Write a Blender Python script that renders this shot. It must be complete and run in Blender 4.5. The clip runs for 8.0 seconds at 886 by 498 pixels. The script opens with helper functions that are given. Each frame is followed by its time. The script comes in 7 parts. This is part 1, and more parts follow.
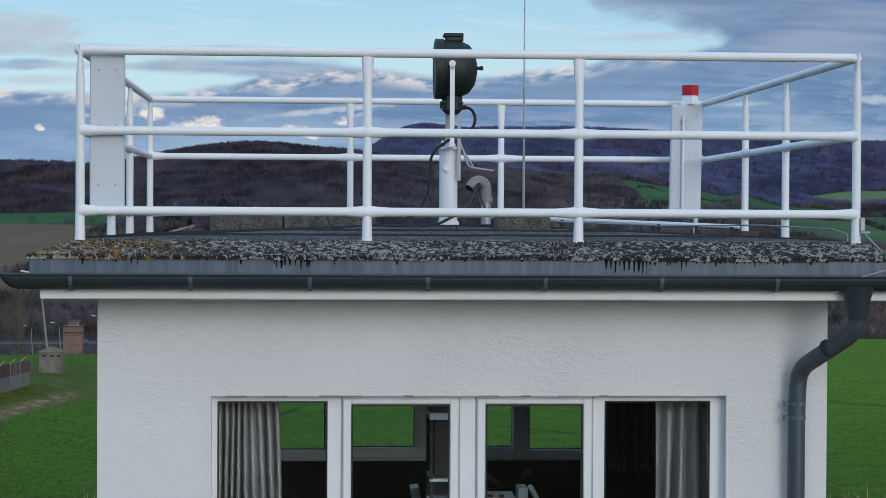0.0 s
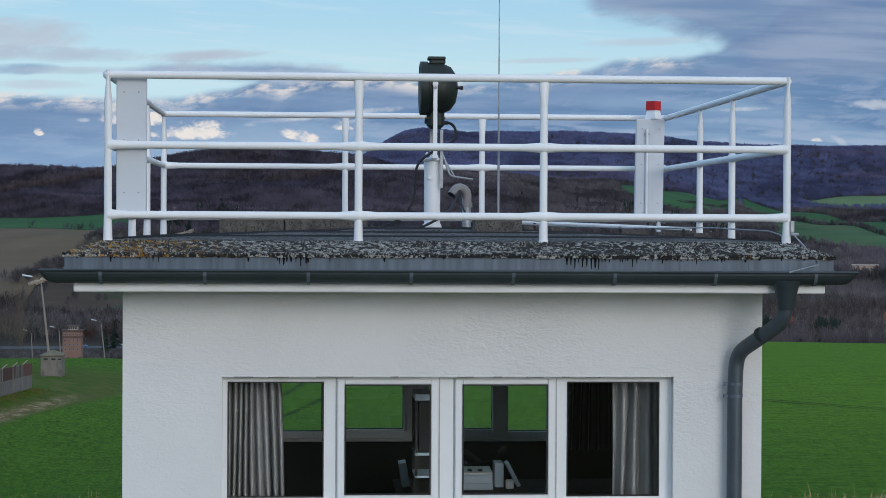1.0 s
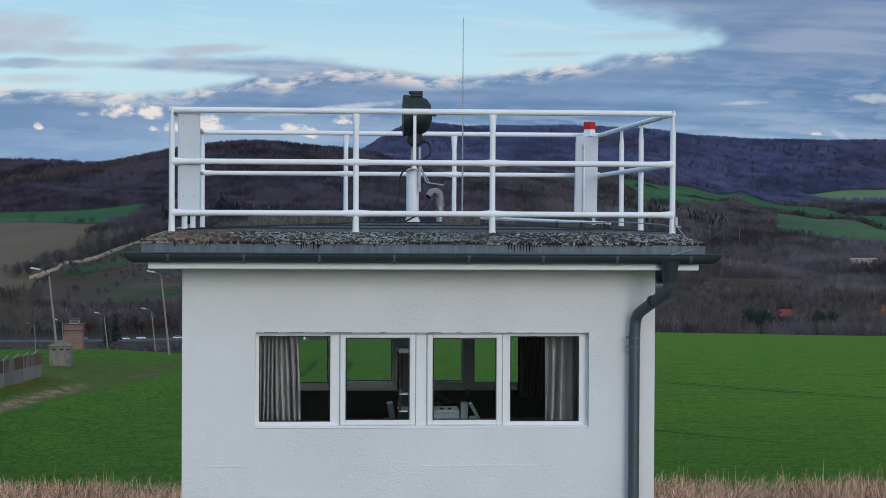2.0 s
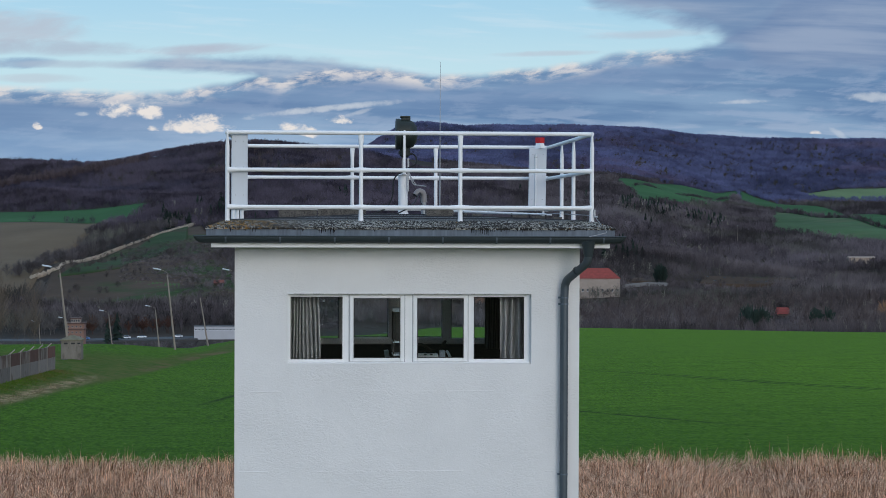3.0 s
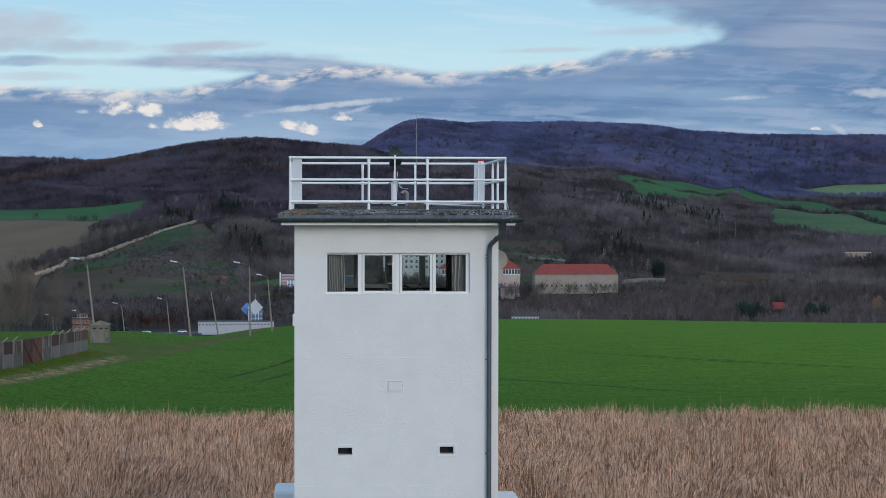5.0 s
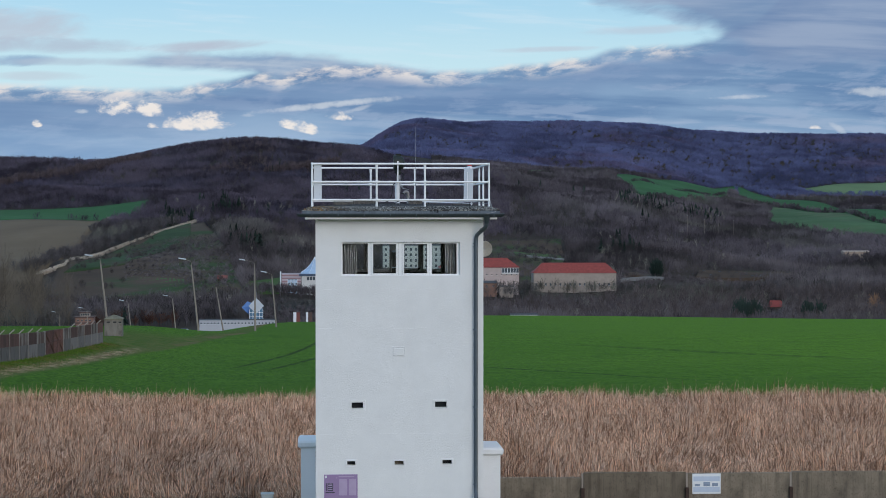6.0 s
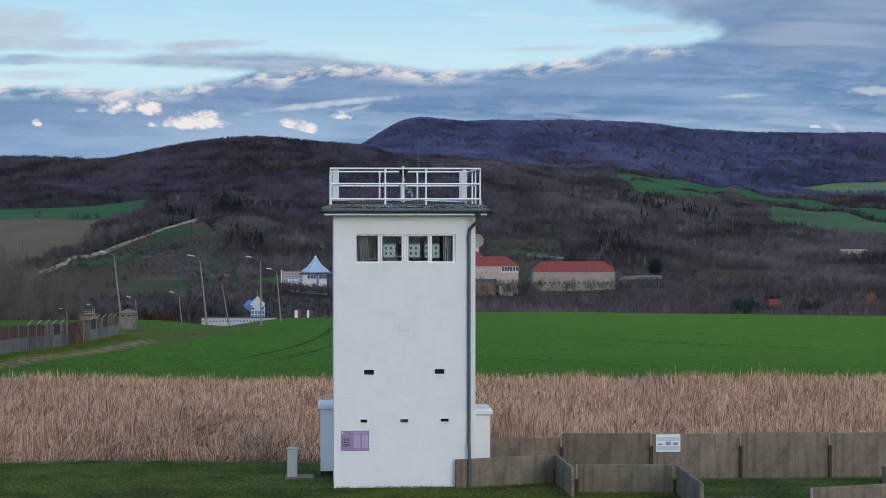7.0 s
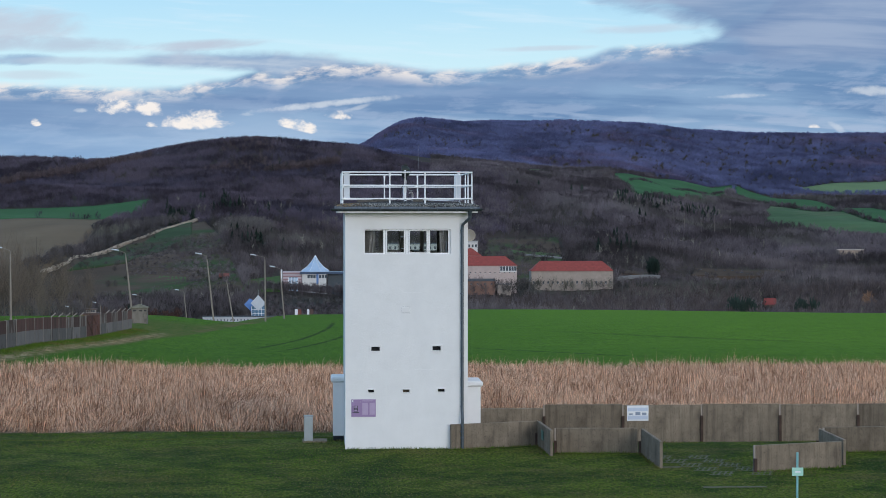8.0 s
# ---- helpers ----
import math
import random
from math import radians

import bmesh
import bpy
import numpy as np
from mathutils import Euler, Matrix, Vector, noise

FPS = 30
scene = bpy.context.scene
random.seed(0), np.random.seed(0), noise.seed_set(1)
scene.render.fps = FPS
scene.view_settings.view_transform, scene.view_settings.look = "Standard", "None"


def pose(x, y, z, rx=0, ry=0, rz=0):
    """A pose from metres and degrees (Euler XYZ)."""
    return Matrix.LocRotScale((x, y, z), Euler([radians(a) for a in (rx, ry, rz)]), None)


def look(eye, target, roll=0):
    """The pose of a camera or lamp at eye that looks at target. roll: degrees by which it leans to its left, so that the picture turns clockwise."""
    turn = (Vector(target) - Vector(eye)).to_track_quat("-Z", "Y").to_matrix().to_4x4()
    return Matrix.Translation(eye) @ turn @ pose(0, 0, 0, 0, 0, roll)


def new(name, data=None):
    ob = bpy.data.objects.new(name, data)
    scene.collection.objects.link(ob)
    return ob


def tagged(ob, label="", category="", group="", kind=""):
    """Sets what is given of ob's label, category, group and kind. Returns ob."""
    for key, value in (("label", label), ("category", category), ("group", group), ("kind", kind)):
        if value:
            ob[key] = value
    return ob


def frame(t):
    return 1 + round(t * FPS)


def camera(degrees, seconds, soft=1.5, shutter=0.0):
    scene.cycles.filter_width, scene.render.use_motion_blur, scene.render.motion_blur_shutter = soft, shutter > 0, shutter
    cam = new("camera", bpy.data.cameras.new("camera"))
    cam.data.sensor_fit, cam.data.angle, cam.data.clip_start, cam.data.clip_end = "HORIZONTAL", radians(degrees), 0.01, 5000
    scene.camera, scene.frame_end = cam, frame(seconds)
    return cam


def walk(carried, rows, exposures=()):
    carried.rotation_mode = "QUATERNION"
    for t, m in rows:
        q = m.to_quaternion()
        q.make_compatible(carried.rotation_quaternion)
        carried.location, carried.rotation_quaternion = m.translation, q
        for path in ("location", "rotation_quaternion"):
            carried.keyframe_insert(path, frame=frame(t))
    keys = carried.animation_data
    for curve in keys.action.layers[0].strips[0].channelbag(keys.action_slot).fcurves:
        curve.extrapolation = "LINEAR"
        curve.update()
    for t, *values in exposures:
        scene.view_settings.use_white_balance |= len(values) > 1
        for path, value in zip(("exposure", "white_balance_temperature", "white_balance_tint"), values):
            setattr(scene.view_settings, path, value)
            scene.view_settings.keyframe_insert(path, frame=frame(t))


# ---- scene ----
cam = camera(26.1, 8.0, soft=0.5)
PATH = [
    (0, (-0.874, -10.991, 8.577), (-0.745, -8.995, 8.546), 0.3),
    (0.5, (-0.873, -11.42, 8.584), (-0.742, -9.424, 8.556), 0.3),
    (1, (-0.863, -12.564, 8.566), (-0.733, -10.568, 8.54), 0.3),
    (1.5, (-0.883, -14.51, 8.594), (-0.753, -12.515, 8.563), 0.3),
    (3, (-1.13, -23.361, 8.497), (-0.999, -21.366, 8.464), 0.2),
    (3.5, (-1.263, -27.022, 8.455), (-1.132, -25.027, 8.421), 0.1),
    (4, (-1.379, -30.853, 8.433), (-1.247, -28.857, 8.397), 0.1),
    (4.5, (-1.499, -35.209, 8.403), (-1.368, -33.213, 8.367), 0.1),
    (6, (-2.083, -48.022, 8.273), (-1.952, -46.026, 8.236), 0.0),
    (6.5, (-2.366, -52.456, 8.253), (-2.234, -50.461, 8.216), 0.0),
    (7, (-2.616, -56.884, 8.209), (-2.485, -54.889, 8.171), 0.0),
    (7.5, (-2.881, -61.243, 8.165), (-2.749, -59.248, 8.128), 0.1),
    (8, (-3.111, -65.65, 8.135), (-2.979, -63.655, 8.097), 0.0),
]
walk(cam, [(t, look(eye, target, roll)) for t, eye, target, roll in PATH], exposures=((0.0, -0.05), (3.5, -0.07), (6.0, -0.01), (7.0, 0.03), (8.0, 0.13)))

# ---- sky and sun ----
SUN_FROM = Vector((0.40, -1.0, 0.26)).normalized()


def build_world():
    world = bpy.data.worlds.new("evening_sky")
    scene.world = world
    world.use_nodes = True
    nt = world.node_tree
    nt.nodes.clear()
    N, L = nt.nodes, nt.links

    def put(sock, v):
        if hasattr(v, "is_linked"):
            L.new(v, sock)
        else:
            sock.default_value = v

    def m(op, a, b=0.0, c=0.0, clamp=False):
        n = N.new("ShaderNodeMath")
        n.operation, n.use_clamp = op, clamp
        put(n.inputs[0], a), put(n.inputs[1], b), put(n.inputs[2], c)
        return n.outputs[0]

    def ramp(x, lo, hi):
        n = N.new("ShaderNodeMapRange")
        n.interpolation_type = "SMOOTHSTEP"
        put(n.inputs[0], x), put(n.inputs[1], lo), put(n.inputs[2], hi)
        return n.outputs[0]

    def mix(f, a, b):
        n = N.new("ShaderNodeMix")
        n.data_type = "RGBA"
        put(n.inputs[0], f)
        for s, v in ((n.inputs[6], a), (n.inputs[7], b)):
            put(s, v if hasattr(v, "is_linked") else (*v, 1))
        return n.outputs[2]

    def both(a, b):
        return m("MULTIPLY", a, b)

    def noise3(vec, detail, rough=0.5, dist=0.0):
        n = N.new("ShaderNodeTexNoise")
        L.new(vec, n.inputs["Vector"])
        n.inputs["Scale"].default_value, n.inputs["Detail"].default_value = 1.0, detail
        n.inputs["Roughness"].default_value, n.inputs["Distortion"].default_value = rough, dist
        return n.outputs[0]

    co = N.new("ShaderNodeTexCoord").outputs["Generated"]
    sep = N.new("ShaderNodeSeparateXYZ")
    L.new(co, sep.inputs[0])
    X, Y, Z = sep.outputs
    # bearing S and rise H as slopes to the north, counted from the mid heading of the flight
    ay = m("MAXIMUM", m("ABSOLUTE", Y), 0.12)
    S = m("MULTIPLY", m("SUBTRACT", m("DIVIDE", X, ay), 0.066), 3.37)
    H = m("MULTIPLY", m("ADD", m("DIVIDE", Z, ay), 0.0187), 3.382)

    def flat(su, sv, off, tilt=0.0):
        c = N.new("ShaderNodeCombineXYZ")
        put(c.inputs[0], m("MULTIPLY", S, su))
        put(c.inputs[1], m("MULTIPLY", m("ADD", H, m("MULTIPLY", S, tilt)), sv))
        put(c.inputs[2], off)
        return c.outputs[0]

    nA = noise3(flat(3.0, 14, 0.3), 5, 0.5, 0.3)
    nB = noise3(flat(2.2, 30, 4.1, 0.03), 5, 0.5, 0.2)
    nC = noise3(flat(36, 52, 8.7), 6, 0.6, 0.2)
    nD = noise3(flat(12, 38, 2.2, -0.12), 8, 0.62, 0.35)
    nE = noise3(flat(5.5, 62, 6.6, 0.05), 4, 0.5, 0.3)

    def off(n, k):
        return m("MULTIPLY", m("SUBTRACT", n, 0.5), k)

    def outline(*stops):
        """A smooth line of rise over bearing through the given stops."""
        n = N.new("ShaderNodeValToRGB")
        n.color_ramp.interpolation = "EASE"
        L.new(m("MULTIPLY_ADD", S, 0.5, 0.5), n.inputs[0])
        el = n.color_ramp.elements
        while len(el) > 1:
            el.remove(el[0])
        for i, (s_, h_) in enumerate(stops):
            e_ = el[0] if i == 0 else el.new(s_ * 0.5 + 0.5)
            e_.position, e_.color = s_ * 0.5 + 0.5, (h_, h_, h_, 1)
        return n.outputs[0]

    def patch(s_, h_, rs, rh, tilt=0.0, soft=1.2, n=None, k=2.4):
        """A soft lens-shaped wisp."""
        ds = m("DIVIDE", m("SUBTRACT", S, s_), rs)
        dh = m("DIVIDE", m("SUBTRACT", m("SUBTRACT", H, h_), m("MULTIPLY", m("SUBTRACT", S, s_), tilt)), rh)
        q = m("SUBTRACT", 1.0, m("ADD", both(ds, ds), both(dh, dh)))
        return ramp(m("ADD", q, off(n or nD, k)), -0.6, soft)

    sky = N.new("ShaderNodeTexSky")
    sky.sky_type, sky.sun_disc = "NISHITA", False
    sky.sun_elevation, sky.sun_rotation = radians(18), math.atan2(SUN_FROM.x, SUN_FROM.y)
    n = N.new("ShaderNodeVectorMath")
    n.operation = "SCALE"
    L.new(sky.outputs[0], n.inputs[0])
    n.inputs[3].default_value = 0.12
    clear = mix(0.75, n.outputs[0], (0.36, 0.66, 0.90))
    # the clear part pales downwards, with faint high cirrus
    clear = mix(m("MULTIPLY", ramp(H, 0.46, 0.30), 0.75), clear, (0.60, 0.82, 0.89))
    clear = mix(m("MULTIPLY", ramp(nE, 0.48, 0.72), 0.35), clear, (0.66, 0.80, 0.90))
    col = clear

    # thin grey wisps high in the west and in the clear wedge to the east
    for q, c, k in (((-0.74, 0.392, 0.11, 0.030), (0.50, 0.54, 0.64), 0.75), ((-0.70, 0.357, 0.17, 0.013), (0.44, 0.51, 0.63), 0.75),
                    ((-0.745, 0.331, 0.062, 0.010, 0.03), (0.24, 0.37, 0.57), 0.85), ((-0.71, 0.304, 0.085, 0.008), (0.52, 0.60, 0.69), 0.6),
                    ((-0.60, 0.3290, 0.20, 0.007), (0.45, 0.55, 0.67), 0.7), ((-0.42, 0.3575, 0.11, 0.010, 0.05), (0.47, 0.52, 0.63), 0.85),
                    ((0.19, 0.3555, 0.10, 0.005, 0.03), (0.52, 0.60, 0.70), 0.7), ((0.36, 0.391, 0.12, 0.008, 0.05), (0.50, 0.57, 0.68), 0.6),
                    ((0.42, 0.414, 0.07, 0.012, -0.2), (0.36, 0.47, 0.64), 0.6)):
        col = mix(m("MULTIPLY", patch(*q), k), col, c)

    # a long grey bank over the clear wedge in the west
    top = m("ADD", outline((-0.62, 0.318), (-0.50, 0.346), (-0.34, 0.349), (-0.22, 0.344), (-0.10, 0.326), (0.0, 0.314)), m("ADD", off(nD, 0.022), m("ADD", off(nC, 0.006), off(nA, 0.016))))
    foot = m("ADD", outline((-0.62, 0.326), (-0.46, 0.318), (-0.34, 0.314), (-0.30, 0.300), (-0.24, 0.25)), off(nD, 0.012))
    bank = both(ramp(m("SUBTRACT", top, H), -0.007, 0.012), ramp(m("SUBTRACT", H, foot), -0.006, 0.008))
    bank = both(bank, both(ramp(S, -0.63, -0.48), ramp(S, 0.06, -0.02)))
    col = mix(m("MULTIPLY", bank, 0.92), col, mix(ramp(m("ADD", nB, off(nD, 0.5)), 0.38, 0.64), (0.235, 0.345, 0.530), (0.42, 0.50, 0.63)))

    # the lower grey sheet: its edge low in the west, climbing in steps to the east
    edge = outline((-0.80, 0.287), (-0.55, 0.281), (-0.47, 0.284), (-0.39, 0.297), (-0.325, 0.312), (-0.29, 0.304), (-0.23, 0.320), (-0.14, 0.325), (-0.02, 0.313), (0.05, 0.317),
                   (0.16, 0.328), (0.24, 0.339), (0.31, 0.358), (0.42, 0.363), (0.476, 0.374), (0.54, 0.402), (0.62, 0.455), (0.74, 0.54))
    depth = m("SUBTRACT", m("ADD", edge, m("ADD", off(nD, 0.017), off(nC, 0.005))), H)
    sheet_ = ramp(depth, -0.007, 0.009)
    body = mix(ramp(m("ADD", nB, off(nA, 0.7)), 0.34, 0.66), (0.138, 0.250, 0.440), (0.240, 0.372, 0.560))
    body = mix(m("MULTIPLY", ramp(m("ADD", nD, off(nE, 0.8)), 0.46, 0.66), 0.4), body, (0.36, 0.455, 0.63))
    # paler and bluer towards the hills in the west, streaked in the east
    low = ramp(H, 0.275, 0.165)
    body = mix(m("MULTIPLY", both(low, ramp(S, 0.15, -0.35)), 0.75), body, mix(ramp(nA, 0.36, 0.64), (0.245, 0.390, 0.610), (0.385, 0.520, 0.700)))
    body = mix(m("MULTIPLY", both(ramp(H, 0.262, 0.205), both(ramp(nE, 0.46, 0.62), ramp(S, -0.35, 0.1))), 0.6), body, (0.395, 0.495, 0.650))
    # dark underside below the lit edge
    body = mix(m("MULTIPLY", both(ramp(depth, 0.016, 0.034), ramp(depth, 0.085, 0.045)), 0.45), body, (0.165, 0.262, 0.455))
    rim = both(ramp(depth, 0.034, 0.006), ramp(m("ADD", nD, m("ADD", off(nA, 0.6), off(nC, 0.5))), 0.36, 0.62))
    rim = both(rim, ramp(S, 0.50, 0.36))
    body = mix(m("MULTIPLY", rim, 0.85), body, mix(ramp(nD, 0.42, 0.60), (0.58, 0.63, 0.70), (0.84, 0.79, 0.76)))
    col = mix(sheet_, col, body)

    # the higher sheet in the east
    far_edge = outline((0.23, 0.47), (0.28, 0.437), (0.38, 0.419), (0.46, 0.397), (0.52, 0.372), (0.58, 0.33))
    high = ramp(m("ADD", m("SUBTRACT", H, far_edge), m("ADD", off(nA, 0.04), off(nD, 0.045))), -0.020, 0.030)
    high = both(high, ramp(S, 0.20, 0.27))
    col = mix(m("MULTIPLY", high, 0.93), col, mix(ramp(m("ADD", nB, off(nA, 0.8)), 0.34, 0.68), (0.160, 0.255, 0.440), (0.30, 0.385, 0.545)))

    # white streaks and small lit heaps with flat feet low over the hills
    for q, k in (((-0.20, 0.2555, 0.135, 0.0055, 0.105), 0.65), ((-0.155, 0.2470, 0.03, 0.004, 0.3), 0.4), ((0.775, 0.283, 0.045, 0.008), 0.6), ((0.53, 0.272, 0.05, 0.004, 0.04), 0.5),
                 ((0.706, 0.2170, 0.016, 0.006, -0.5), 0.4), ((-0.632, 0.242, 0.012, 0.004), 0.6), ((-0.345, 0.236, 0.012, 0.003), 0.3)):
        col = mix(m("MULTIPLY", patch(*q, soft=1.3, n=nC, k=3.6), k), col, (0.66, 0.71, 0.77))
    heaps = None
    for s_, h_, rs, rh, tilt in ((-0.432, 0.2190, 0.055, 0.026, 0.0), (-0.575, 0.2420, 0.038, 0.022, 0.0), (-0.517, 0.2400, 0.026, 0.022, -0.12), (-0.255, 0.2130, 0.036, 0.016, -0.22),
                                 (-0.186, 0.2320, 0.028, 0.012, -0.08), (-0.710, 0.2180, 0.009, 0.010, 0.0), (-0.510, 0.2150, 0.011, 0.009, 0.0), (0.668, 0.2165, 0.012, 0.007, 0.0)):
        ds = m("DIVIDE", m("SUBTRACT", S, s_), rs)
        dh = m("SUBTRACT", m("SUBTRACT", H, h_), m("MULTIPLY", m("SUBTRACT", S, s_), tilt))
        dh = m("MAXIMUM", m("DIVIDE", dh, rh), m("DIVIDE", dh, -0.38 * rh))
        h = m("SUBTRACT", 1.0, m("ADD", both(ds, ds), both(dh, dh)))
        heaps = h if heaps is None else m("MAXIMUM", heaps, h)
    heaps = m("ADD", heaps, m("ADD", off(nC, 3.4), off(nD, 1.2)))
    front = m("GREATER_THAN", Y, 0.1)
    heaps = both(ramp(heaps, -0.1, 0.9), front)
    col = mix(m("MULTIPLY", heaps, 0.92), col, mix(ramp(m("ADD", nC, off(nD, 0.5)), 0.32, 0.60), (0.62, 0.65, 0.71), (0.90, 0.84, 0.79)))

    # towards the low sun behind thin cloud the sky is brighter
    d = N.new("ShaderNodeVectorMath")
    d.operation = "DOT_PRODUCT"
    L.new(co, d.inputs[0])
    d.inputs[1].default_value = SUN_FROM
    glow = ramp(d.outputs["Value"], 0.0, 1.0)
    col = mix(m("MULTIPLY", glow, 0.9), col, (0.88, 0.98, 1.12))
    # clear blue in the west and overhead
    col = mix(m("MULTIPLY", ramp(m("MULTIPLY", X, -1.0), 0.35, 0.9), 0.85), col, (0.36, 0.62, 1.05))
    col = mix(m("MULTIPLY", ramp(Z, 0.25, 0.7), 0.6), col, (0.40, 0.58, 0.88))
    bg = N.new("ShaderNodeBackground")
    L.new(col, bg.inputs[0])
    bg.inputs[1].default_value = 1.0
    L.new(bg.outputs[0], N.new("ShaderNodeOutputWorld").inputs[0])


build_world()
sun = new("sun", bpy.data.lights.new("sun", "SUN"))
sun.data.energy, sun.data.angle, sun.data.color = 0.9, radians(25), (1.0, 0.965, 0.93)
sun.matrix_world = look(SUN_FROM * 50, (0, 0, 0))

# ---- materials ----
def material(name, base, rough=0.7, metal=0.0, vary=0.25, scale=6.0, fine=60.0, bump=0.3, bump_size=0.01, second=None,
             second_amount=0.5, second_scale=1.5, per_piece=0.0, island=0.0, stretch=(1, 1, 1), spec=0.5):
    """A surface with variation at two scales, a second colour in patches, relief, and a tone of its own for each piece."""
    mt = bpy.data.materials.new(name)
    mt.use_nodes = True
    nt = mt.node_tree
    N, L = nt.nodes, nt.links
    bsdf = N["Principled BSDF"]
    co = N.new("ShaderNodeTexCoord").outputs["Object"]
    mp = N.new("ShaderNodeMapping")
    mp.inputs["Scale"].default_value = stretch
    L.new(co, mp.inputs[0])
    co = mp.outputs[0]

    def tex(s, detail):
        n = N.new("ShaderNodeTexNoise")
        L.new(co, n.inputs["Vector"])
        n.inputs["Scale"].default_value, n.inputs["Detail"].default_value = s, detail
        n.inputs["Roughness"].default_value = 0.6
        return n.outputs[0]

    def mixed(f, a, b, kind="MIX"):
        n = N.new("ShaderNodeMix")
        n.data_type, n.blend_type = "RGBA", kind
        for s, v in zip((n.inputs[0], n.inputs[6], n.inputs[7]), (f, a, b)):
            if hasattr(v, "is_linked"):
                L.new(v, s)
            else:
                s.default_value = v if isinstance(v, float) else (*v, 1)
        return n.outputs[2]

    def ranged(x, lo, hi, a=0.0, b=1.0):
        n = N.new("ShaderNodeMapRange")
        L.new(x, n.inputs[0])
        for i, v in enumerate((lo, hi, a, b)):
            n.inputs[1 + i].default_value = v
        return n.outputs[0]

    big, small = tex(scale, 5), tex(fine, 4)
    lo, hi = [c * (1 - vary) for c in base], [min(1, c * (1 + vary)) for c in base]
    col = mixed(ranged(big, 0.3, 0.7), lo, hi)
    col = mixed(ranged(small, 0.3, 0.7, 0.0, 0.5), col, [min(1, c * (1 + 0.6 * vary)) for c in base])
    if second:
        col = mixed(ranged(tex(second_scale, 6), 0.62 - 0.25 * second_amount, 0.72 - 0.2 * second_amount), col, second)
    if per_piece or island:
        if island:
            r = N.new("ShaderNodeNewGeometry").outputs["Random Per Island"]
        else:
            r = N.new("ShaderNodeObjectInfo").outputs["Random"]
        k = per_piece or island
        col = mixed(1.0, col, ranged(r, 0, 1, 1 - k, 1 + k), "MULTIPLY")
    L.new(col, bsdf.inputs["Base Color"])
    L.new(ranged(small, 0.3, 0.7, max(0.05, rough - 0.1), min(1, rough + 0.1)), bsdf.inputs["Roughness"])
    bsdf.inputs["Metallic"].default_value = metal
    bsdf.inputs["Specular IOR Level"].default_value = spec
    if bump:
        b = N.new("ShaderNodeBump")
        b.inputs["Strength"].default_value, b.inputs["Distance"].default_value = bump, bump_size
        L.new(small, b.inputs["Height"])
        L.new(b.outputs[0], bsdf.inputs["Normal"])
    return mt


PLASTER = material("white_plaster", (0.765, 0.755, 0.745), 0.85, vary=0.05, scale=1.3, fine=46, bump=0.10, bump_size=0.006)


def trowelled(mt):
    """Uneven trowel swirls over the fine grain of the render."""
    N, L = mt.node_tree.nodes, mt.node_tree.links
    bsdf = N["Principled BSDF"]
    co = N.new("ShaderNodeTexCoord").outputs["Object"]
    out = []
    for sc, dist, det, tall in ((9.0, 2.4, 6, 2.2), (1.1, 0.6, 4, 1.0), (45.0, 0.8, 4, 1.0)):
        n = N.new("ShaderNodeTexNoise")
        mp = N.new("ShaderNodeMapping")
        mp.inputs["Scale"].default_value, mp.inputs["Rotation"].default_value = (1, 1, tall), (0, 0.25 if tall > 1 else 0, 0)
        L.new(co, mp.inputs[0])
        L.new(mp.outputs[0], n.inputs["Vector"])
        n.inputs["Scale"].default_value, n.inputs["Distortion"].default_value, n.inputs["Detail"].default_value = sc, dist, det
        out.append(n.outputs[0])
    mask = N.new("ShaderNodeMapRange")
    L.new(out[1], mask.inputs[0])
    soft_ = N.new("ShaderNodeMath")
    soft_.operation = "MULTIPLY"
    L.new(out[2], soft_.inputs[0])
    soft_.inputs[1].default_value = 0.4
    out[2] = soft_.outputs[0]
    mask.inputs[1].default_value, mask.inputs[2].default_value = 0.40, 0.62
    mask.inputs[3].default_value, mask.inputs[4].default_value = 0.15, 1.6
    mul = N.new("ShaderNodeMath")
    mul.operation = "MULTIPLY_ADD"
    L.new(out[0], mul.inputs[0]), L.new(mask.outputs[0], mul.inputs[1]), L.new(out[2], mul.inputs[2])
    b = N.new("ShaderNodeBump")
    b.inputs["Strength"].default_value, b.inputs["Distance"].default_value = 0.52, 0.012
    L.new(mul.outputs[0], b.inputs["Height"])
    L.new(bsdf.inputs["Normal"].links[0].from_socket, b.inputs["Normal"])
    L.new(b.outputs[0], bsdf.inputs["Normal"])


trowelled(PLASTER)
WHITE = material("white_paint", (0.86, 0.86, 0.855), 0.45, vary=0.05, scale=4, fine=40, bump=0.15, bump_size=0.003)
PVC = material("white_frame", (0.82, 0.82, 0.815), 0.4, vary=0.03, bump=0.0)
ZINC = material("zinc_sheet", (0.108, 0.134, 0.165), 0.55, 0.3, vary=0.40, scale=5, fine=30, bump=0.06, stretch=(5, 5, 0.25))
GUTTER = material("dark_zinc", (0.042, 0.055, 0.061), 0.45, 0.35, vary=0.2, scale=3, fine=30, bump=0.08)
BITUMEN = material("lichened_roofing", (0.042, 0.042, 0.045), 0.95, vary=0.5, scale=6, fine=120, bump=0.9, bump_size=0.012)


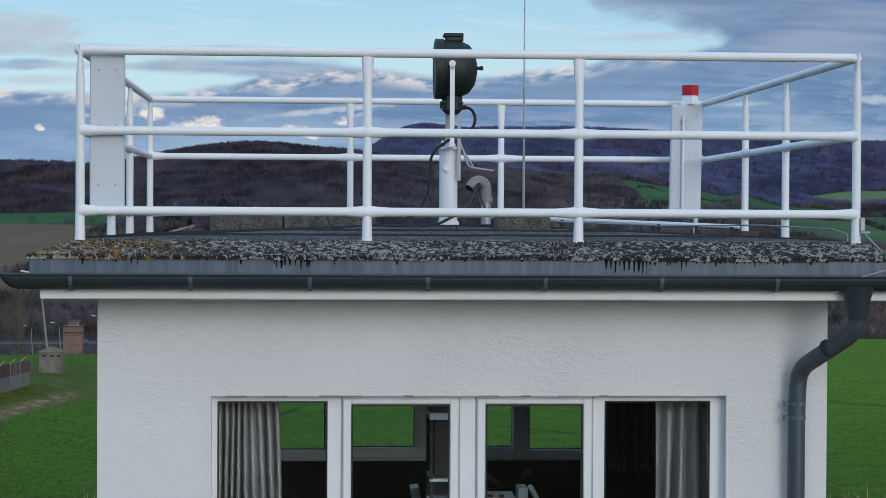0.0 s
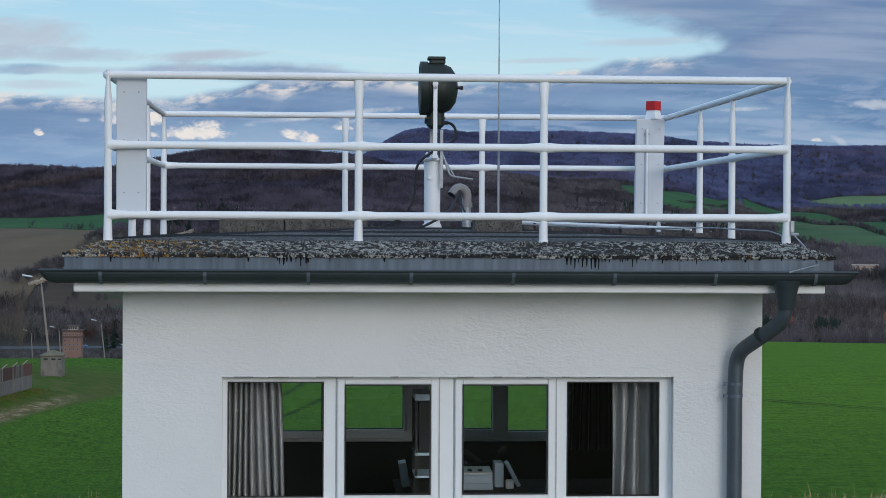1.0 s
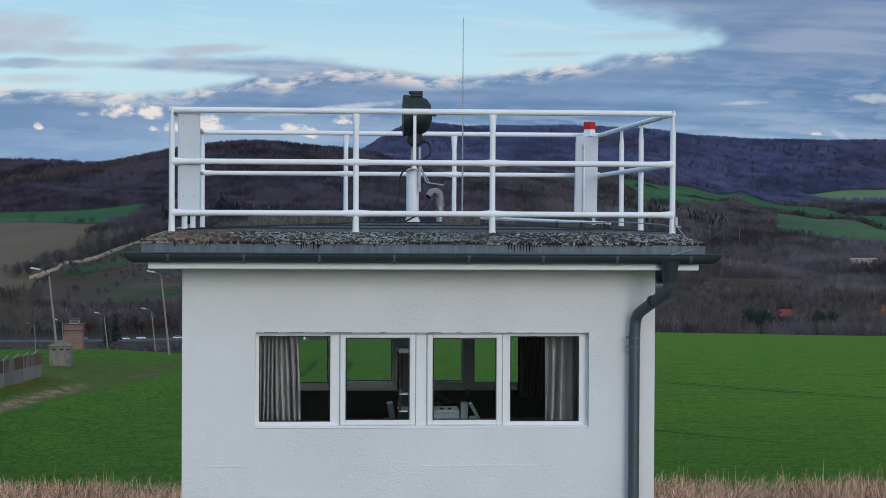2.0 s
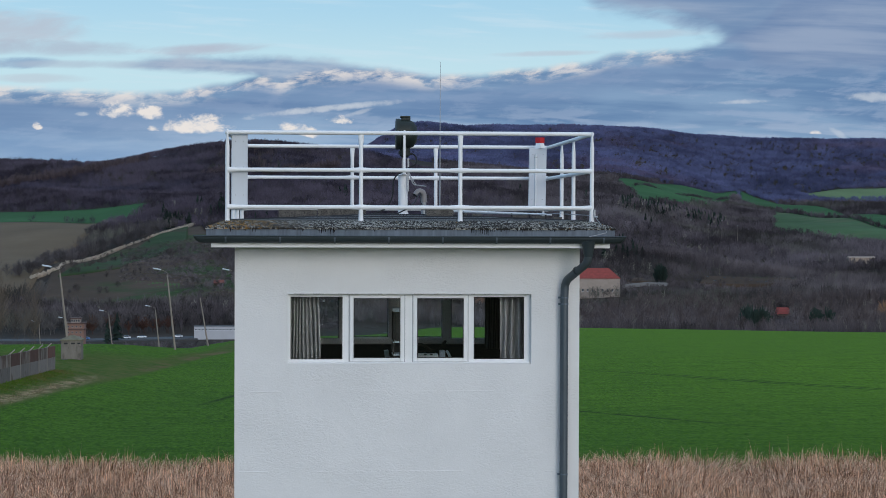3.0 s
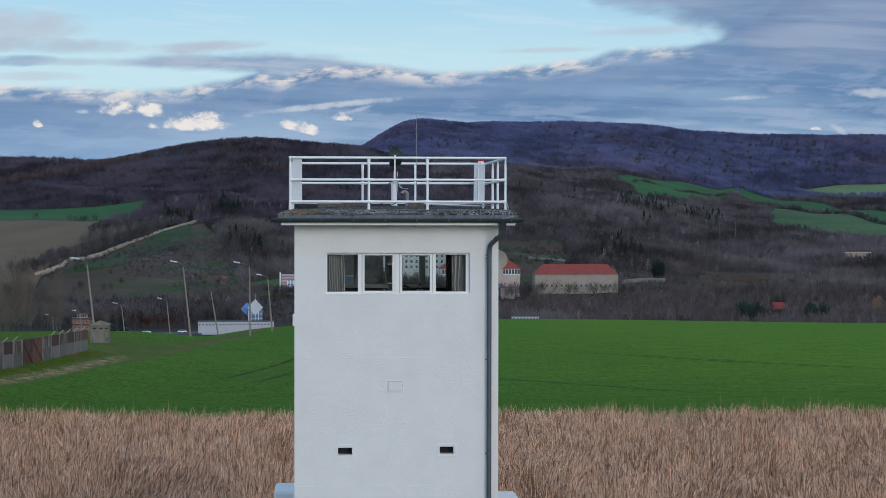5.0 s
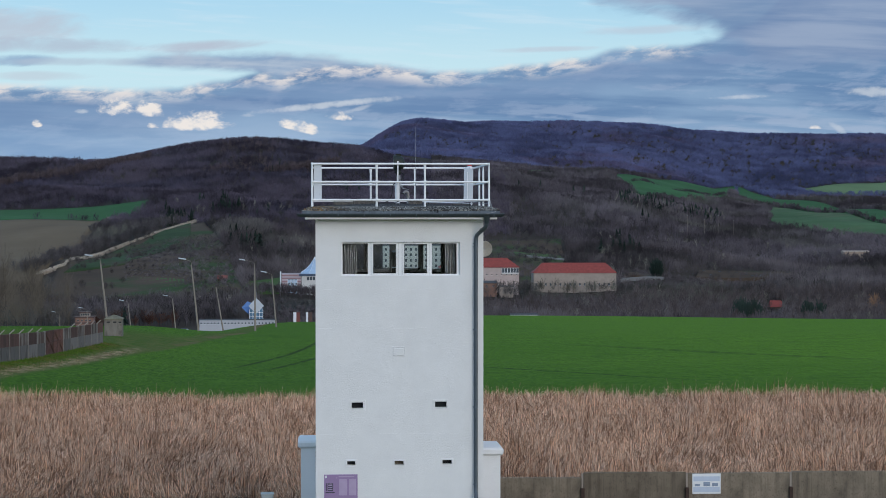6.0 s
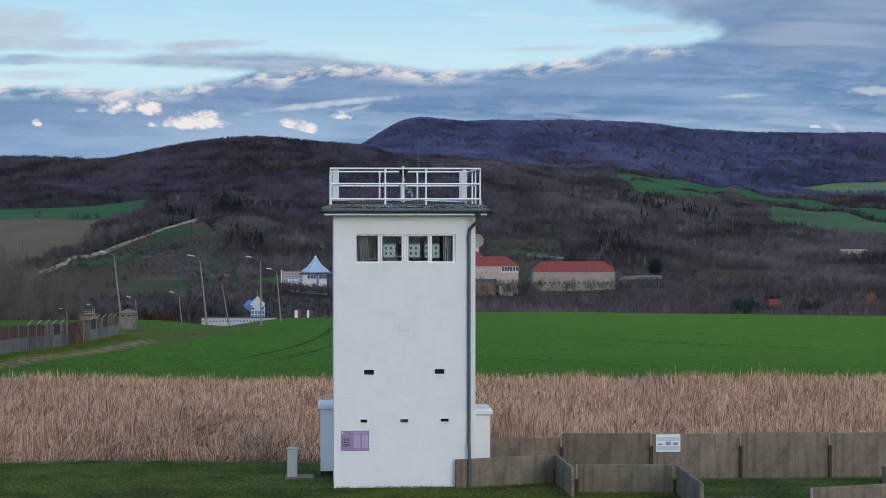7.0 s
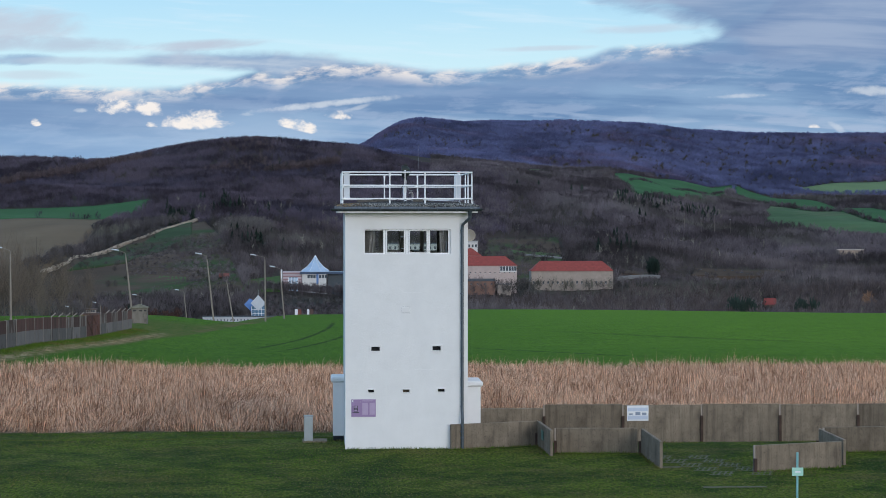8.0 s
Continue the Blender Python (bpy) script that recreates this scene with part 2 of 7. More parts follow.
def lichened(mt, edge):
    """Crisp grey lichen over dark felt, thick along the south edge, orange by the west corner, with dark lap joints."""
    N, L = mt.node_tree.nodes, mt.node_tree.links
    bsdf = N["Principled BSDF"]
    co = N.new("ShaderNodeTexCoord").outputs["Object"]
    sep = N.new("ShaderNodeSeparateXYZ")
    L.new(co, sep.inputs[0])

    def tex(sc, det, dist=0.0):
        n = N.new("ShaderNodeTexNoise")
        L.new(co, n.inputs["Vector"])
        n.inputs["Scale"].default_value, n.inputs["Detail"].default_value, n.inputs["Distortion"].default_value = sc, det, dist
        n.inputs["Roughness"].default_value = 0.7
        return n.outputs[0]

    def rng_(x, lo, hi, a=0.0, b=1.0):
        n = N.new("ShaderNodeMapRange")
        L.new(x, n.inputs[0])
        for i, v in enumerate((lo, hi, a, b)):
            n.inputs[1 + i].default_value = v
        return n.outputs[0]

    def m(op, x, y):
        n = N.new("ShaderNodeMath")
        n.operation = op
        for s_, v in zip(n.inputs, (x, y)):
            if hasattr(v, "is_linked"):
                L.new(v, s_)
            else:
                s_.default_value = v
        return n.outputs[0]

    def over(f, a, b):
        n = N.new("ShaderNodeMix")
        n.data_type = "RGBA"
        L.new(f, n.inputs[0])
        for s_, v in ((n.inputs[6], a), (n.inputs[7], b)):
            if hasattr(v, "is_linked"):
                L.new(v, s_)
            else:
                s_.default_value = (*v, 1)
        return n.outputs[2]

    col = bsdf.inputs["Base Color"].links[0].from_socket
    col = over(rng_(tex(85, 6, 0.2), 0.54, 0.60), col, (0.22, 0.22, 0.225))
    col = over(rng_(tex(9, 6, 0.5), 0.58, 0.66), col, (0.030, 0.030, 0.032))
    band = rng_(m("ADD", sep.outputs[1], m("MULTIPLY", tex(5, 3), 0.12)), edge + 0.50, edge + 0.34)
    rough_ = tex(30, 10, 0.5)
    col = over(m("MULTIPLY", band, 0.95), col, (0.018, 0.016, 0.013))
    patch = m("ADD", rough_, m("MULTIPLY", m("SUBTRACT", tex(3.5, 3), 0.5), 0.35))
    grey = m("MULTIPLY", rng_(patch, 0.520, 0.545), rng_(band, 0, 1, 0.30, 1.0))
    col = over(grey, col, over(rng_(tex(90, 3), 0.4, 0.6), (0.20, 0.198, 0.180), (0.56, 0.55, 0.50)))
    west = m("MULTIPLY", rng_(sep.outputs[0], -1.3, -2.35), rng_(tex(19, 6, 0.4), 0.53, 0.57))
    speck = rng_(tex(23, 5, 0.3), 0.66, 0.69)
    col = over(m("MULTIPLY", m("MAXIMUM", west, speck), band), col, (0.46, 0.225, 0.03))
    L.new(col, bsdf.inputs["Base Color"])
    b = N.new("ShaderNodeBump")
    b.inputs["Strength"].default_value, b.inputs["Distance"].default_value = 0.8, 0.02
    L.new(m("MULTIPLY", rough_, band), b.inputs["Height"])
    L.new(bsdf.inputs["Normal"].links[0].from_socket, b.inputs["Normal"])
    L.new(b.outputs[0], bsdf.inputs["Normal"])


CONCRETE = material("grey_concrete", (0.205, 0.165, 0.124), 0.95, vary=0.3, scale=0.8, fine=60, bump=0.9, bump_size=0.02, per_piece=0.22, spec=0.2)


def weathered(mt, dark, pale):
    """Rain streaks, dark algae blotches, pits and pale lichen dots over cast concrete."""
    N, L = mt.node_tree.nodes, mt.node_tree.links
    bsdf = N["Principled BSDF"]
    co = N.new("ShaderNodeTexCoord").outputs["Object"]

    def tex(sc, det, stretch=(1, 1, 1), rough=0.65):
        mp = N.new("ShaderNodeMapping")
        mp.inputs["Scale"].default_value = stretch
        L.new(co, mp.inputs[0])
        n = N.new("ShaderNodeTexNoise")
        L.new(mp.outputs[0], n.inputs["Vector"])
        n.inputs["Scale"].default_value, n.inputs["Detail"].default_value, n.inputs["Roughness"].default_value = sc, det, rough
        return n.outputs[0]

    def over(x, lo, hi, k, a, c):
        r = N.new("ShaderNodeMapRange")
        L.new(x, r.inputs[0])
        for i, v in enumerate((lo, hi, 0.0, k)):
            r.inputs[1 + i].default_value = v
        n = N.new("ShaderNodeMix")
        n.data_type = "RGBA"
        L.new(r.outputs[0], n.inputs[0])
        L.new(a, n.inputs[6])
        n.inputs[7].default_value = (*c, 1)
        return n.outputs[2]

    col = bsdf.inputs["Base Color"].links[0].from_socket
    col = over(tex(1.0, 7, (7, 7, 0.35)), 0.48, 0.74, 0.6, col, dark)
    col = over(tex(1.1, 9), 0.50, 0.74, 0.55, col, dark)
    col = over(tex(30, 4), 0.56, 0.64, 0.6, col, dark)
    col = over(tex(17, 6, (1, 1, 0.8), 0.8), 0.62, 0.68, 0.7, col, pale)
    L.new(col, bsdf.inputs["Base Color"])


weathered(CONCRETE, (0.052, 0.042, 0.032), (0.27, 0.235, 0.19))
STEEL_GREEN = material("green_enamel", (0.010, 0.016, 0.011), 0.55, vary=0.4, scale=8, bump=0.1)
GALV = material("galvanised", (0.36, 0.37, 0.38), 0.5, 0.7, vary=0.15)
BLACK = material("black_rubber", (0.012, 0.012, 0.013), 0.6, vary=0.2, bump=0.0)
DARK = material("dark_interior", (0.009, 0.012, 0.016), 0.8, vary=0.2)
RUST = material("rusty_steel", (0.06, 0.035, 0.026), 0.9, vary=0.5, scale=4)
RED = material("red_lens", (0.50, 0.010, 0.010), 0.5, vary=0.1, bump=0.0)
REDROOF = material("red_tiles", (0.24, 0.045, 0.035), 0.8, vary=0.25, scale=0.5, fine=3)
STUCCO = material("pale_stucco", (0.33, 0.275, 0.235), 0.9, vary=0.15, scale=0.3, fine=3)
WOODWALL = material("tan_wall", (0.36, 0.28, 0.22), 0.9, vary=0.25, scale=0.3, fine=3)
FABRIC = material("grey_curtain", (0.235, 0.23, 0.238), 0.95, vary=0.12, scale=5, fine=200, bump=0.1)
LILAC = material("lilac_board", (0.30, 0.20, 0.36), 0.4, vary=0.05, bump=0.0)
PAPER = material("white_board", (0.75, 0.76, 0.78), 0.5, vary=0.03, bump=0.0)
INK = material("dark_print", (0.06, 0.05, 0.08), 0.6, vary=0.05, bump=0.0)
ASPHALT = material("asphalt", (0.060, 0.062, 0.066), 0.9, vary=0.2, scale=0.2, fine=2)

glass = bpy.data.materials.new("window_glass")
glass.use_nodes = True
_b = glass.node_tree.nodes["Principled BSDF"]
_b.inputs["Base Color"].default_value = (0.93, 0.97, 0.96, 1)
_b.inputs["Roughness"].default_value, _b.inputs["Transmission Weight"].default_value, _b.inputs["IOR"].default_value = 0.0, 1.0, 1.35
GLASS = glass


# ---- mesh tools ----
def finish(name, bm, mat, parent=None, label="", smooth=False):
    me = bpy.data.meshes.new(name)
    bm.normal_update()
    bm.to_mesh(me)
    bm.free()
    me.materials.append(mat)
    if smooth:
        me.polygons.foreach_set("use_smooth", [True] * len(me.polygons))
        me.set_sharp_from_angle(angle=radians(50))
    ob = new(name, me)
    if parent:
        ob.parent = parent
    if label:
        tagged(ob, label)
    return ob


def part(name, bm, mat, parent, label="", smooth=False):
    return finish(name, bm, mat, parent, label, smooth)


def empty(name, m=None):
    ob = new(name)
    ob.matrix_world = m or Matrix()
    return ob


def add_box(bm, x0, x1, y0, y1, z0, z1, bevel=0.0, m=None):
    c = bmesh.ops.create_cube(bm, size=1.0, matrix=Matrix.Translation(((x0 + x1) / 2, (y0 + y1) / 2, (z0 + z1) / 2))
                              @ Matrix.Diagonal((abs(x1 - x0), abs(y1 - y0), abs(z1 - z0), 1)))
    vs = c["verts"]
    if bevel:
        es = list({e for v in vs for e in v.link_edges})
        r = bmesh.ops.bevel(bm, geom=es, offset=bevel, segments=1, affect="EDGES", profile=0.5)
        vs = list({v for f in r["faces"] for v in f.verts} | {v for v in vs if v.is_valid})
    if m:
        bmesh.ops.transform(bm, matrix=m, verts=vs)
    return bm


def box(x0, x1, y0, y1, z0, z1, bevel=0.0, m=None):
    return add_box(bmesh.new(), x0, x1, y0, y1, z0, z1, bevel, m)


def add_tube(bm, pts, r, sides=12, r_end=None, cap=True):
    """A round bar along points; r may taper to r_end."""
    pts = [Vector(p) for p in pts]
    n = len(pts)
    rings = []
    up = Vector((0, 0, 1))
    d0 = (pts[1] - pts[0]).normalized()
    side = d0.cross(up if abs(d0.z) < 0.95 else Vector((0, 1, 0))).normalized()
    for i, p in enumerate(pts):
        d = (pts[min(i + 1, n - 1)] - pts[max(i - 1, 0)]).normalized()
        side = (side - d * side.dot(d)).normalized()
        other = d.cross(side)
        rr = r if r_end is None else r + (r_end - r) * i / (n - 1)
        rings.append([bm.verts.new(p + rr * (math.cos(a) * side + math.sin(a) * other))
                      for a in (2 * math.pi * k / sides for k in range(sides))])
    for a, b in zip(rings, rings[1:]):
        for k in range(sides):
            bm.faces.new((a[k], a[(k + 1) % sides], b[(k + 1) % sides], b[k]))
    if cap:
        bm.faces.new(rings[0][::-1]), bm.faces.new(rings[-1])
    return bm


def tube(pts, r, sides=12, r_end=None):
    return add_tube(bmesh.new(), pts, r, sides, r_end)


def bend(pts, r, seg=5):
    """The line through pts with its corners rounded to radius r."""
    pts = [Vector(p) for p in pts]
    out = [pts[0]]
    for a, b, c in zip(pts, pts[1:], pts[2:]):
        p, q = b + (a - b).normalized() * r, b + (c - b).normalized() * r
        for k in range(seg + 1):
            t = k / seg
            out.append((1 - t) ** 2 * p + 2 * t * (1 - t) * b + t * t * q)
    return out + [pts[-1]]


def raw(name, verts, faces, mat, smooth=False):
    me = bpy.data.meshes.new(name)
    me.from_pydata(verts, [], faces)
    me.materials.append(mat)
    if smooth:
        me.polygons.foreach_set("use_smooth", [True] * len(me.polygons))
    return new(name, me)


def tri_mesh(name, v, f, mat):
    """A mesh out of arrays of corners and of triangles."""
    me = bpy.data.meshes.new(name)
    me.vertices.add(len(v))
    me.vertices.foreach_set("co", np.asarray(v, np.float32).ravel())
    me.loops.add(len(f) * 3)
    me.loops.foreach_set("vertex_index", np.asarray(f, np.int32).ravel())
    me.polygons.add(len(f))
    me.polygons.foreach_set("loop_start", np.arange(len(f), dtype=np.int32) * 3)
    me.polygons.foreach_set("loop_total", np.full(len(f), 3, np.int32))
    me.update(calc_edges=True)
    me.materials.append(mat)
    return new(name, me)


# ---- the land ----
def smooth(a, b, x):
    t = np.clip((np.asarray(x, float) - a) / (b - a), 0, 1)
    return t * t * (3 - 2 * t)


def ground_z(x, y):
    """The top of the ridge on which the tower stands: level round the tower, falling gently to the north."""
    x, y = np.asarray(x, float), np.asarray(y, float)
    z = np.interp(y, [-9e3, 3.2, 7.5, 12, 58, 127, 175, 208, 263, 305, 350, 420, 470], [0, 0, -0.5, -0.8, -2.35, -4.7, -5.9, -7.3, -9.45, -10.7, -13.0, -19.5, -30])
    z = z + 1.3 * smooth(-11, -24, x) * smooth(12, 48, y) * smooth(260, 170, y)
    z = z + 0.36 * smooth(-15, -23, x) * smooth(28, 48, y) * smooth(100, 66, y)
    z = z - 3.8 * smooth(-5, -36, x) * smooth(165, 278, y) - 0.035 * np.maximum(y - 268, 0) * smooth(25, 0, x)
    z = z - 1.15 * smooth(28, 130, x) * smooth(140, 300, y)
    z = z - 0.6 * smooth(2.5, 6, x) * smooth(1, 5, y) * smooth(12, 5, y)
    return z


# the far land: the slope to each bearing at each distance south to north from the lookout at (-3, -66, 8)
HUB = (-3.1, -65.65, 8.1)
BEARING = [-0.225, -0.121, -0.0475, 0.0116, 0.0707, 0.1447, 0.2334, 0.3664]
FAR = [520, 620, 900, 1200, 1500, 1900, 2400, 2900, 3600, 4400, 4850]
SLOPE = [
    [-0.075] * 8,
    [-0.085] * 8,
    [-0.068, -0.067, -0.066, -0.064, -0.062, -0.063, -0.066, -0.069],
    [-0.0515, -0.0510, -0.0490, -0.0500, -0.0545, -0.0585, -0.060, -0.060],
    [-0.0334, -0.029, -0.0216, -0.0275, -0.0364, -0.0387, -0.0423, -0.0393],
    [-0.0157, -0.0098, -0.0024, -0.0068, -0.0157, -0.0186, -0.026, -0.0216],
    [0.0095, 0.0095, 0.0139, 0.0168, 0.0124, 0.0065, -0.0068, -0.0068],
    [0.0260, 0.0265, 0.0345, 0.0325, 0.0225, 0.0160, 0.0015, 0.0021],
    [0.0230, 0.0235, 0.0270, 0.0300, 0.0280, 0.0228, 0.0095, 0.008],
    [0.0215, 0.0220, 0.0260, 0.0358, 0.0466, 0.0463, 0.0406, 0.0390],
    [0.0200, 0.0200, 0.0240, 0.0333, 0.0446, 0.0446, 0.0396, 0.0375],
]


def far_z(x, y):
    x, y = np.asarray(x, float), np.asarray(y, float)
    d = np.maximum(y - HUB[1], 1)
    b = (x - HUB[0]) / d
    fi = np.clip(np.interp(d, FAR, np.arange(len(FAR))), 0, len(FAR) - 1.001)
    bi = np.clip(np.interp(b, BEARING, np.arange(8.0)), 0, 6.999)
    i, j = fi.astype(int), bi.astype(int)
    s, t = fi - i, bi - j
    t = t * t * (3 - 2 * t)
    T = np.array(SLOPE)
    v = (T[i, j] * (1 - s) + T[i + 1, j] * s) * (1 - t) + (T[i, j + 1] * (1 - s) + T[i + 1, j + 1] * s) * t
    # the steep western shoulder of the far mountain and the rounded top of the near one
    v = v + 0.0045 * np.exp(-((b - 0.045) / 0.017) ** 2) * smooth(3500, 4300, d) - 0.006 * np.exp(-((b - 0.015) / 0.016) ** 2) * smooth(3500, 4300, d)
    v = v + 0.0030 * np.exp(-((b + 0.026) / 0.022) ** 2) * smooth(2300, 2900, d) * smooth(3500, 2900, d)
    roll = 5 * np.sin(x / 97 + 1.3 * np.sin(y / 160)) * np.sin(y / 131 + 0.7) + 2.5 * np.sin(x / 41 + y / 57)
    roll = roll * smooth(900, 1700, d)
    return HUB[2] + d * v + roll


def land_z(x, y):
    w = smooth(425, 470, y)
    return ground_z(x, y) * (1 - w) + far_z(x, y) * w


def sheet(name, xs, ys, zf, mat, lift=0.0, skirt=0.0):
    """A grid of ground; xs and ys are arrays of the same two-dimensional shape."""
    n, k = xs.shape
    z = zf(xs, ys) + lift
    if skirt:
        z[0] -= skirt
        z[-1] -= skirt
        z[1:-1, 0] -= skirt
        z[1:-1, -1] -= skirt
    v = np.stack([xs, ys, z], -1).reshape(-1, 3)
    idx = np.arange(n * k).reshape(n, k)
    q = np.stack([idx[:-1, :-1], idx[:-1, 1:], idx[1:, 1:], idx[1:, :-1]], -1).reshape(-1, 4)
    return raw(name, v.tolist(), q.tolist(), mat, True)


def ground_material():
    """Lawn round the tower, straw litter under the reeds, young wheat on the field, a rough verge along the fence."""
    mt = bpy.data.materials.new("turf_and_crop")
    mt.use_nodes = True
    nt = mt.node_tree
    N, L = nt.nodes, nt.links
    bsdf = N["Principled BSDF"]
    co = N.new("ShaderNodeTexCoord").outputs["Object"]
    sep = N.new("ShaderNodeSeparateXYZ")
    L.new(co, sep.inputs[0])
    X, Y = sep.outputs[0], sep.outputs[1]

    def tex(s, detail=5, stretch=(1, 1, 1)):
        mp = N.new("ShaderNodeMapping")
        mp.inputs["Scale"].default_value = stretch
        L.new(co, mp.inputs[0])
        n = N.new("ShaderNodeTexNoise")
        L.new(mp.outputs[0], n.inputs["Vector"])
        n.inputs["Scale"].default_value, n.inputs["Detail"].default_value = s, detail
        n.inputs["Roughness"].default_value = 0.65
        return n.outputs[0]

    def m(op, a, b):
        n = N.new("ShaderNodeMath")
        n.operation = op
        for s, v in zip(n.inputs, (a, b)):
            if isinstance(v, (int, float)):
                s.default_value = v
            else:
                L.new(v, s)
        return n.outputs[0]

    def ramp(x, lo, hi):
        n = N.new("ShaderNodeMapRange")
        L.new(x, n.inputs[0])
        n.inputs[1].default_value, n.inputs[2].default_value = lo, hi
        return n.outputs[0]

    def mix(f, a, b):
        n = N.new("ShaderNodeMix")
        n.data_type = "RGBA"
        for s, v in zip((n.inputs[0], n.inputs[6], n.inputs[7]), (f, a, b)):
            if isinstance(v, tuple):
                s.default_value = (*v, 1)
            else:
                L.new(v, s)
        return n.outputs[2]

    big, mid, fine = tex(0.05, 4), tex(0.7, 6), tex(9.0, 5)
    crop_rows, clods = tex(1.0, 7, (5.0, 1.1, 1)), tex(0.8, 7, (1.8, 0.6, 1))
    field = mix(ramp(big, 0.35, 0.65), (0.074, 0.170, 0.007), (0.097, 0.205, 0.010))
    field = mix(m("MULTIPLY", ramp(crop_rows, 0.46, 0.59), 0.85), field, (0.022, 0.060, 0.003))
    field = mix(m("MULTIPLY", ramp(clods, 0.46, 0.62), 0.5), field, (0.100, 0.220, 0.015))
    field = mix(m("MULTIPLY", ramp(fine, 0.4, 0.75), 0.35), field, (0.10, 0.21, 0.020))
    # brighter and yellower to the east: grazing sunlight painted into the crop colour
    field = mix(m("MULTIPLY", ramp(X, 0, 45), 0.60), field, (0.135, 0.268, 0.018))
    # gaps between the drills, clumps and pale blade tips
    drills, clumps, tips = tex(1.0, 6, (0.30, 1.3, 1)), tex(1.0, 6, (3.2, 1.4, 1)), tex(1.0, 5, (7.5, 2.6, 1))
    field = mix(m("MULTIPLY", ramp(drills, 0.47, 0.63), 0.45), field, (0.020, 0.062, 0.004))
    field = mix(m("MULTIPLY", ramp(clumps, 0.48, 0.60), 0.55), field, (0.022, 0.064, 0.004))
    field = mix(m("MULTIPLY", ramp(tips, 0.54, 0.66), 0.60), field, (0.175, 0.320, 0.036))
    # darker towards the reed bed: the weaker sheen of the steeper view, painted in
    field = mix(m("MULTIPLY", ramp(m("ADD", Y, m("MULTIPLY", big, 20.0)), 125, 72), 0.40), field, (0.034, 0.098, 0.006))
    # wheel tracks of the sprayer
    def lane(x0, y0, k, bow, wid, y_lo, y_hi):
        dy_ = m("SUBTRACT", Y, y0)
        cx_ = m("ADD", x0, m("ADD", m("MULTIPLY", dy_, k), m("MULTIPLY", m("MULTIPLY", dy_, dy_), bow)))
        g = m("SUBTRACT", m("ABSOLUTE", m("SUBTRACT", X, cx_), 0), 0.0)
        ends = m("MULTIPLY", ramp(Y, y_lo, y_lo + 8), ramp(Y, y_hi, y_hi - 12))
        return m("MULTIPLY", m("MULTIPLY", ramp(g, wid, wid * 0.3), ends), ramp(clods, 0.35, 0.5))
    for q in ((-0.9, 190, 0.0, -0.00103, 0.42, 100, 192), (2.6, 190, 0.0, -0.00103, 0.42, 95, 185), (16.0, 94.5, -0.61, 0.0, 0.5, 80, 112), (33.0, 132, -0.61, 0.0, 0.55, 112, 152), (34.6, 132, -0.61, 0.0, 0.45, 112, 152)):
        field = mix(m("MULTIPLY", lane(*q), 0.9), field, (0.022, 0.045, 0.010))
    lawn = mix(ramp(m("ADD", mid, m("MULTIPLY", m("SUBTRACT", tex(0.22, 4), 0.5), 1.3)), 0.36, 0.62), (0.018, 0.050, 0.003), (0.094, 0.132, 0.012))
    worn = tex(0.35, 6, (0.8, 1.3, 1))
    lawn = mix(m("MULTIPLY", ramp(worn, 0.50, 0.66), 0.6), lawn, (0.130, 0.105, 0.036))
    blades = tex(1.0, 4, (11, 3.2, 1))
    lawn = mix(m("MULTIPLY", ramp(blades, 0.56, 0.40), 0.75), lawn, (0.012, 0.026, 0.003))
    lawn = mix(m("MULTIPLY", ramp(tex(1.0, 4, (14, 3.0, 2)), 0.54, 0.68), 0.6), lawn, (0.23, 0.19, 0.075))
    lawn = mix(m("MULTIPLY", ramp(fine, 0.5, 0.7), 0.3), lawn, (0.085, 0.095, 0.030))
    straw = mix(ramp(mid, 0.35, 0.65), (0.10, 0.066, 0.045), (0.22, 0.15, 0.10))
    verge = mix(ramp(mid, 0.42, 0.6), (0.058, 0.108, 0.012), (0.112, 0.124, 0.030))
    wob = m("MULTIPLY", m("SUBTRACT", mid, 0.5), 3.0)
    # the field's western edge drifts away from the fence towards the guard post
    edge = m("MAXIMUM", m("ADD", -20.0, m("MULTIPLY", m("SUBTRACT", Y, 68.0), 0.05)), m("ADD", -21.6, m("MULTIPLY", m("SUBTRACT", m("MINIMUM", Y, 190.0), 68.0), 0.09)))
    side = m("ADD", m("SUBTRACT", X, edge), m("MULTIPLY", wob, 0.5))
    west = ramp(side, 0.3, -0.4)
    dry = m("ADD", m("ADD", X, m("MULTIPLY", wob, 0.5)), m("SUBTRACT", 21.0, m("MULTIPLY", m("SUBTRACT", Y, 70.0), 0.05)))
    bare = m("MULTIPLY", ramp(m("ABSOLUTE", dry, 0), 1.15, 0.1), m("MULTIPLY", ramp(mid, 0.36, 0.5), ramp(Y, 130, 115)))
    verge = mix(m("MULTIPLY", bare, 0.9), verge, mix(ramp(clods, 0.45, 0.6), (0.17, 0.125, 0.062), (0.44, 0.325, 0.20)))
    path_ = m("MULTIPLY", ramp(m("ABSOLUTE", m("ADD", side, 0.8), 0), 1.2, 0.4), m("MULTIPLY", ramp(Y, 120, 150), ramp(big, 0.42, 0.52)))
    verge = mix(m("MULTIPLY", path_, 0.8), verge, (0.16, 0.115, 0.055))
    beyond = m("MULTIPLY", ramp(side, -2.4, -3.4), ramp(Y, 150, 165))
    verge = mix(beyond, verge, field)
    col = mix(west, field, verge)
    yw = m("ADD", Y, wob)
    col = mix(ramp(m("ADD", yw, m("MULTIPLY", ramp(X, -13, -23), 22.0)), 57.5, 56.5), col, straw)
    front = m("ADD", yw, m("MULTIPLY", ramp(X, -3, -9), -0.8))
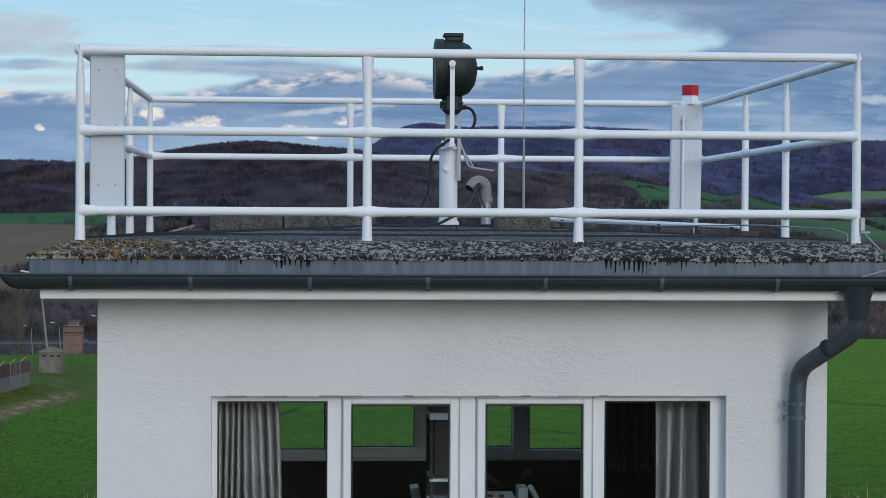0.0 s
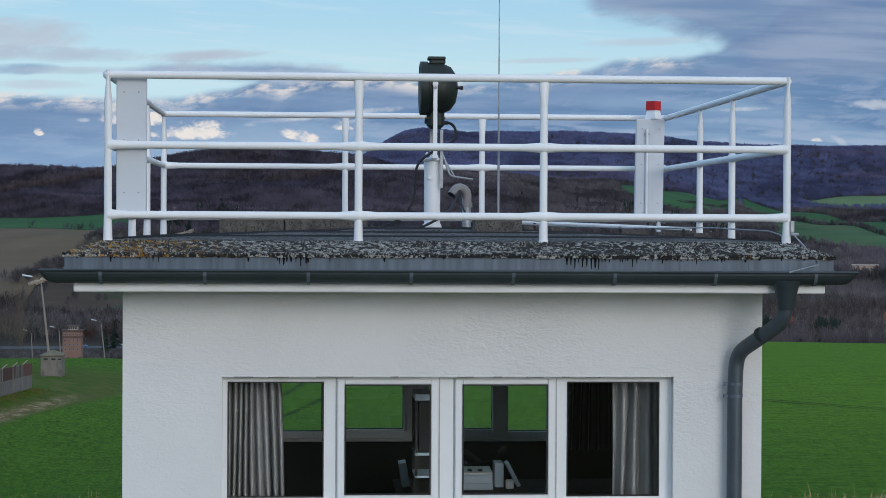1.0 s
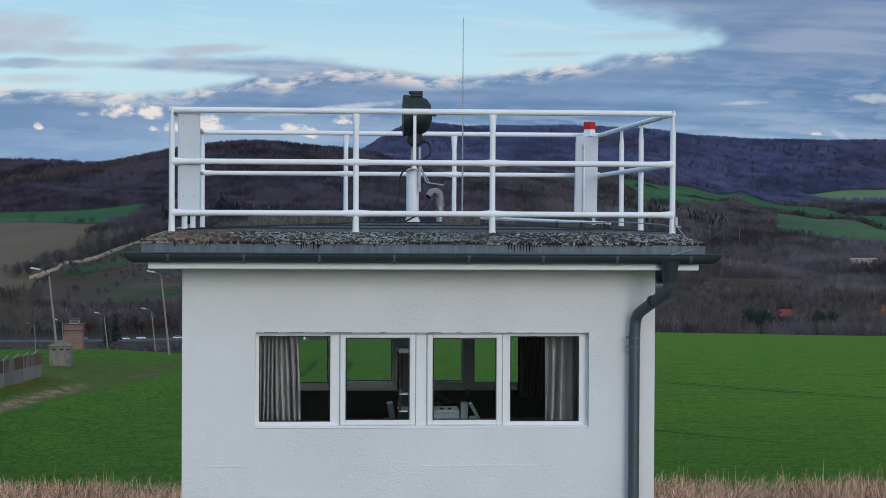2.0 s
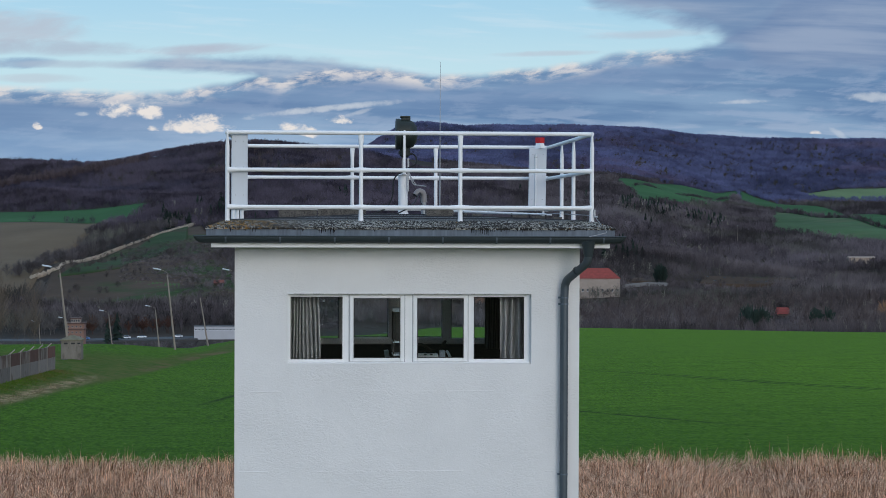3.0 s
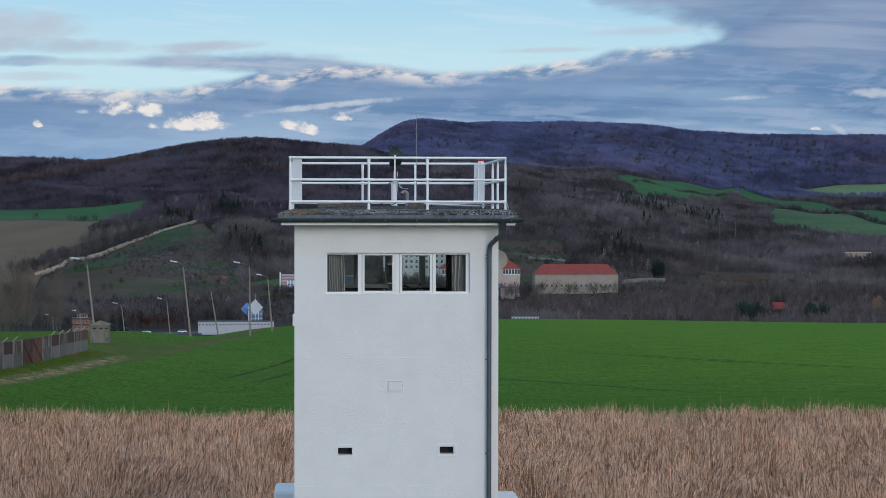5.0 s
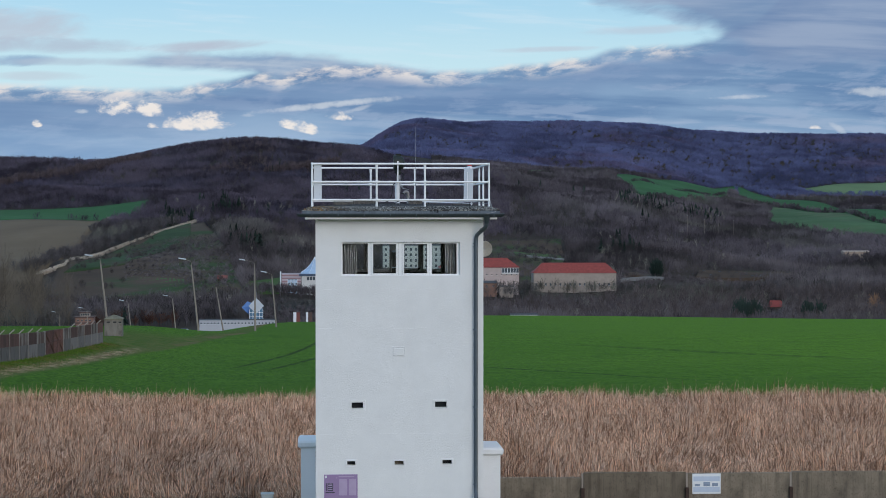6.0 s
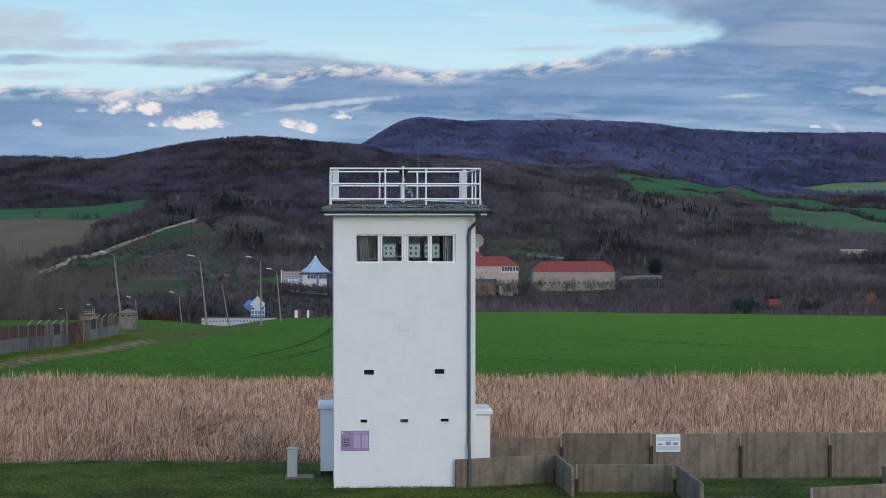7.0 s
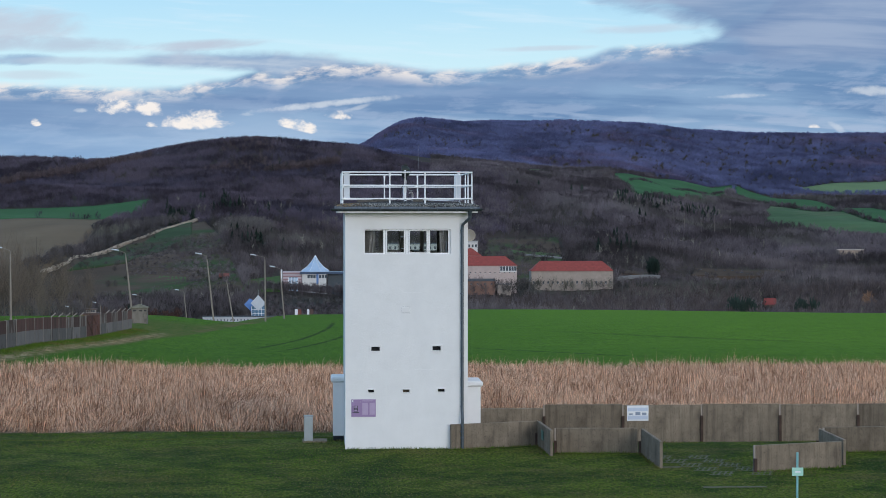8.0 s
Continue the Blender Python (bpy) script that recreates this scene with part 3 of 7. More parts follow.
    col = mix(ramp(front, 12.6, 11.8), col, lawn)
    # unseen ground to the south, given meadow browns so bounced light stays less green
    col = mix(ramp(m("ADD", Y, wob), -18.0, -21.0), col, mix(ramp(worn, 0.4, 0.6), (0.105, 0.088, 0.045), (0.060, 0.078, 0.022)))
    L.new(col, bsdf.inputs["Base Color"])
    bsdf.inputs["Roughness"].default_value = 0.95
    bsdf.inputs["Specular IOR Level"].default_value = 0.1
    bsdf.inputs["Sheen Weight"].default_value, bsdf.inputs["Sheen Roughness"].default_value = 0.0, 0.4
    bsdf.inputs["Sheen Tint"].default_value = (0.62, 0.95, 0.30, 1)
    b = N.new("ShaderNodeBump")
    b.inputs["Strength"].default_value, b.inputs["Distance"].default_value = 0.8, 0.12
    L.new(m("ADD", fine, m("MULTIPLY", mid, 0.8)), b.inputs["Height"])
    L.new(b.outputs[0], bsdf.inputs["Normal"])
    return mt


TURF = ground_material()
FLOOR = material("forest_floor", (0.056, 0.044, 0.036), 0.95, spec=0.05, vary=0.35, scale=0.012, fine=0.12, bump=0.0, second=(0.048, 0.043, 0.038), second_scale=0.008,
                 second_amount=0.6)
xs = np.concatenate([np.linspace(-700, -70, 24), np.linspace(-64, 120, 93), np.linspace(130, 800, 24)])
ys = np.concatenate([np.linspace(-600, -80, 14), np.linspace(-76, 0, 39), np.linspace(1, 12, 12), np.linspace(14, 470, 180)])
X, Y = np.meshgrid(xs, ys)
tagged(sheet("ground", X, Y, ground_z, TURF), "mown lawn, reed bed and green winter wheat on a falling ridge", "ground", kind="structure")
b = np.concatenate([np.linspace(-1.6, -0.32, 24), np.linspace(-0.30, 0.42, 240), np.linspace(0.44, 1.8, 24)])
d = np.concatenate([np.linspace(505, 1500, 90), np.linspace(1510, 4850, 150)])
B, D = np.meshgrid(b, d)
tagged(sheet("ground_far", HUB[0] + B * D, HUB[1] + D, far_z, FLOOR), "wooded valley and hills beyond the ridge", "hills", kind="structure")
for i, (x0, x1, y0, y1) in enumerate(((-4900, 4900, -4900, -600), (-4900, -700, -600, 400), (800, 4900, -600, 400))):
    ob = raw("ground_around", [(x0, y0, -0.6), (x1, y0, -0.6), (x1, y1, -0.6), (x0, y1, -0.6)], [(0, 1, 2, 3)], TURF)
    tagged(ob, "open green farmland around", "ground", kind="structure")

FIELD_GREEN = material("wheat_far", (0.040, 0.104, 0.040), 0.95, vary=0.25, scale=0.01, fine=0.06, bump=0.0, spec=0.1)
FIELD_BROWN = material("tilled_soil", (0.150, 0.108, 0.068), 0.95, vary=0.2, scale=0.01, fine=0.05, bump=0.0, spec=0.1)
FIELD_PALE = material("pasture_far", (0.115, 0.168, 0.082), 0.95, vary=0.35, scale=0.006, fine=0.05, bump=0.0, spec=0.1)
FIELDS = []


def far_field(name, mat, corners, label, lift=1.6):
    """A field draped on the slope: corners as (bearing, distance), going round."""
    c = [Vector(q) for q in corners]
    s, t = np.meshgrid(np.concatenate([[0], np.linspace(0.001, 0.999, 48), [1]]), np.concatenate([[0], np.linspace(0.001, 0.999, 30), [1]]))
    be = (1 - t) * ((1 - s) * c[0].x + s * c[1].x) + t * ((1 - s) * c[3].x + s * c[2].x)
    di = (1 - t) * ((1 - s) * c[0].y + s * c[1].y) + t * ((1 - s) * c[3].y + s * c[2].y)
    FIELDS.append([tuple(q) for q in corners])
    tagged(sheet(name, HUB[0] + be * di, HUB[1] + di, far_z, mat, lift, 9.0), label, "field", kind="structure")


far_field("field_1", FIELD_GREEN, ((-0.30, 2074), (-0.0955, 2060), (-0.0838, 2176), (-0.30, 2242)), "green winter wheat on the hillside")
far_field("field_2", FIELD_BROWN, ((-0.30, 1380), (-0.145, 1330), (-0.1037, 2056), (-0.30, 2072)), "brown tilled field on the hillside")
far_field("field_3", FIELD_GREEN, ((0.1680, 2640), (0.2100, 3000), (0.2208, 3690), (0.1500, 3290)), "green wheat field on the slope")
far_field("field_4", material("slope_pasture", (0.062, 0.112, 0.050), 0.95, vary=0.35, scale=0.008, fine=0.05, bump=0.0, spec=0.1, second=(0.110, 0.135, 0.070), second_amount=0.4, second_scale=0.006), ((0.2375, 2440), (0.312, 2240), (0.312, 2300), (0.236, 3150)), "rough pasture on the slope")
far_field("field_5", FIELD_GREEN, ((0.2210, 3366), (0.33, 2110), (0.33, 2510), (0.2210, 3692)), "green strip field on the slope")
far_field("field_6", FIELD_PALE, ((0.2633, 3636), (0.33, 3640), (0.33, 3840), (0.2542, 3704)), "pale meadow in the far valley")
ROUGH = material("rough_meadow", (0.078, 0.054, 0.038), 0.95, vary=0.4, scale=0.02, fine=0.15, bump=0.0, spec=0.1, second=(0.040, 0.068, 0.024), second_amount=0.5, second_scale=0.012)
far_field("field_7", ROUGH, ((-0.140, 1240), (-0.036, 1240), (-0.058, 1915), (-0.128, 1580)), "rough meadow with shrubs below the hedge")
far_field("field_9", FIELD_PALE, ((0.112, 3075), (0.1555, 3270), (0.1552, 3330), (0.104, 3150)), "narrow pale meadow along the wood edge")
GRASSY = material("valley_grass", (0.064, 0.112, 0.036), 0.95, vary=0.35, scale=0.015, fine=0.1, bump=0.0, spec=0.1, second=(0.085, 0.078, 0.040), second_amount=0.35, second_scale=0.03)
far_field("field_8", GRASSY, ((-0.1127, 1310), (-0.069, 1282), (-0.0675, 1361), (-0.0935, 1396)), "green valley pasture among bare shrubs")
SHADY = material("shady_grass", (0.036, 0.062, 0.026), 0.95, vary=0.4, scale=0.02, fine=0.12, bump=0.0, spec=0.1, second=(0.062, 0.050, 0.032), second_amount=0.35, second_scale=0.015)
far_field("field_10", SHADY, ((-0.1290, 1430), (-0.098, 1465), (-0.0646, 1714), (-0.0645, 1900)), "dark green grass below the pale hedge", 2.2)
far_field("field_14", GRASSY, ((-0.0395, 1274), (-0.019, 1300), (-0.0177, 1425), (-0.0354, 1351)), "green grass beside the hall")
far_field("field_11", ROUGH, ((0.086, 1560), (0.131, 1560), (0.127, 1930), (0.090, 1930)), "open grass terraces beside the barracks")
far_field("field_13", GRASSY, ((0.104, 1740), (0.128, 1735), (0.127, 1790), (0.102, 1800)), "green grass terrace with a lane", 2.2)
far_field("field_12", ROUGH, ((0.160, 1600), (0.182, 1610), (0.178, 1650), (0.164, 1640)), "small green by the car park")
for k_, (c_, lab) in enumerate(((((0.1080, 1722), (0.1290, 1716), (0.1290, 1727), (0.1080, 1734)), "pale lane behind the barracks"),
                                (((0.158, 1556), (0.1800, 1590), (0.1815, 1598), (0.160, 1562)), "grey lane to the car park"),
                                (((0.198, 1672), (0.250, 1680), (0.250, 1722), (0.20, 1720)), "trodden gravel car park"))):
    far_field("lane_%d" % (k_ + 1), ROUGH if k_ == 2 else material("grey_lane", (0.15, 0.145, 0.14), 0.9, vary=0.15, scale=0.05, fine=0.5, bump=0.0), c_, lab, 2.8)

# ---- the watchtower ----
tower = empty("watchtower")
tagged(tower, "white plastered concrete border watchtower with a flat railed roof", "watchtower")
W, WEST, DEEP, TOP = 2.09, -2.135, 4.2, 8.13
WX0, WX1, WZ0, WZ1 = -1.489, 1.495, 6.70, 7.557


def holed_wall(name, holes, y0, y1):
    """A wall across x with rectangular holes (x0, x1, z0, z1) clean through it."""
    bm = bmesh.new()
    xs = sorted({WEST, W, *[h[0] for h in holes], *[h[1] for h in holes]})
    zs = sorted({-0.3, TOP, *[h[2] for h in holes], *[h[3] for h in holes]})

    def solid(i, j):
        if not (0 <= i < len(xs) - 1 and 0 <= j < len(zs) - 1):
            return False
        cx, cz = (xs[i] + xs[i + 1]) / 2, (zs[j] + zs[j + 1]) / 2
        return not any(h[0] < cx < h[1] and h[2] < cz < h[3] for h in holes)

    def quad(*p):
        bm.faces.new([bm.verts.new(q) for q in p])

    for i in range(len(xs) - 1):
        for j in range(len(zs) - 1):
            if not solid(i, j):
                continue
            a, b, c, d = xs[i], xs[i + 1], zs[j], zs[j + 1]
            quad((a, y0, c), (b, y0, c), (b, y0, d), (a, y0, d))
            quad((a, y1, c), (a, y1, d), (b, y1, d), (b, y1, c))
            if not solid(i - 1, j):
                quad((a, y0, c), (a, y0, d), (a, y1, d), (a, y1, c))
            if not solid(i + 1, j):
                quad((b, y0, c), (b, y1, c), (b, y1, d), (b, y0, d))
            if not solid(i, j - 1):
                quad((a, y0, c), (a, y1, c), (b, y1, c), (b, y0, c))
            if not solid(i, j + 1):
                quad((a, y0, d), (b, y0, d), (b, y1, d), (a, y1, d))
    bmesh.ops.remove_doubles(bm, verts=bm.verts, dist=1e-5)
    return part(name, bm, PLASTER, tower)


SLITS = [(-1.235, -0.945, 3.375, 3.525), (0.87, 1.16, 3.385, 3.535), (-1.345, -1.145, 1.945, 2.045), (-0.155, 0.075, 1.945, 2.045), (1.055, 1.29, 1.955, 2.055)]
holed_wall("wall", [(WX0, WX1, WZ0, WZ1)] + SLITS, 0.0, 0.22)
holed_wall("wall", [(WX0, WX1, WZ0, WZ1)], DEEP - 0.22, DEEP)
for xa, xb in ((WEST, -W + 0.22), (W - 0.22, W)):
    part("wall", box(xa, xb, 0.22, DEEP - 0.22, -0.3, TOP), PLASTER, tower)
# the cabin's darkness is put into the near-black colour of these faces
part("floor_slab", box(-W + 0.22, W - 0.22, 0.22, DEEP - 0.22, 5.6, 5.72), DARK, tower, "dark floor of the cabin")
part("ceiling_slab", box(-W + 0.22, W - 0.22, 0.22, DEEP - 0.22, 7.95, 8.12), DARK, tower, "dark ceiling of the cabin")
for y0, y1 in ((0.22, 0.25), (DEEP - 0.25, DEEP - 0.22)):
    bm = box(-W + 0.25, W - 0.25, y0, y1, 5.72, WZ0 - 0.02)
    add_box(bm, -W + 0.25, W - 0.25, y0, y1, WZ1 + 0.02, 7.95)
    part("lining", bm, DARK, tower, "near-black board added inside the wall to keep the cabin dark")
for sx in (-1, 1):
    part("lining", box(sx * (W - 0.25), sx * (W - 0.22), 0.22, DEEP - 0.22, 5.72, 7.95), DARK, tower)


def window_row(y, out):
    """Four lights side by side; out is -1 where the outside lies to the south."""
    win = empty("window")
    win.parent = tower
    tagged(win, "white four-light window band")
    fy0, fy1 = y, y + 0.07
    bm = box(WX0, WX1, fy0, fy1, WZ1 - 0.035, WZ1)
    add_box(bm, WX0, WX1, fy0, fy1, WZ0, WZ0 + 0.055)
    for a, b_ in ((WX0, WX0 + 0.032), (-0.823, -0.685), (-0.091, 0.068), (0.663, 0.792), (WX1 - 0.08, WX1)):
        add_box(bm, a, b_, fy0, fy1, WZ0 + 0.055, WZ1 - 0.035)
    part("frame", bm, PVC, win)
    for a, b_ in ((-0.735, -0.065), (0.045, 0.715)):
        bm = bmesh.new()
        f = 0.05
        yy0, yy1 = (fy0 - 0.018, fy0 + 0.04) if out < 0 else (fy1 - 0.04, fy1 + 0.018)
        for q in ((a, a + f, WZ0 + 0.025, WZ1 - 0.02), (b_ - f, b_, WZ0 + 0.025, WZ1 - 0.02), (a + f, b_ - f, WZ1 - 0.053, WZ1 - 0.02), (a + f, b_ - f, WZ0 + 0.025, WZ0 + 0.072)):
            add_box(bm, q[0], q[1], yy0, yy1, q[2], q[3], 0.006)
        part("sash", bm, PVC, win, "white opening sash")
    for a, b_ in ((WX0 + 0.02, -0.81), (-0.70, -0.08), (0.055, 0.675), (0.78, WX1 - 0.06)):
        p = part("pane", box(a, b_, fy0 + 0.030, fy0 + 0.036, WZ0 + 0.04, WZ1 - 0.02), GLASS, win, "clear glass")
        p.visible_shadow = False
    gy_ = fy0 - 0.0025 if out < 0 else fy1 - 0.0005
    for a, b_, f_, hi in ((WX0 + 0.032, -0.823, 0, WZ1 - 0.035), (-0.685, -0.115, -0.018, WZ1 - 0.053), (0.095, 0.665, -0.018, WZ1 - 0.053), (0.792, WX1 - 0.08, 0, WZ1 - 0.035)):
        lo = WZ0 + (0.055 if f_ == 0 else 0.072)
        ya, yb = (gy_ + f_, gy_ + f_ + 0.02) if out < 0 else (gy_ - f_ - 0.02, gy_ - f_ + 0.003)
        bm = bmesh.new()
        for q in ((a, a + 0.009, lo, hi), (b_ - 0.009, b_, lo, hi), (a + 0.009, b_ - 0.009, hi - 0.009, hi), (a + 0.009, b_ - 0.009, lo, lo + 0.009)):
            add_box(bm, q[0], q[1], ya, yb, q[2], q[3])
        part("gasket", bm, BLACK, win, "thin black rubber gasket")
    # raised grey strips draw the shaded groove between frame and sash
    for x_ in (-0.742, -0.058, 0.038, 0.722):
        part("seal_strip", box(x_ - 0.004, x_ + 0.004, (fy0 - 0.003 if out < 0 else fy1 - 0.002), (fy0 + 0.002 if out < 0 else fy1 + 0.003), WZ0 + 0.02, WZ1 - 0.01), GALV, win, "thin grey strip that draws the groove beside the sash")
    bm = box(WX0, WX1, min(y + out * 0.06, y), max(y + out * 0.06, y) + 0.0, WZ0 + 0.002, WZ0 + 0.02, 0.004)
    part("sill", bm, PVC, win)
    return win


window_row(0.075, -1)
window_row(DEEP - 0.145, 1)
CHIP = material("chipped_plaster", (0.24, 0.22, 0.20), 0.95, vary=0.4, scale=30, fine=90)
random.seed(17)
x = WX0
while x < WX1:
    l = random.uniform(0.02, 0.13)
    if random.random() < 0.35:
        k = random.uniform(0.0015, 0.005)
        part("plaster_chip", box(x, min(x + l, WX1), -0.003, 0.004, WZ1 - 0.002, WZ1 + k, 0.001), CHIP, tower, "broken plaster edge over the window")
    x += l

# roof: thin white slab, zinc edge, roofing felt on top
part("roof_slab", box(-2.40, 2.40, -0.425, DEEP + 0.425, TOP, 8.2, 0.006), WHITE, tower, "white painted slab edge")
RX, RY0, RY1 = 2.46, -0.41, DEEP + 0.41
part("edge_flashing", box(-RX, RX, RY0, RY1, 8.207, 8.37, 0.004), ZINC, tower, "weathered grey zinc edge")


def roof_z(x, y):
    k = min(RX - abs(x), y - RY0, RY1 - y)
    return 8.375 + 0.075 * min(1, max(0, k) / 0.2) + 0.078 * min(1, max(0, k - 0.2) / 1.9)


def roofing():
    bm = bmesh.new()
    gx = sorted({-RX - 0.012, -RX + 0.03, -RX + 0.1, -RX + 0.2, RX - 0.2, RX - 0.1, RX - 0.03, RX + 0.012, *[-2.2 + 0.1 * i for i in range(45)]})
    gy = sorted({RY0 - 0.012, RY0 + 0.03, RY0 + 0.1, RY0 + 0.2, RY1 - 0.2, RY1 - 0.1, RY1 - 0.03, RY1 + 0.012, *[-0.15 + 0.1 * i for i in range(46)]})
    grid = [[bm.verts.new((x, y, roof_z(x, y) + 0.012 * noise.noise((x * 3, y * 3, 0)) + 0.006 * noise.noise((x * 14, y * 14, 3)))) for y in gy] for x in gx]
    for a, b_ in zip(grid, grid[1:]):
        for k in range(len(gy) - 1):
            bm.faces.new((a[k], b_[k], b_[k + 1], a[k + 1]))
    edge = [e for e in bm.edges if e.is_boundary]
    r = bmesh.ops.extrude_edge_only(bm, edges=edge)
    for v in [g for g in r["geom"] if isinstance(g, bmesh.types.BMVert)]:
        v.co.z = 8.356 - 0.012 * random.random()
    return part("roofing", bm, BITUMEN, tower, "grey bitumen felt with lichen and moss", True)


lichened(BITUMEN, RY0)
roofing()


def gutter(y, name):
    """Half-round channel whose ends are drawn up in a curve."""
    bm = bmesh.new()
    R, n = 0.068, 12
    zc, yc = 8.268, y
    ends = [(0.0, 0.12), (0.012, 0.45), (0.03, 0.70), (0.055, 0.90), (0.09, 1.0)]
    cuts_ = [(-2.60 + o, k) for o, k in ends] + [(2.58 - o, k) for o, k in ends[::-1]]
    outer, inner = [], []
    for x, k_ in cuts_:
        for rows, rr in ((outer, R), (inner, R - 0.004)):
            rows.append([bm.verts.new((x, yc - rr * math.cos(math.pi * k / n), zc - rr * 1.2 * k_ * math.sin(math.pi * k / n))) for k in range(n + 1)])
    for rows, flip in ((outer, False), (inner, True)):
        for p, q in zip(rows, rows[1:]):
            for k in range(n):
                bm.faces.new((p[k], p[k + 1], q[k + 1], q[k]) if not flip else (p[k + 1], p[k], q[k], q[k + 1]))
    for p, q in ((outer[0], inner[0]), (inner[-1], outer[-1])):
        for k in range(n):
            bm.faces.new((p[k], q[k], q[k + 1], p[k + 1]))
    add_tube(bm, [(-2.6, yc - R, zc), (2.58, yc - R, zc)], 0.009, 8)
    g = part("gutter", bm, GUTTER, tower, "dark weathered zinc half-round gutter", False)
    for i in range(8):
        x = -2.22 + i * 0.647
        bm = bmesh.new()
        rr = R + 0.005
        a = [[bm.verts.new((x + s, yc - rr * math.cos(math.pi * k / 8), zc - rr * 1.2 * math.sin(math.pi * k / 8))) for k in range(-0, 8)] for s in (-0.011, 0.011)]
        for k in range(7):
            bm.faces.new((a[0][k], a[0][k + 1], a[1][k + 1], a[1][k]))
        part("gutter_bracket", bm, ZINC, g)


gutter(-0.482, "gutter")
gutter(DEEP + 0.482, "gutter")

# downpipe
DPX, PX = 2.13, 1.892
pipe_line = bend([(DPX, -0.47, 8.10), (DPX, -0.46, 7.96), (PX + 0.01, -0.08, 7.72), (PX, -0.075, 7.5), (PX, -0.075, 1.3), (PX, -0.205, 1.1), (PX, -0.205, 0.02)], 0.09, 6)
PIPE = material("grey_zinc_pipe", (0.078, 0.096, 0.110), 0.45, 0.35, vary=0.2, scale=2, fine=30, bump=0.05)
dp = part("downpipe", tube(pipe_line, 0.05, 16), PIPE, tower, "grey zinc downpipe", True)
part("hopper", tube([(DPX, -0.48, 8.215), (DPX, -0.48, 8.14), (DPX, -0.475, 8.03)], 0.092, 16, 0.053), GUTTER, tower, "tapered gutter outlet", True)
for z in (7.52, 7.44, 5.35, 3.4, 1.45, 0.62, 0.4):
    py_ = -0.075 if z > 1.2 else -0.205
    bm = tube([(PX, py_, z - 0.009), (PX, py_, z + 0.009)], 0.0535, 16)
    add_box(bm, PX - 0.012, PX + 0.012, py_ + 0.045, 0.002 if z > 1.2 else py_ + 0.06, z - 0.01, z + 0.01)
    add_box(bm, PX - 0.075, PX - 0.05, py_ - 0.015, py_ + 0.015, z - 0.012, z + 0.012)
    part("pipe_clip", bm, ZINC, dp, "grey zinc pipe clip")
part("pipe_joint", tube([(DPX - 0.11, -0.295, 7.86), (DPX - 0.120, -0.28, 7.85)], 0.0525, 16), GUTTER, dp)


# roof railing
rail = empty("roof_railing")
tagged(rail, "white painted tubular steel railing round the tower roof", "railing")
H, Y0 = 2.22, -0.12
Y1 = Y0 + 2 * H
cuts = [-H, -0.605, 0.605, H]
ym = (Y0 + Y1) / 2
LEVELS = (9.52, 9.068, 8.617)


def rail_post(x, y, top, corner):
    z0 = roof_z(x, y) - 0.02
    pts = [(x, y, z0), (x, y, top - 0.17), (x, y, top - 0.05), (x, y, top + (0.028 if corner else -0.01))]
    bm = tube(pts, 0.0255, 12)
    # the tube is pinched flat where it is welded under the top rail
    flat_x = not corner and y in (Y0, Y1)
    for v in bm.verts:
        if v.co.z > top - 0.09:
            v.co.x = x + (v.co.x - x) * (1.35 if flat_x else 0.6)
            v.co.y = y + (v.co.y - y) * (0.6 if flat_x else 1.35)
    add_tube(bm, [(x, y, z0), (x, y, z0 + 0.012), (x, y, z0 + 0.03)], 0.036, 12, 0.030)
    add_tube(bm, [(x, y, z0 + 0.01), (x, y, z0 + 0.10), (x, y, z0 + 0.17)], 0.0295, 12, 0.0262)
    part("post", bm, WHITE, rail, smooth=True)


for x in cuts:
    for y in (Y0, Y1):
        if (x, y) != (H, Y1):
            rail_post(x - (0.026 if y == Y1 and abs(x) < H else 0), y, LEVELS[0], abs(x) == H)
for c in cuts[1:3]:
    for x in (-H, H):
        rail_post(x, ym + c + (0.07 if x > 0 else 0), LEVELS[0], False)
for k, z in enumerate(LEVELS):
    r = 0.026 if k == 0 else 0.025
    for y in (Y0, Y1):
        part("rail_bar", tube([(-H, y, z), (H, y, z)], r, 12), WHITE, rail, smooth=True)
    for x in (-H, H):
        part("rail_bar", tube([(x, Y0, z), (x, Y1, z)], r, 12), WHITE, rail, smooth=True)


# white sleeves where the bars meet the posts
for k, z in enumerate(LEVELS[1:]):
    for y in (Y0, Y1):
        for x in cuts:
            x = x - (0.026 if y == Y1 and abs(x) < H else 0)
            bm = bmesh.new()
            for sx in (-1, 1):
                if abs(x + sx * 0.1) < H:
                    add_tube(bm, [(x, y, z), (x + sx * 0.05, y, z), (x + sx * 0.13, y, z)], 0.037, 12, 0.0252)
            part("weld_sleeve", bm, WHITE, rail, smooth=True)
    for x in (-H, H):
        for c in cuts[1:3]:
            c = c + (0.07 if x > 0 else 0)
            bm = bmesh.new()
            for sy in (-1, 1):
                add_tube(bm, [(x, ym + c, z), (x, ym + c + sy * 0.05, z), (x, ym + c + sy * 0.13, z)], 0.037, 12, 0.0252)
            part("weld_sleeve", bm, WHITE, rail, smooth=True)
for x in (-H,):
    bm = bmesh.new()
    bmesh.ops.create_uvsphere(bm, u_segments=12, v_segments=8, radius=0.034, matrix=Matrix.Translation((x, Y0, LEVELS[0])))
    part("corner_knuckle", bm, WHITE, rail, smooth=True)

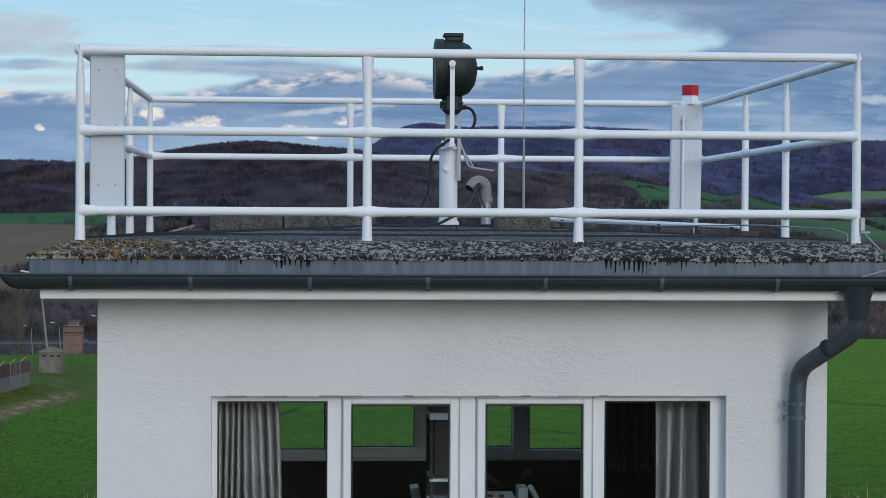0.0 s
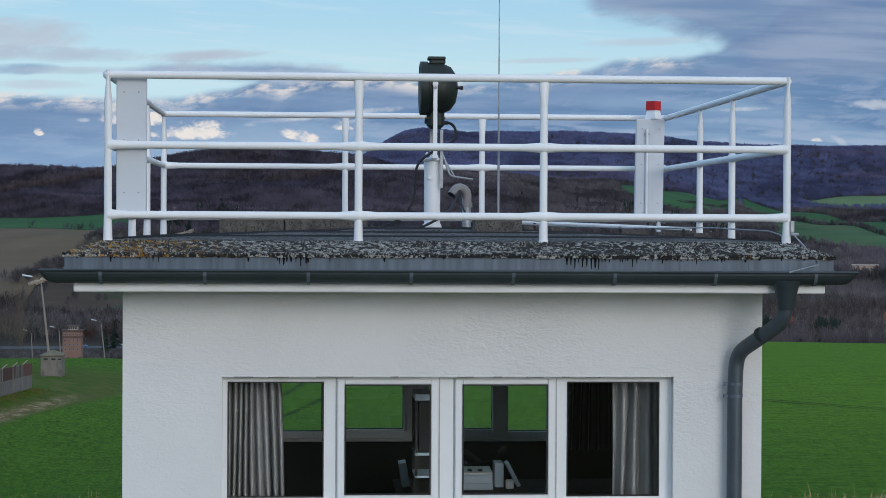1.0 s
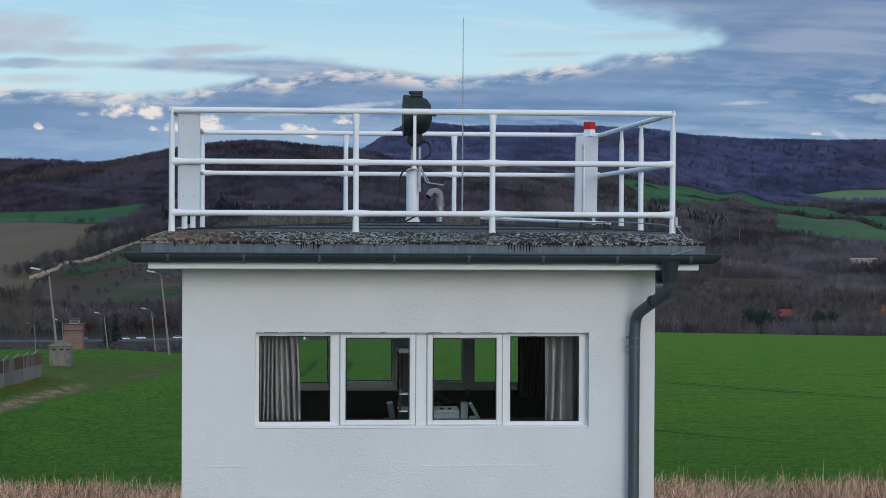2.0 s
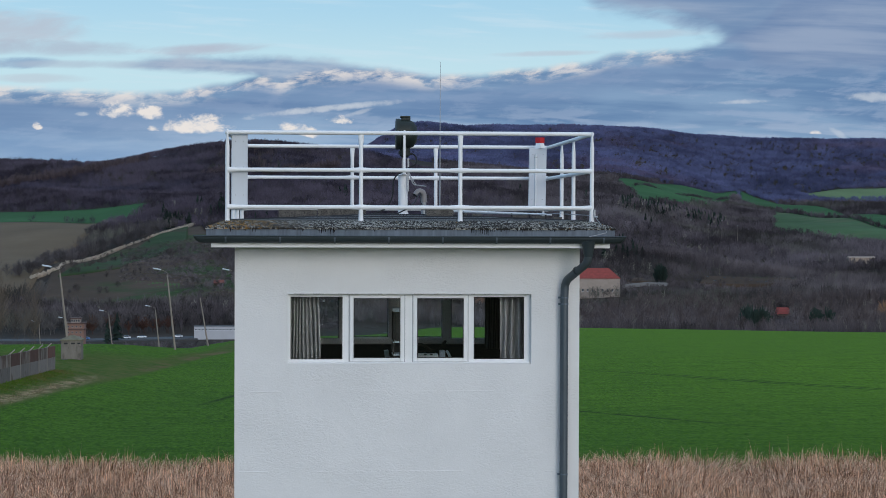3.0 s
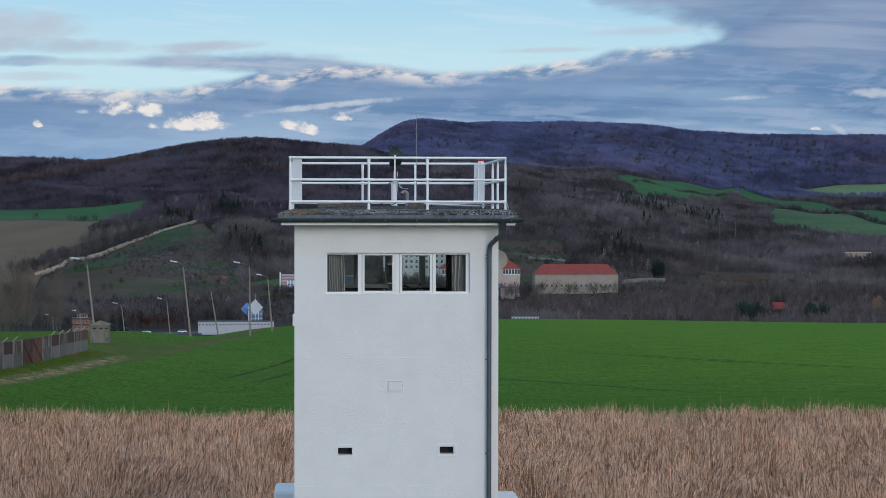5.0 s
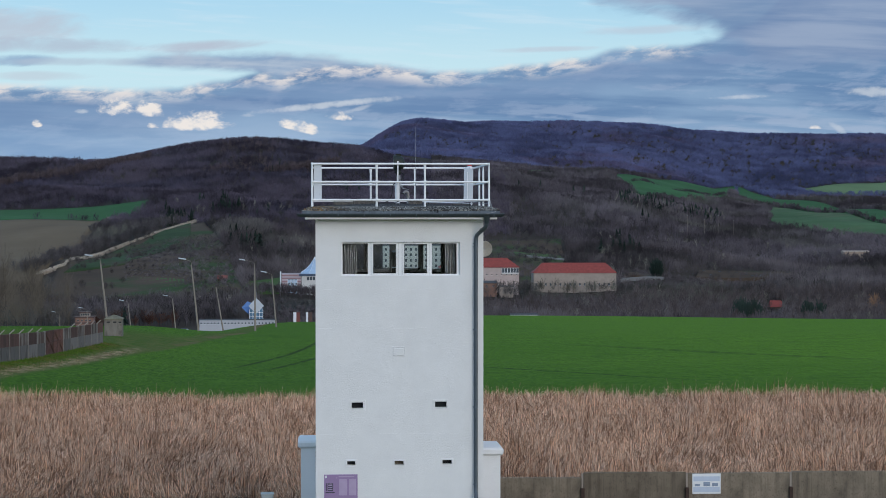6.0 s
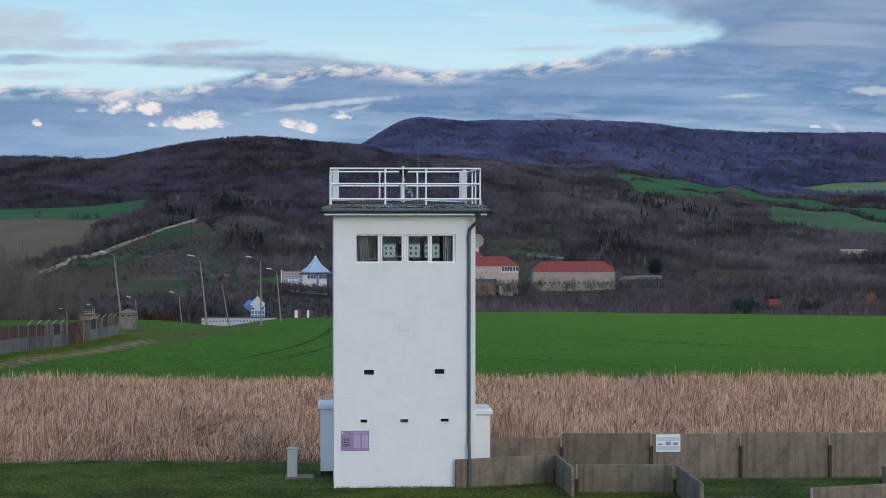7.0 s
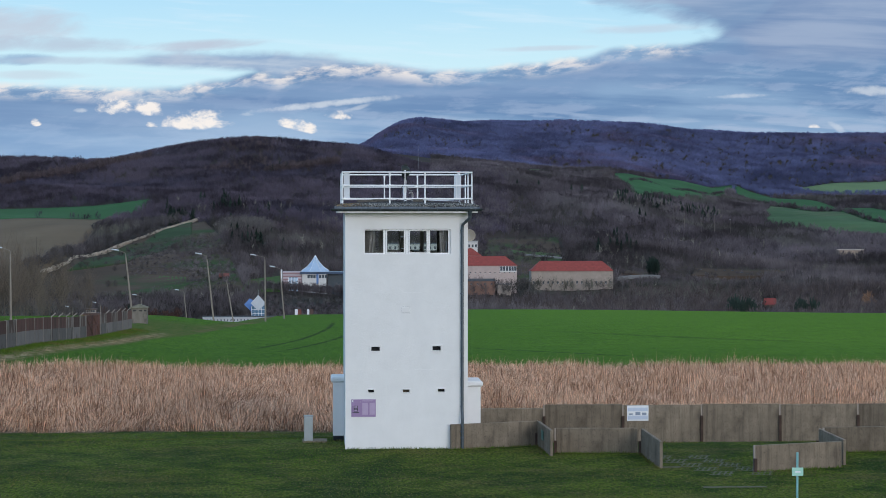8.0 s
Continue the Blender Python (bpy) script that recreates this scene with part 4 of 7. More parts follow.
# rims of the loopholes, the blind vent
for i, (a, b_, c, d_) in enumerate(SLITS):
    g = 0.062 if i < 2 else 0.045
    bm = bmesh.new()
    for q in ((a - g, b_ + g, d_, d_ + g), (a - g, b_ + g, c - g, c), (a - g, a, c, d_), (b_, b_ + g, c, d_)):
        add_box(bm, q[0], q[1], -0.014, 0.03, q[2], q[3], 0.004)
    part("loophole_rim", bm, PLASTER, tower)
    # added backings close the slits, most near-black for the shaded depth behind
    part("loophole_shutter", box(a - 0.004, b_ + 0.004, 0.2, 0.215, c - 0.004, d_ + 0.004), DARK if i != 3 else CONCRETE, tower, "backing set in the loophole in place of its shaded depth")
# grey backing paints the shadow line round the vent plate
SHADOW_LINE = material("painted_shadow_line", (0.42, 0.42, 0.43), 0.9, vary=0.1)
vp = part("vent_plate", box(-0.19, 0.09, -0.026, 0.01, 4.70, 4.89, 0.006), PLASTER, tower, "white painted vent plate")
bm = bmesh.new()
for q in ((-0.215, 0.115, 4.90, 4.925), (-0.215, 0.115, 4.675, 4.695), (-0.215, -0.195, 4.695, 4.90), (0.095, 0.115, 4.695, 4.90)):
    add_box(bm, q[0], q[1], -0.012, 0.01, q[2], q[3], 0.003)
part("rim", bm, PLASTER, vp)
part("gap", box(-0.195, 0.095, -0.002, 0.006, 4.695, 4.90), SHADOW_LINE, vp, "grey backing that paints the shadow line round the plate")
# faint casting joints of the precast wall
for z in (6.36, 5.38, 2.72):
    x = -2.09
    while x < 2.0:
        l = random.uniform(0.10, 0.45)
        if random.random() < 0.55:
            part("casting_joint", box(x, min(x + l, 2.09), -0.0045, 0.001, z + random.uniform(-0.008, 0.004), z + random.uniform(0.008, 0.016), 0.002), PLASTER, tower)
        x += l

# lapped and tarred seams of the roofing felt
random.seed(21)
SEAM = material("felt_seam", (0.022, 0.022, 0.024), 0.9, vary=0.3, bump=0.2)
for y in (0.35, 0.98, 1.62, 2.3, 3.1):
    v, f = [], []
    for i in range(49):
        x = -RX + 0.12 + (2 * RX - 0.24) * i / 48
        y_ = y + 0.02 * noise.noise((x * 2, y, 0))
        w_ = 0.008 + 0.006 * noise.noise((x * 5, y, 3))
        v += [(x, y_ - w_, roof_z(x, y_) + 0.004), (x, y_, roof_z(x, y_) + 0.016), (x, y_ + w_, roof_z(x, y_) + 0.004)]
        if i:
            f += [(3 * i - 3, 3 * i, 3 * i + 1, 3 * i - 2), (3 * i - 2, 3 * i + 1, 3 * i + 2, 3 * i - 1)]
    ob = raw("felt_seam", v, f, SEAM, True)
    ob.parent = tower

# tar that ran down over the zinc edge
TAR = material("tar", (0.010, 0.010, 0.011), 0.95, vary=0.3, bump=0.2, spec=0.1)
random.seed(5)
x = -RX + 0.08


def tar_run(cx, w, l):
    top_, tip = 8.372, 8.358 - l
    rim_ = [(cx - w * 2.4, top_), (cx - w * 1.7, 8.359), (cx - w * 0.8, 8.353 - 0.12 * l), (cx - w * 0.5, 8.353 - 0.35 * l), (cx - w * 0.42, tip + 0.2 * l), (cx - w * 0.2, tip),
            (cx + w * 0.25, tip), (cx + w * 0.45, tip + 0.25 * l), (cx + w * 0.55, 8.353 - 0.4 * l), (cx + w * 0.9, 8.353 - 0.1 * l), (cx + w * 1.6, 8.359), (cx + w * 2.3, top_)]
    bm = bmesh.new()
    f = bm.faces.new([bm.verts.new((p, RY0 - 0.004, q)) for p, q in rim_])
    r = bmesh.ops.extrude_face_region(bm, geom=[f])
    bmesh.ops.translate(bm, vec=(0, 0.005, 0), verts=[g for g in r["geom"] if isinstance(g, bmesh.types.BMVert)])
    bmesh.ops.recalc_face_normals(bm, faces=bm.faces)
    part("tar_run", bm, TAR, tower)


while x < RX - 0.06:
    heavy = -2.36 < x < -2.16 or -1.14 < x < -0.92 or 0.66 < x < 0.95
    fringe = -2.1 < x < -1.85 or 0.95 < x < 1.75
    if heavy:
        tar_run(x, random.uniform(0.005, 0.012), random.uniform(0.022, 0.085) * random.uniform(0.5, 1.1))
        x += random.uniform(0.012, 0.032)
    elif fringe:
        tar_run(x, random.uniform(0.004, 0.009), random.uniform(0.014, 0.040) * (1.6 if random.random() < 0.15 else 1))
        x += random.uniform(0.014, 0.045)
    else:
        tar_run(x, random.uniform(0.005, 0.014), random.uniform(0.006, 0.020) * (2.0 if random.random() < 0.12 else 1))
        x += random.uniform(0.05, 0.22)
x = -RX
while x < RX:
    l = random.uniform(0.02, 0.07)
    part("tar_edge", box(x, min(x + l, RX), RY0 - 0.0035, RY0 + 0.002, 8.358 - 0.010 * random.random() ** 2, 8.374), TAR, tower)
    x += l
for i in range(5):
    part("sheet_seam", box(-1.9 + i * 0.95, -1.895 + i * 0.95, RY0 - 0.004, RY0 + 0.002, 8.21, 8.355), ZINC, tower)

# ragged lichen crust along the roof edge, orange at the west corner
MOSS = material("grey_lichen", (0.28, 0.275, 0.245), 0.95, vary=0.4, island=0.4, bump=0.0)
ORANGE = material("orange_lichen", (0.30, 0.16, 0.025), 0.95, vary=0.3, island=0.35, bump=0.0)
CRUST = material("dark_moss", (0.022, 0.020, 0.015), 0.95, vary=0.4, island=0.5, bump=0.0)


def crust(name, mat, n, where, label):
    v, f = [], []
    for _ in range(n):
        x, y = where()
        z = max(roof_z(x, y) + 0.002, 8.36 + 0.012 * random.random())
        s_ = random.uniform(0.003, 0.008) * (1.4 if random.random() < 0.1 else 1)
        k = len(v)
        for i in range(5):
            a_ = i * 1.2566 + random.uniform(-0.3, 0.3)
            v.append((x + s_ * math.cos(a_), y + s_ * math.sin(a_), z - 0.008))
        v.append((x, y - s_ * 0.3, z + s_ * 0.4))
        f += [(k + i, k + (i + 1) % 5, k + 5) for i in range(5)]
    ob = tri_mesh(name, v, f, mat)
    ob.parent = tower
    tagged(ob, label, kind="stuff")


def along_edge():
    return random.uniform(-RX, RX), RY0 - 0.012 + 0.36 * random.random() ** 2.0


crust("lichen", MOSS, 2200, along_edge, "grey lichen on the roof edge")
crust("moss", CRUST, 5000, along_edge, "dark moss on the roof edge")
crust("moss", CRUST, 800, lambda: (random.uniform(-RX, RX), random.uniform(RY0, RY1)), "dark moss on the roof")
crust("lichen", MOSS, 500, lambda: (random.uniform(-RX, RX), random.uniform(RY0, RY1)), "grey lichen on the roof")
crust("lichen", ORANGE, 420, lambda: (-RX + 0.9 * random.random() ** 1.8, RY0 + 0.3 * random.random() ** 1.3), "orange lichen on the roof corner")
crust("lichen", ORANGE, 90, lambda: (random.uniform(-1.5, RX), RY0 + 0.2 * random.random()), "orange lichen on the roof edge")
# ---- things on the roof ----
def face_bars(parent, mat, y, bars):
    """Flat bars (x0, x1, z0, z1) on a board that faces south."""
    for x0, x1, z0, z1 in bars:
        part("print", box(x0, x1, y - 0.003, y + 0.001, z0, z1), mat, parent)


LENS = material("dark_lens", (0.012, 0.014, 0.014), 0.6, vary=0.1, bump=0.0)


def searchlight():
    s = empty("searchlight")
    tagged(s, "dark green drum searchlight on a white steel column", "searchlight")
    cx, cy, cz = 0.045, 2.0, 9.60
    zb = roof_z(cx, cy)
    bm = tube([(0, cy, zb - 0.01), (0, cy, 9.06)], 0.062, 20)
    add_tube(bm, [(0, cy, zb - 0.01), (0, cy, zb + 0.04)], 0.078, 20, 0.07)
    for z in (8.98, 9.02):
        add_tube(bm, [(0, cy, z), (0, cy, z + 0.012)], 0.065, 20)
    part("column", bm, WHITE, s, "white steel column", True)
    part("column_head", box(-0.075, 0.075, cy - 0.075, cy + 0.075, 9.045, 9.07, 0.01), WHITE, s)
    # drum with its axis east to west, lens to the west
    prof = [(-0.145, 0.188), (-0.14, 0.205), (-0.085, 0.205), (-0.08, 0.196), (0.03, 0.192), (0.09, 0.165), (0.13, 0.11), (0.145, 0.04), (0.146, 0.0)]
    bm = bmesh.new()
    rings = []
    for dx, r in prof[:-1]:
        rings.append([bm.verts.new((cx + dx, cy + r * math.cos(a), cz + r * math.sin(a))) for a in (2 * math.pi * k / 28 for k in range(28))])
    for a, b_ in zip(rings, rings[1:]):
        for k in range(28):
            bm.faces.new((a[k], b_[k], b_[(k + 1) % 28], a[(k + 1) % 28]))
    bm.faces.new(rings[-1])
    part("drum", bm, STEEL_GREEN, s, smooth=True)
    part("lens", tube([(cx - 0.142, cy, cz), (cx - 0.13, cy, cz)], 0.187, 28), LENS, s, "dark round lens")
    bm = box(cx - 0.07, cx + 0.05, cy - 0.05, cy + 0.05, cz + 0.18, cz + 0.225, 0.01)
    add_box(bm, cx - 0.085, cx + 0.05, cy - 0.06, cy + 0.06, cz + 0.215, cz + 0.24, 0.006)
    part("vent_cap", bm, STEEL_GREEN, s)
    bm = box(cx - 0.09, cx + 0.045, cy - 0.055, cy + 0.055, cz - 0.31, cz - 0.16, 0.03)
    add_box(bm, cx - 0.1, cx + 0.05, cy - 0.05, cy + 0.05, cz - 0.235, cz - 0.222)
    add_box(bm, cx - 0.105, cx - 0.09, cy - 0.02, cy + 0.02, cz - 0.27, cz - 0.22, 0.004)
    part("lamp_socket", bm, STEEL_GREEN, s)
    bm = tube([(cx + 0.13, cy - 0.09, cz + 0.0), (cx + 0.17, cy - 0.09, cz + 0.0)], 0.012, 8)
    add_tube(bm, [(cx + 0.17, cy - 0.09, cz - 0.014), (cx + 0.17, cy - 0.09, cz + 0.014)], 0.012, 8)
    part("latch", bm, BLACK, s)
    part("cable_gland", tube([(cx + 0.045, cy, cz - 0.26), (cx + 0.075, cy, cz - 0.26)], 0.016, 10), BLACK, s)
    for y in (cy - 0.225, cy + 0.225):
        bm = box(cx - 0.052, cx - 0.022, y - 0.006, y + 0.006, 9.07, cz + 0.02)
        add_tube(bm, [(cx - 0.037, y - 0.006, cz + 0.02), (cx - 0.037, y + 0.006, cz + 0.02)], 0.022, 16)
        part("bracket_arm", bm, GALV if y > cy else WHITE, s, "white flat bracket arm")
        part("bolt", tube([(cx - 0.037, y - 0.016, cz - 0.01), (cx - 0.037, y + 0.012, cz - 0.01)], 0.012, 6), GALV, s)
    part("bracket_foot", box(cx - 0.06, cx - 0.014, cy - 0.23, cy + 0.23, 9.06, 9.085, 0.004), WHITE, s)
    bm = box(0.055, 0.077, cy - 0.085, cy - 0.073, 8.84, 9.28)
    part("slotted_bar", bm, GALV, s, "grey slotted steel bar")
    part("bolt", tube([(-0.02, cy - 0.085, 8.92), (-0.02, cy - 0.06, 8.92)], 0.018, 6), WHITE, s)
    part("bolt", tube([(-0.045, cy - 0.085, 9.1), (-0.045, cy - 0.05, 9.1)], 0.012, 6), WHITE, s)
    # lever stay
    part("stay", tube(bend([(0.07, cy - 0.06, 9.11), (0.13, cy - 0.1, 8.93), (0.30, cy - 0.12, 8.905)], 0.03), 0.009, 8), GALV, s, smooth=True)
    part("stay", tube([(0.09, cy - 0.08, 9.05), (0.17, cy - 0.1, 8.92)], 0.006, 6), GALV, s, smooth=True)


searchlight()


def cable(name, pts, r, label, mat=BLACK):
    ob = finish(name, tube(bend(pts, 0.07, 6), r, 6), mat, smooth=True)
    return tagged(ob, label, "cable")


def rz(x, y, up=0.0):
    return (x, y, roof_z(x, y) + up)


cable("cable", [(0.12, 2.0, 9.34), (0.17, 1.96, 9.33), (0.18, 1.93, 9.2), (0.0, 1.86, 9.12), (-0.13, 1.86, 9.02), (-0.14, 1.84, 8.78), (-0.21, 1.8, 8.62),
                rz(-0.4, 1.7, 0.008), rz(-0.8, 1.65, 0.008)], 0.0105, "black rubber cable down from the searchlight")
cable("cable", [(0.25, 2.54, 8.83), (0.17, 2.2, 8.70), (0.07, 1.9, 8.62), rz(-0.1, 1.7, 0.01), rz(-0.45, 1.62, 0.01)], 0.0095, "black rubber cable out of the vent pipe")
cable("cable", [(0.26, 2.54, 8.83), (0.245, 2.3, 8.72), (0.28, 2.1, 8.62), rz(0.42, 1.8, 0.01), rz(0.7, 1.7, 0.008)], 0.007, "black cable from the vent pipe to the roof")

vent = empty("vent_pipe")
tagged(vent, "grey plastic vent pipe with a bent hood", "vent pipe")
v0 = roof_z(0.31, 2.6)
part("pipe", tube([(0.31, 2.6, v0 - 0.01), (0.31, 2.6, 8.73)], 0.036, 16), GALV, vent, smooth=True)
PIPE_GREY = material("grey_plastic", (0.25, 0.235, 0.23), 0.5, vary=0.1)
bm = tube(bend([(0.31, 2.6, 8.71), (0.31, 2.6, 8.835), (0.235, 2.57, 8.862), (0.192, 2.55, 8.80)], 0.045, 6), 0.039, 16)
add_tube(bm, [(0.31, 2.6, 8.70), (0.31, 2.6, 8.74)], 0.047, 16)
part("elbow", bm, PIPE_GREY, vent, "grey plastic elbow", True)
# black disc on the capped elbow stands for the shaded opening
part("mouth", tube([(0.192, 2.55, 8.799), (0.191, 2.549, 8.797)], 0.036, 16), BLACK, vent, "black disc standing for the shaded mouth of the pipe")


BLOCK = material("roof_block_concrete", (0.135, 0.122, 0.106), 0.95, vary=0.5, scale=14, fine=110, bump=1.0, bump_size=0.015, second=(0.030, 0.028, 0.026), second_amount=0.45, second_scale=90)


def slab_block(x0, x1, y0, y1, h, label, name="concrete_block", mossy=False):
    z = roof_z((x0 + x1) / 2, (y0 + y1) / 2)
    ob = finish(name, box(x0, x1, y0, y1, z - 0.012, z + h, 0.006), BLOCK)
    tagged(ob, label, "concrete block", "concrete blocks on the roof")


slab_block(-1.66, -1.14, 2.85, 3.35, 0.112, "grey concrete slab lying on the roof")
slab_block(-1.13, -0.47, 2.85, 3.35, 0.112, "grey concrete slab lying on the roof")
slab_block(0.27, 0.62, 1.33, 1.55, 0.102, "square concrete block at the foot of the aerial")
for x, y, w in ((0.78, 2.55, 0.12), (0.97, 2.5, 0.12), (1.46, 2.0, 0.2), (1.72, 1.9, 0.19), (1.98, 1.8, 0.12)):
    slab_block(x, x + w, y, y + 0.12, 0.05, "small mossy concrete block under the roof conductor")

aerial = empty("aerial")
tagged(aerial, "thin grey rod aerial in a concrete foot", "aerial")
part("rod", tube([(0.455, 1.44, 8.62), (0.455, 1.44, 9.05)], 0.0085, 8), GALV, aerial)
part("rod", tube([(0.455, 1.44, 9.05), (0.455, 1.44, 9.45)], 0.007, 8), GALV, aerial)
part("rod", tube([(0.455, 1.44, 9.45), (0.455, 1.44, 10.52)], 0.0055, 6, 0.003), GALV, aerial)


PANEL = material("pale_grey_panel", (0.60, 0.63, 0.67), 0.4, vary=0.06, scale=2, fine=20, bump=0.05)


def panel(x0, x1, y, z0, z1, foot, lean, label, lamp):
    p = empty("antenna_panel")
    tagged(p, label, "antenna panel")
    sh = Matrix(((1, 0, lean, -lean * z1), (0, 1, 0, 0), (0, 0, 1, 0), (0, 0, 0, 1)))
    part("board", box(x0, x1, y, y + 0.05, z0, z1, 0.006, sh), PANEL, p)
    for z in (z0 + 0.16, (z0 + z1) / 2 + 0.05, z1 - 0.09):
        for x in (x0 + 0.05, x1 - 0.05):
            part("screw", tube([(x - lean * (z1 - z), y - 0.005, z), (x - lean * (z1 - z), y + 0.005, z)], 0.006, 6), GALV, p)
    if foot:
        part("foot_post", tube([(foot, y + 0.03, roof_z(foot, y) - 0.01), (foot, y + 0.03, z0 + 0.02)], 0.02, 10), WHITE, p)
    if lamp:
        cx = (x0 + x1) / 2 + 0.03
        part("lamp_base", tube([(cx, y + 0.04, z1), (cx, y + 0.04, z1 + 0.075)], 0.075, 4, 0.058), WHITE, p, "white lamp socket")
        part("red_lamp", tube([(cx, y + 0.04, z1 + 0.075), (cx, y + 0.04, z1 + 0.155)], 0.066, 4), RED, p, "red obstruction lamp glass")
        part("rod", tube([(x0 + 0.085, y - 0.02, z0 + 0.0), (x0 + 0.09, y - 0.02, z1 - 0.09)], 0.011, 8), WHITE, p)
        for z in (z0 + 0.05, z1 - 0.14):
            part("rod_clip", box(x0 + 0.07, x0 + 0.11, y - 0.025, y + 0.002, z, z + 0.015), GALV, p)


panel(-2.172, -1.978, -0.08, 8.60, 9.50, None, 0.0, "white board panel inside the railing corner", False)
panel(1.915, 2.165, 4.06, 8.60, 9.50, 2.12, 0.016, "white board panel with a red obstruction lamp on top", True)

conductor = empty("roof_conductor")
tagged(conductor, "thin galvanised lightning conductor over the roof", "lightning conductor")
line = [rz(0.62, 2.6, 0.06), rz(1.0, 2.5, 0.055), rz(1.5, 1.95, 0.06), (2.0, 1.3, 8.55), (2.26, 0.55, 8.53), (2.33, 0.45, 8.50), (2.33, 0.45, 8.42)]
part("wire", tube(bend(line, 0.02), 0.0055, 6), GALV, conductor)
for x, y in ((0.85, 2.55), (1.45, 2.02), (1.66, 1.76), (1.85, 1.52)):
    part("wire_holder", box(x - 0.01, x + 0.01, y - 0.01, y + 0.01, roof_z(x, y) - 0.01, roof_z(x, y) + 0.07), BLACK, conductor)
part("white_tube", tube([rz(0.75, 2.9, 0.075), rz(1.95, 1.75, 0.075)], 0.014, 8), WHITE, conductor, "white plastic tube")
part("clamp", box(2.235, 2.265, Y0 - 0.035, Y0 + 0.03, 8.52, 8.60, 0.004), GALV, conductor, "steel clamp on the corner post")
part("clamp", tube([(2.24, Y0 - 0.04, 8.51), (2.29, Y0 - 0.04, 8.51)], 0.011, 8), GALV, conductor)
part("down_wire", tube(bend([(2.25, Y0 - 0.03, 8.52), (2.36, -0.45, 8.32), (2.13, -0.565, 8.27)], 0.03), 0.0055, 6), GALV, conductor)


def dish_antenna():
    """A round mesh dish on an arm at the rear corner of the tower."""
    d = empty("dish_antenna")
    tagged(d, "round beige mesh dish antenna on a bracket at the tower corner", "antenna")
    c, R = Vector((2.53, 4.75, 7.30)), 0.215
    mesh_ = material("beige_mesh", (0.40, 0.36, 0.30), 0.6, vary=0.12, scale=20, fine=120)
    bm = bmesh.new()
    rings = [[bm.verts.new(c + Vector((R * k / 6 * math.cos(a), 0.07 * (1 - (k / 6) ** 2), R * k / 6 * math.sin(a)))) for a in (2 * math.pi * i / 24 for i in range(24))] for k in range(1, 7)]
    hub_ = bm.verts.new(c + Vector((0, 0.07, 0)))
    for i in range(24):
        bm.faces.new((hub_, rings[0][i], rings[0][(i + 1) % 24]))
        for p, q in zip(rings, rings[1:]):
            bm.faces.new((p[i], q[i], q[(i + 1) % 24], p[(i + 1) % 24]))
    bowl = part("bowl", bm, mesh_, d, smooth=True)
    md = bowl.modifiers.new("sheet", "SOLIDIFY")
    md.thickness = 0.004
    rim_ = [c + Vector((R * math.cos(a), 0, R * math.sin(a))) for a in (2 * math.pi * i / 24 for i in range(25))]
    part("rim", tube(rim_, 0.007, 6), mesh_, d)
    for i in range(6):
        a = math.pi * i / 6
        v_ = Vector((math.cos(a), 0, math.sin(a)))
        part("rib", tube([c - v_ * R, c - v_ * R * 0.5 + Vector((0, 0.048, 0)), c + Vector((0, 0.064, 0)), c + v_ * R * 0.5 + Vector((0, 0.048, 0)), c + v_ * R], 0.003, 4), GALV, d)
    part("arm", tube([c + Vector((0, 0.08, 0)), c + Vector((-0.05, 0.12, 0)), Vector((2.0, DEEP + 0.01, 7.30))], 0.016, 8), GALV, d)


dish_antenna()
# ---- inside the cabin ----
def curtain(x0, x1, y, folds, label, mat=FABRIC, z0=6.62, z1=7.62, taper=0.0):
    n = int(folds * 10)
    rnd = [random.uniform(0.6, 1.3) for _ in range(folds + 2)]
    v, f = [], []
    for j, z in enumerate(np.linspace(z1, z0, 9)):
        k = j / 8
        for i in range(n + 1):
            s = i / n
            ph = s * folds
            amp = 0.062 * rnd[int(ph)] * (0.6 + 0.4 * k)
            x = x0 + (x1 - x0) * s * (1 + taper * k)
            v.append((x + 0.012 * math.sin(7 * s + 2 * k), y + amp * math.sin(2 * math.pi * ph + 0.6 * k), z))
    for j in range(8):
        for i in range(n):
            a = j * (n + 1) + i
            f.append((a, a + 1, a + n + 2, a + n + 1))
    ob = raw("curtain", v, f, mat, True)
    md = ob.modifiers.new("cloth", "SOLIDIFY")
    md.thickness = 0.003
    tagged(ob, label, "curtain", "cabin curtains")


random.seed(3)
curtain(-1.50, -1.125, 0.32, 9, "grey pleated curtain drawn half open at the window", taper=0.09)
curtain(1.13, 1.50, 0.31, 4, "grey pleated curtain hanging beside the window")
# added black curtain hides the pale reveal where only unlit wall belongs
curtain(1.25, 1.82, 3.86, 7, "black curtain added to darken the end of the rear window", BLACK)
part_rail = finish("curtain_rail", tube([(-1.7, 0.29, 7.63), (1.7, 0.29, 7.63)], 0.012, 8), GALV)
tagged(part_rail, "thin metal curtain rail over the window", "curtain rail")

BLUEGREY = material("blue_grey_enamel", (0.58, 0.70, 0.82), 0.4, vary=0.1, bump=0.05)
DESKWOOD = material("brown_laminate", (0.045, 0.026, 0.018), 0.9, vary=0.2, scale=3, stretch=(1, 6, 1))


def desk():
    d_ = empty("desk")
    tagged(d_, "long brown laminate desk below the rear windows", "desk")
    part("desktop", box(-0.26, 1.7, 2.0, 2.8, 6.48, 6.51, 0.004), DESKWOOD, d_)
    for x in (-0.22, 1.62):
        for y in (2.05, 2.72):
            part("leg", box(x, x + 0.04, y, y + 0.04, 5.72, 6.48), GALV, d_)


desk()


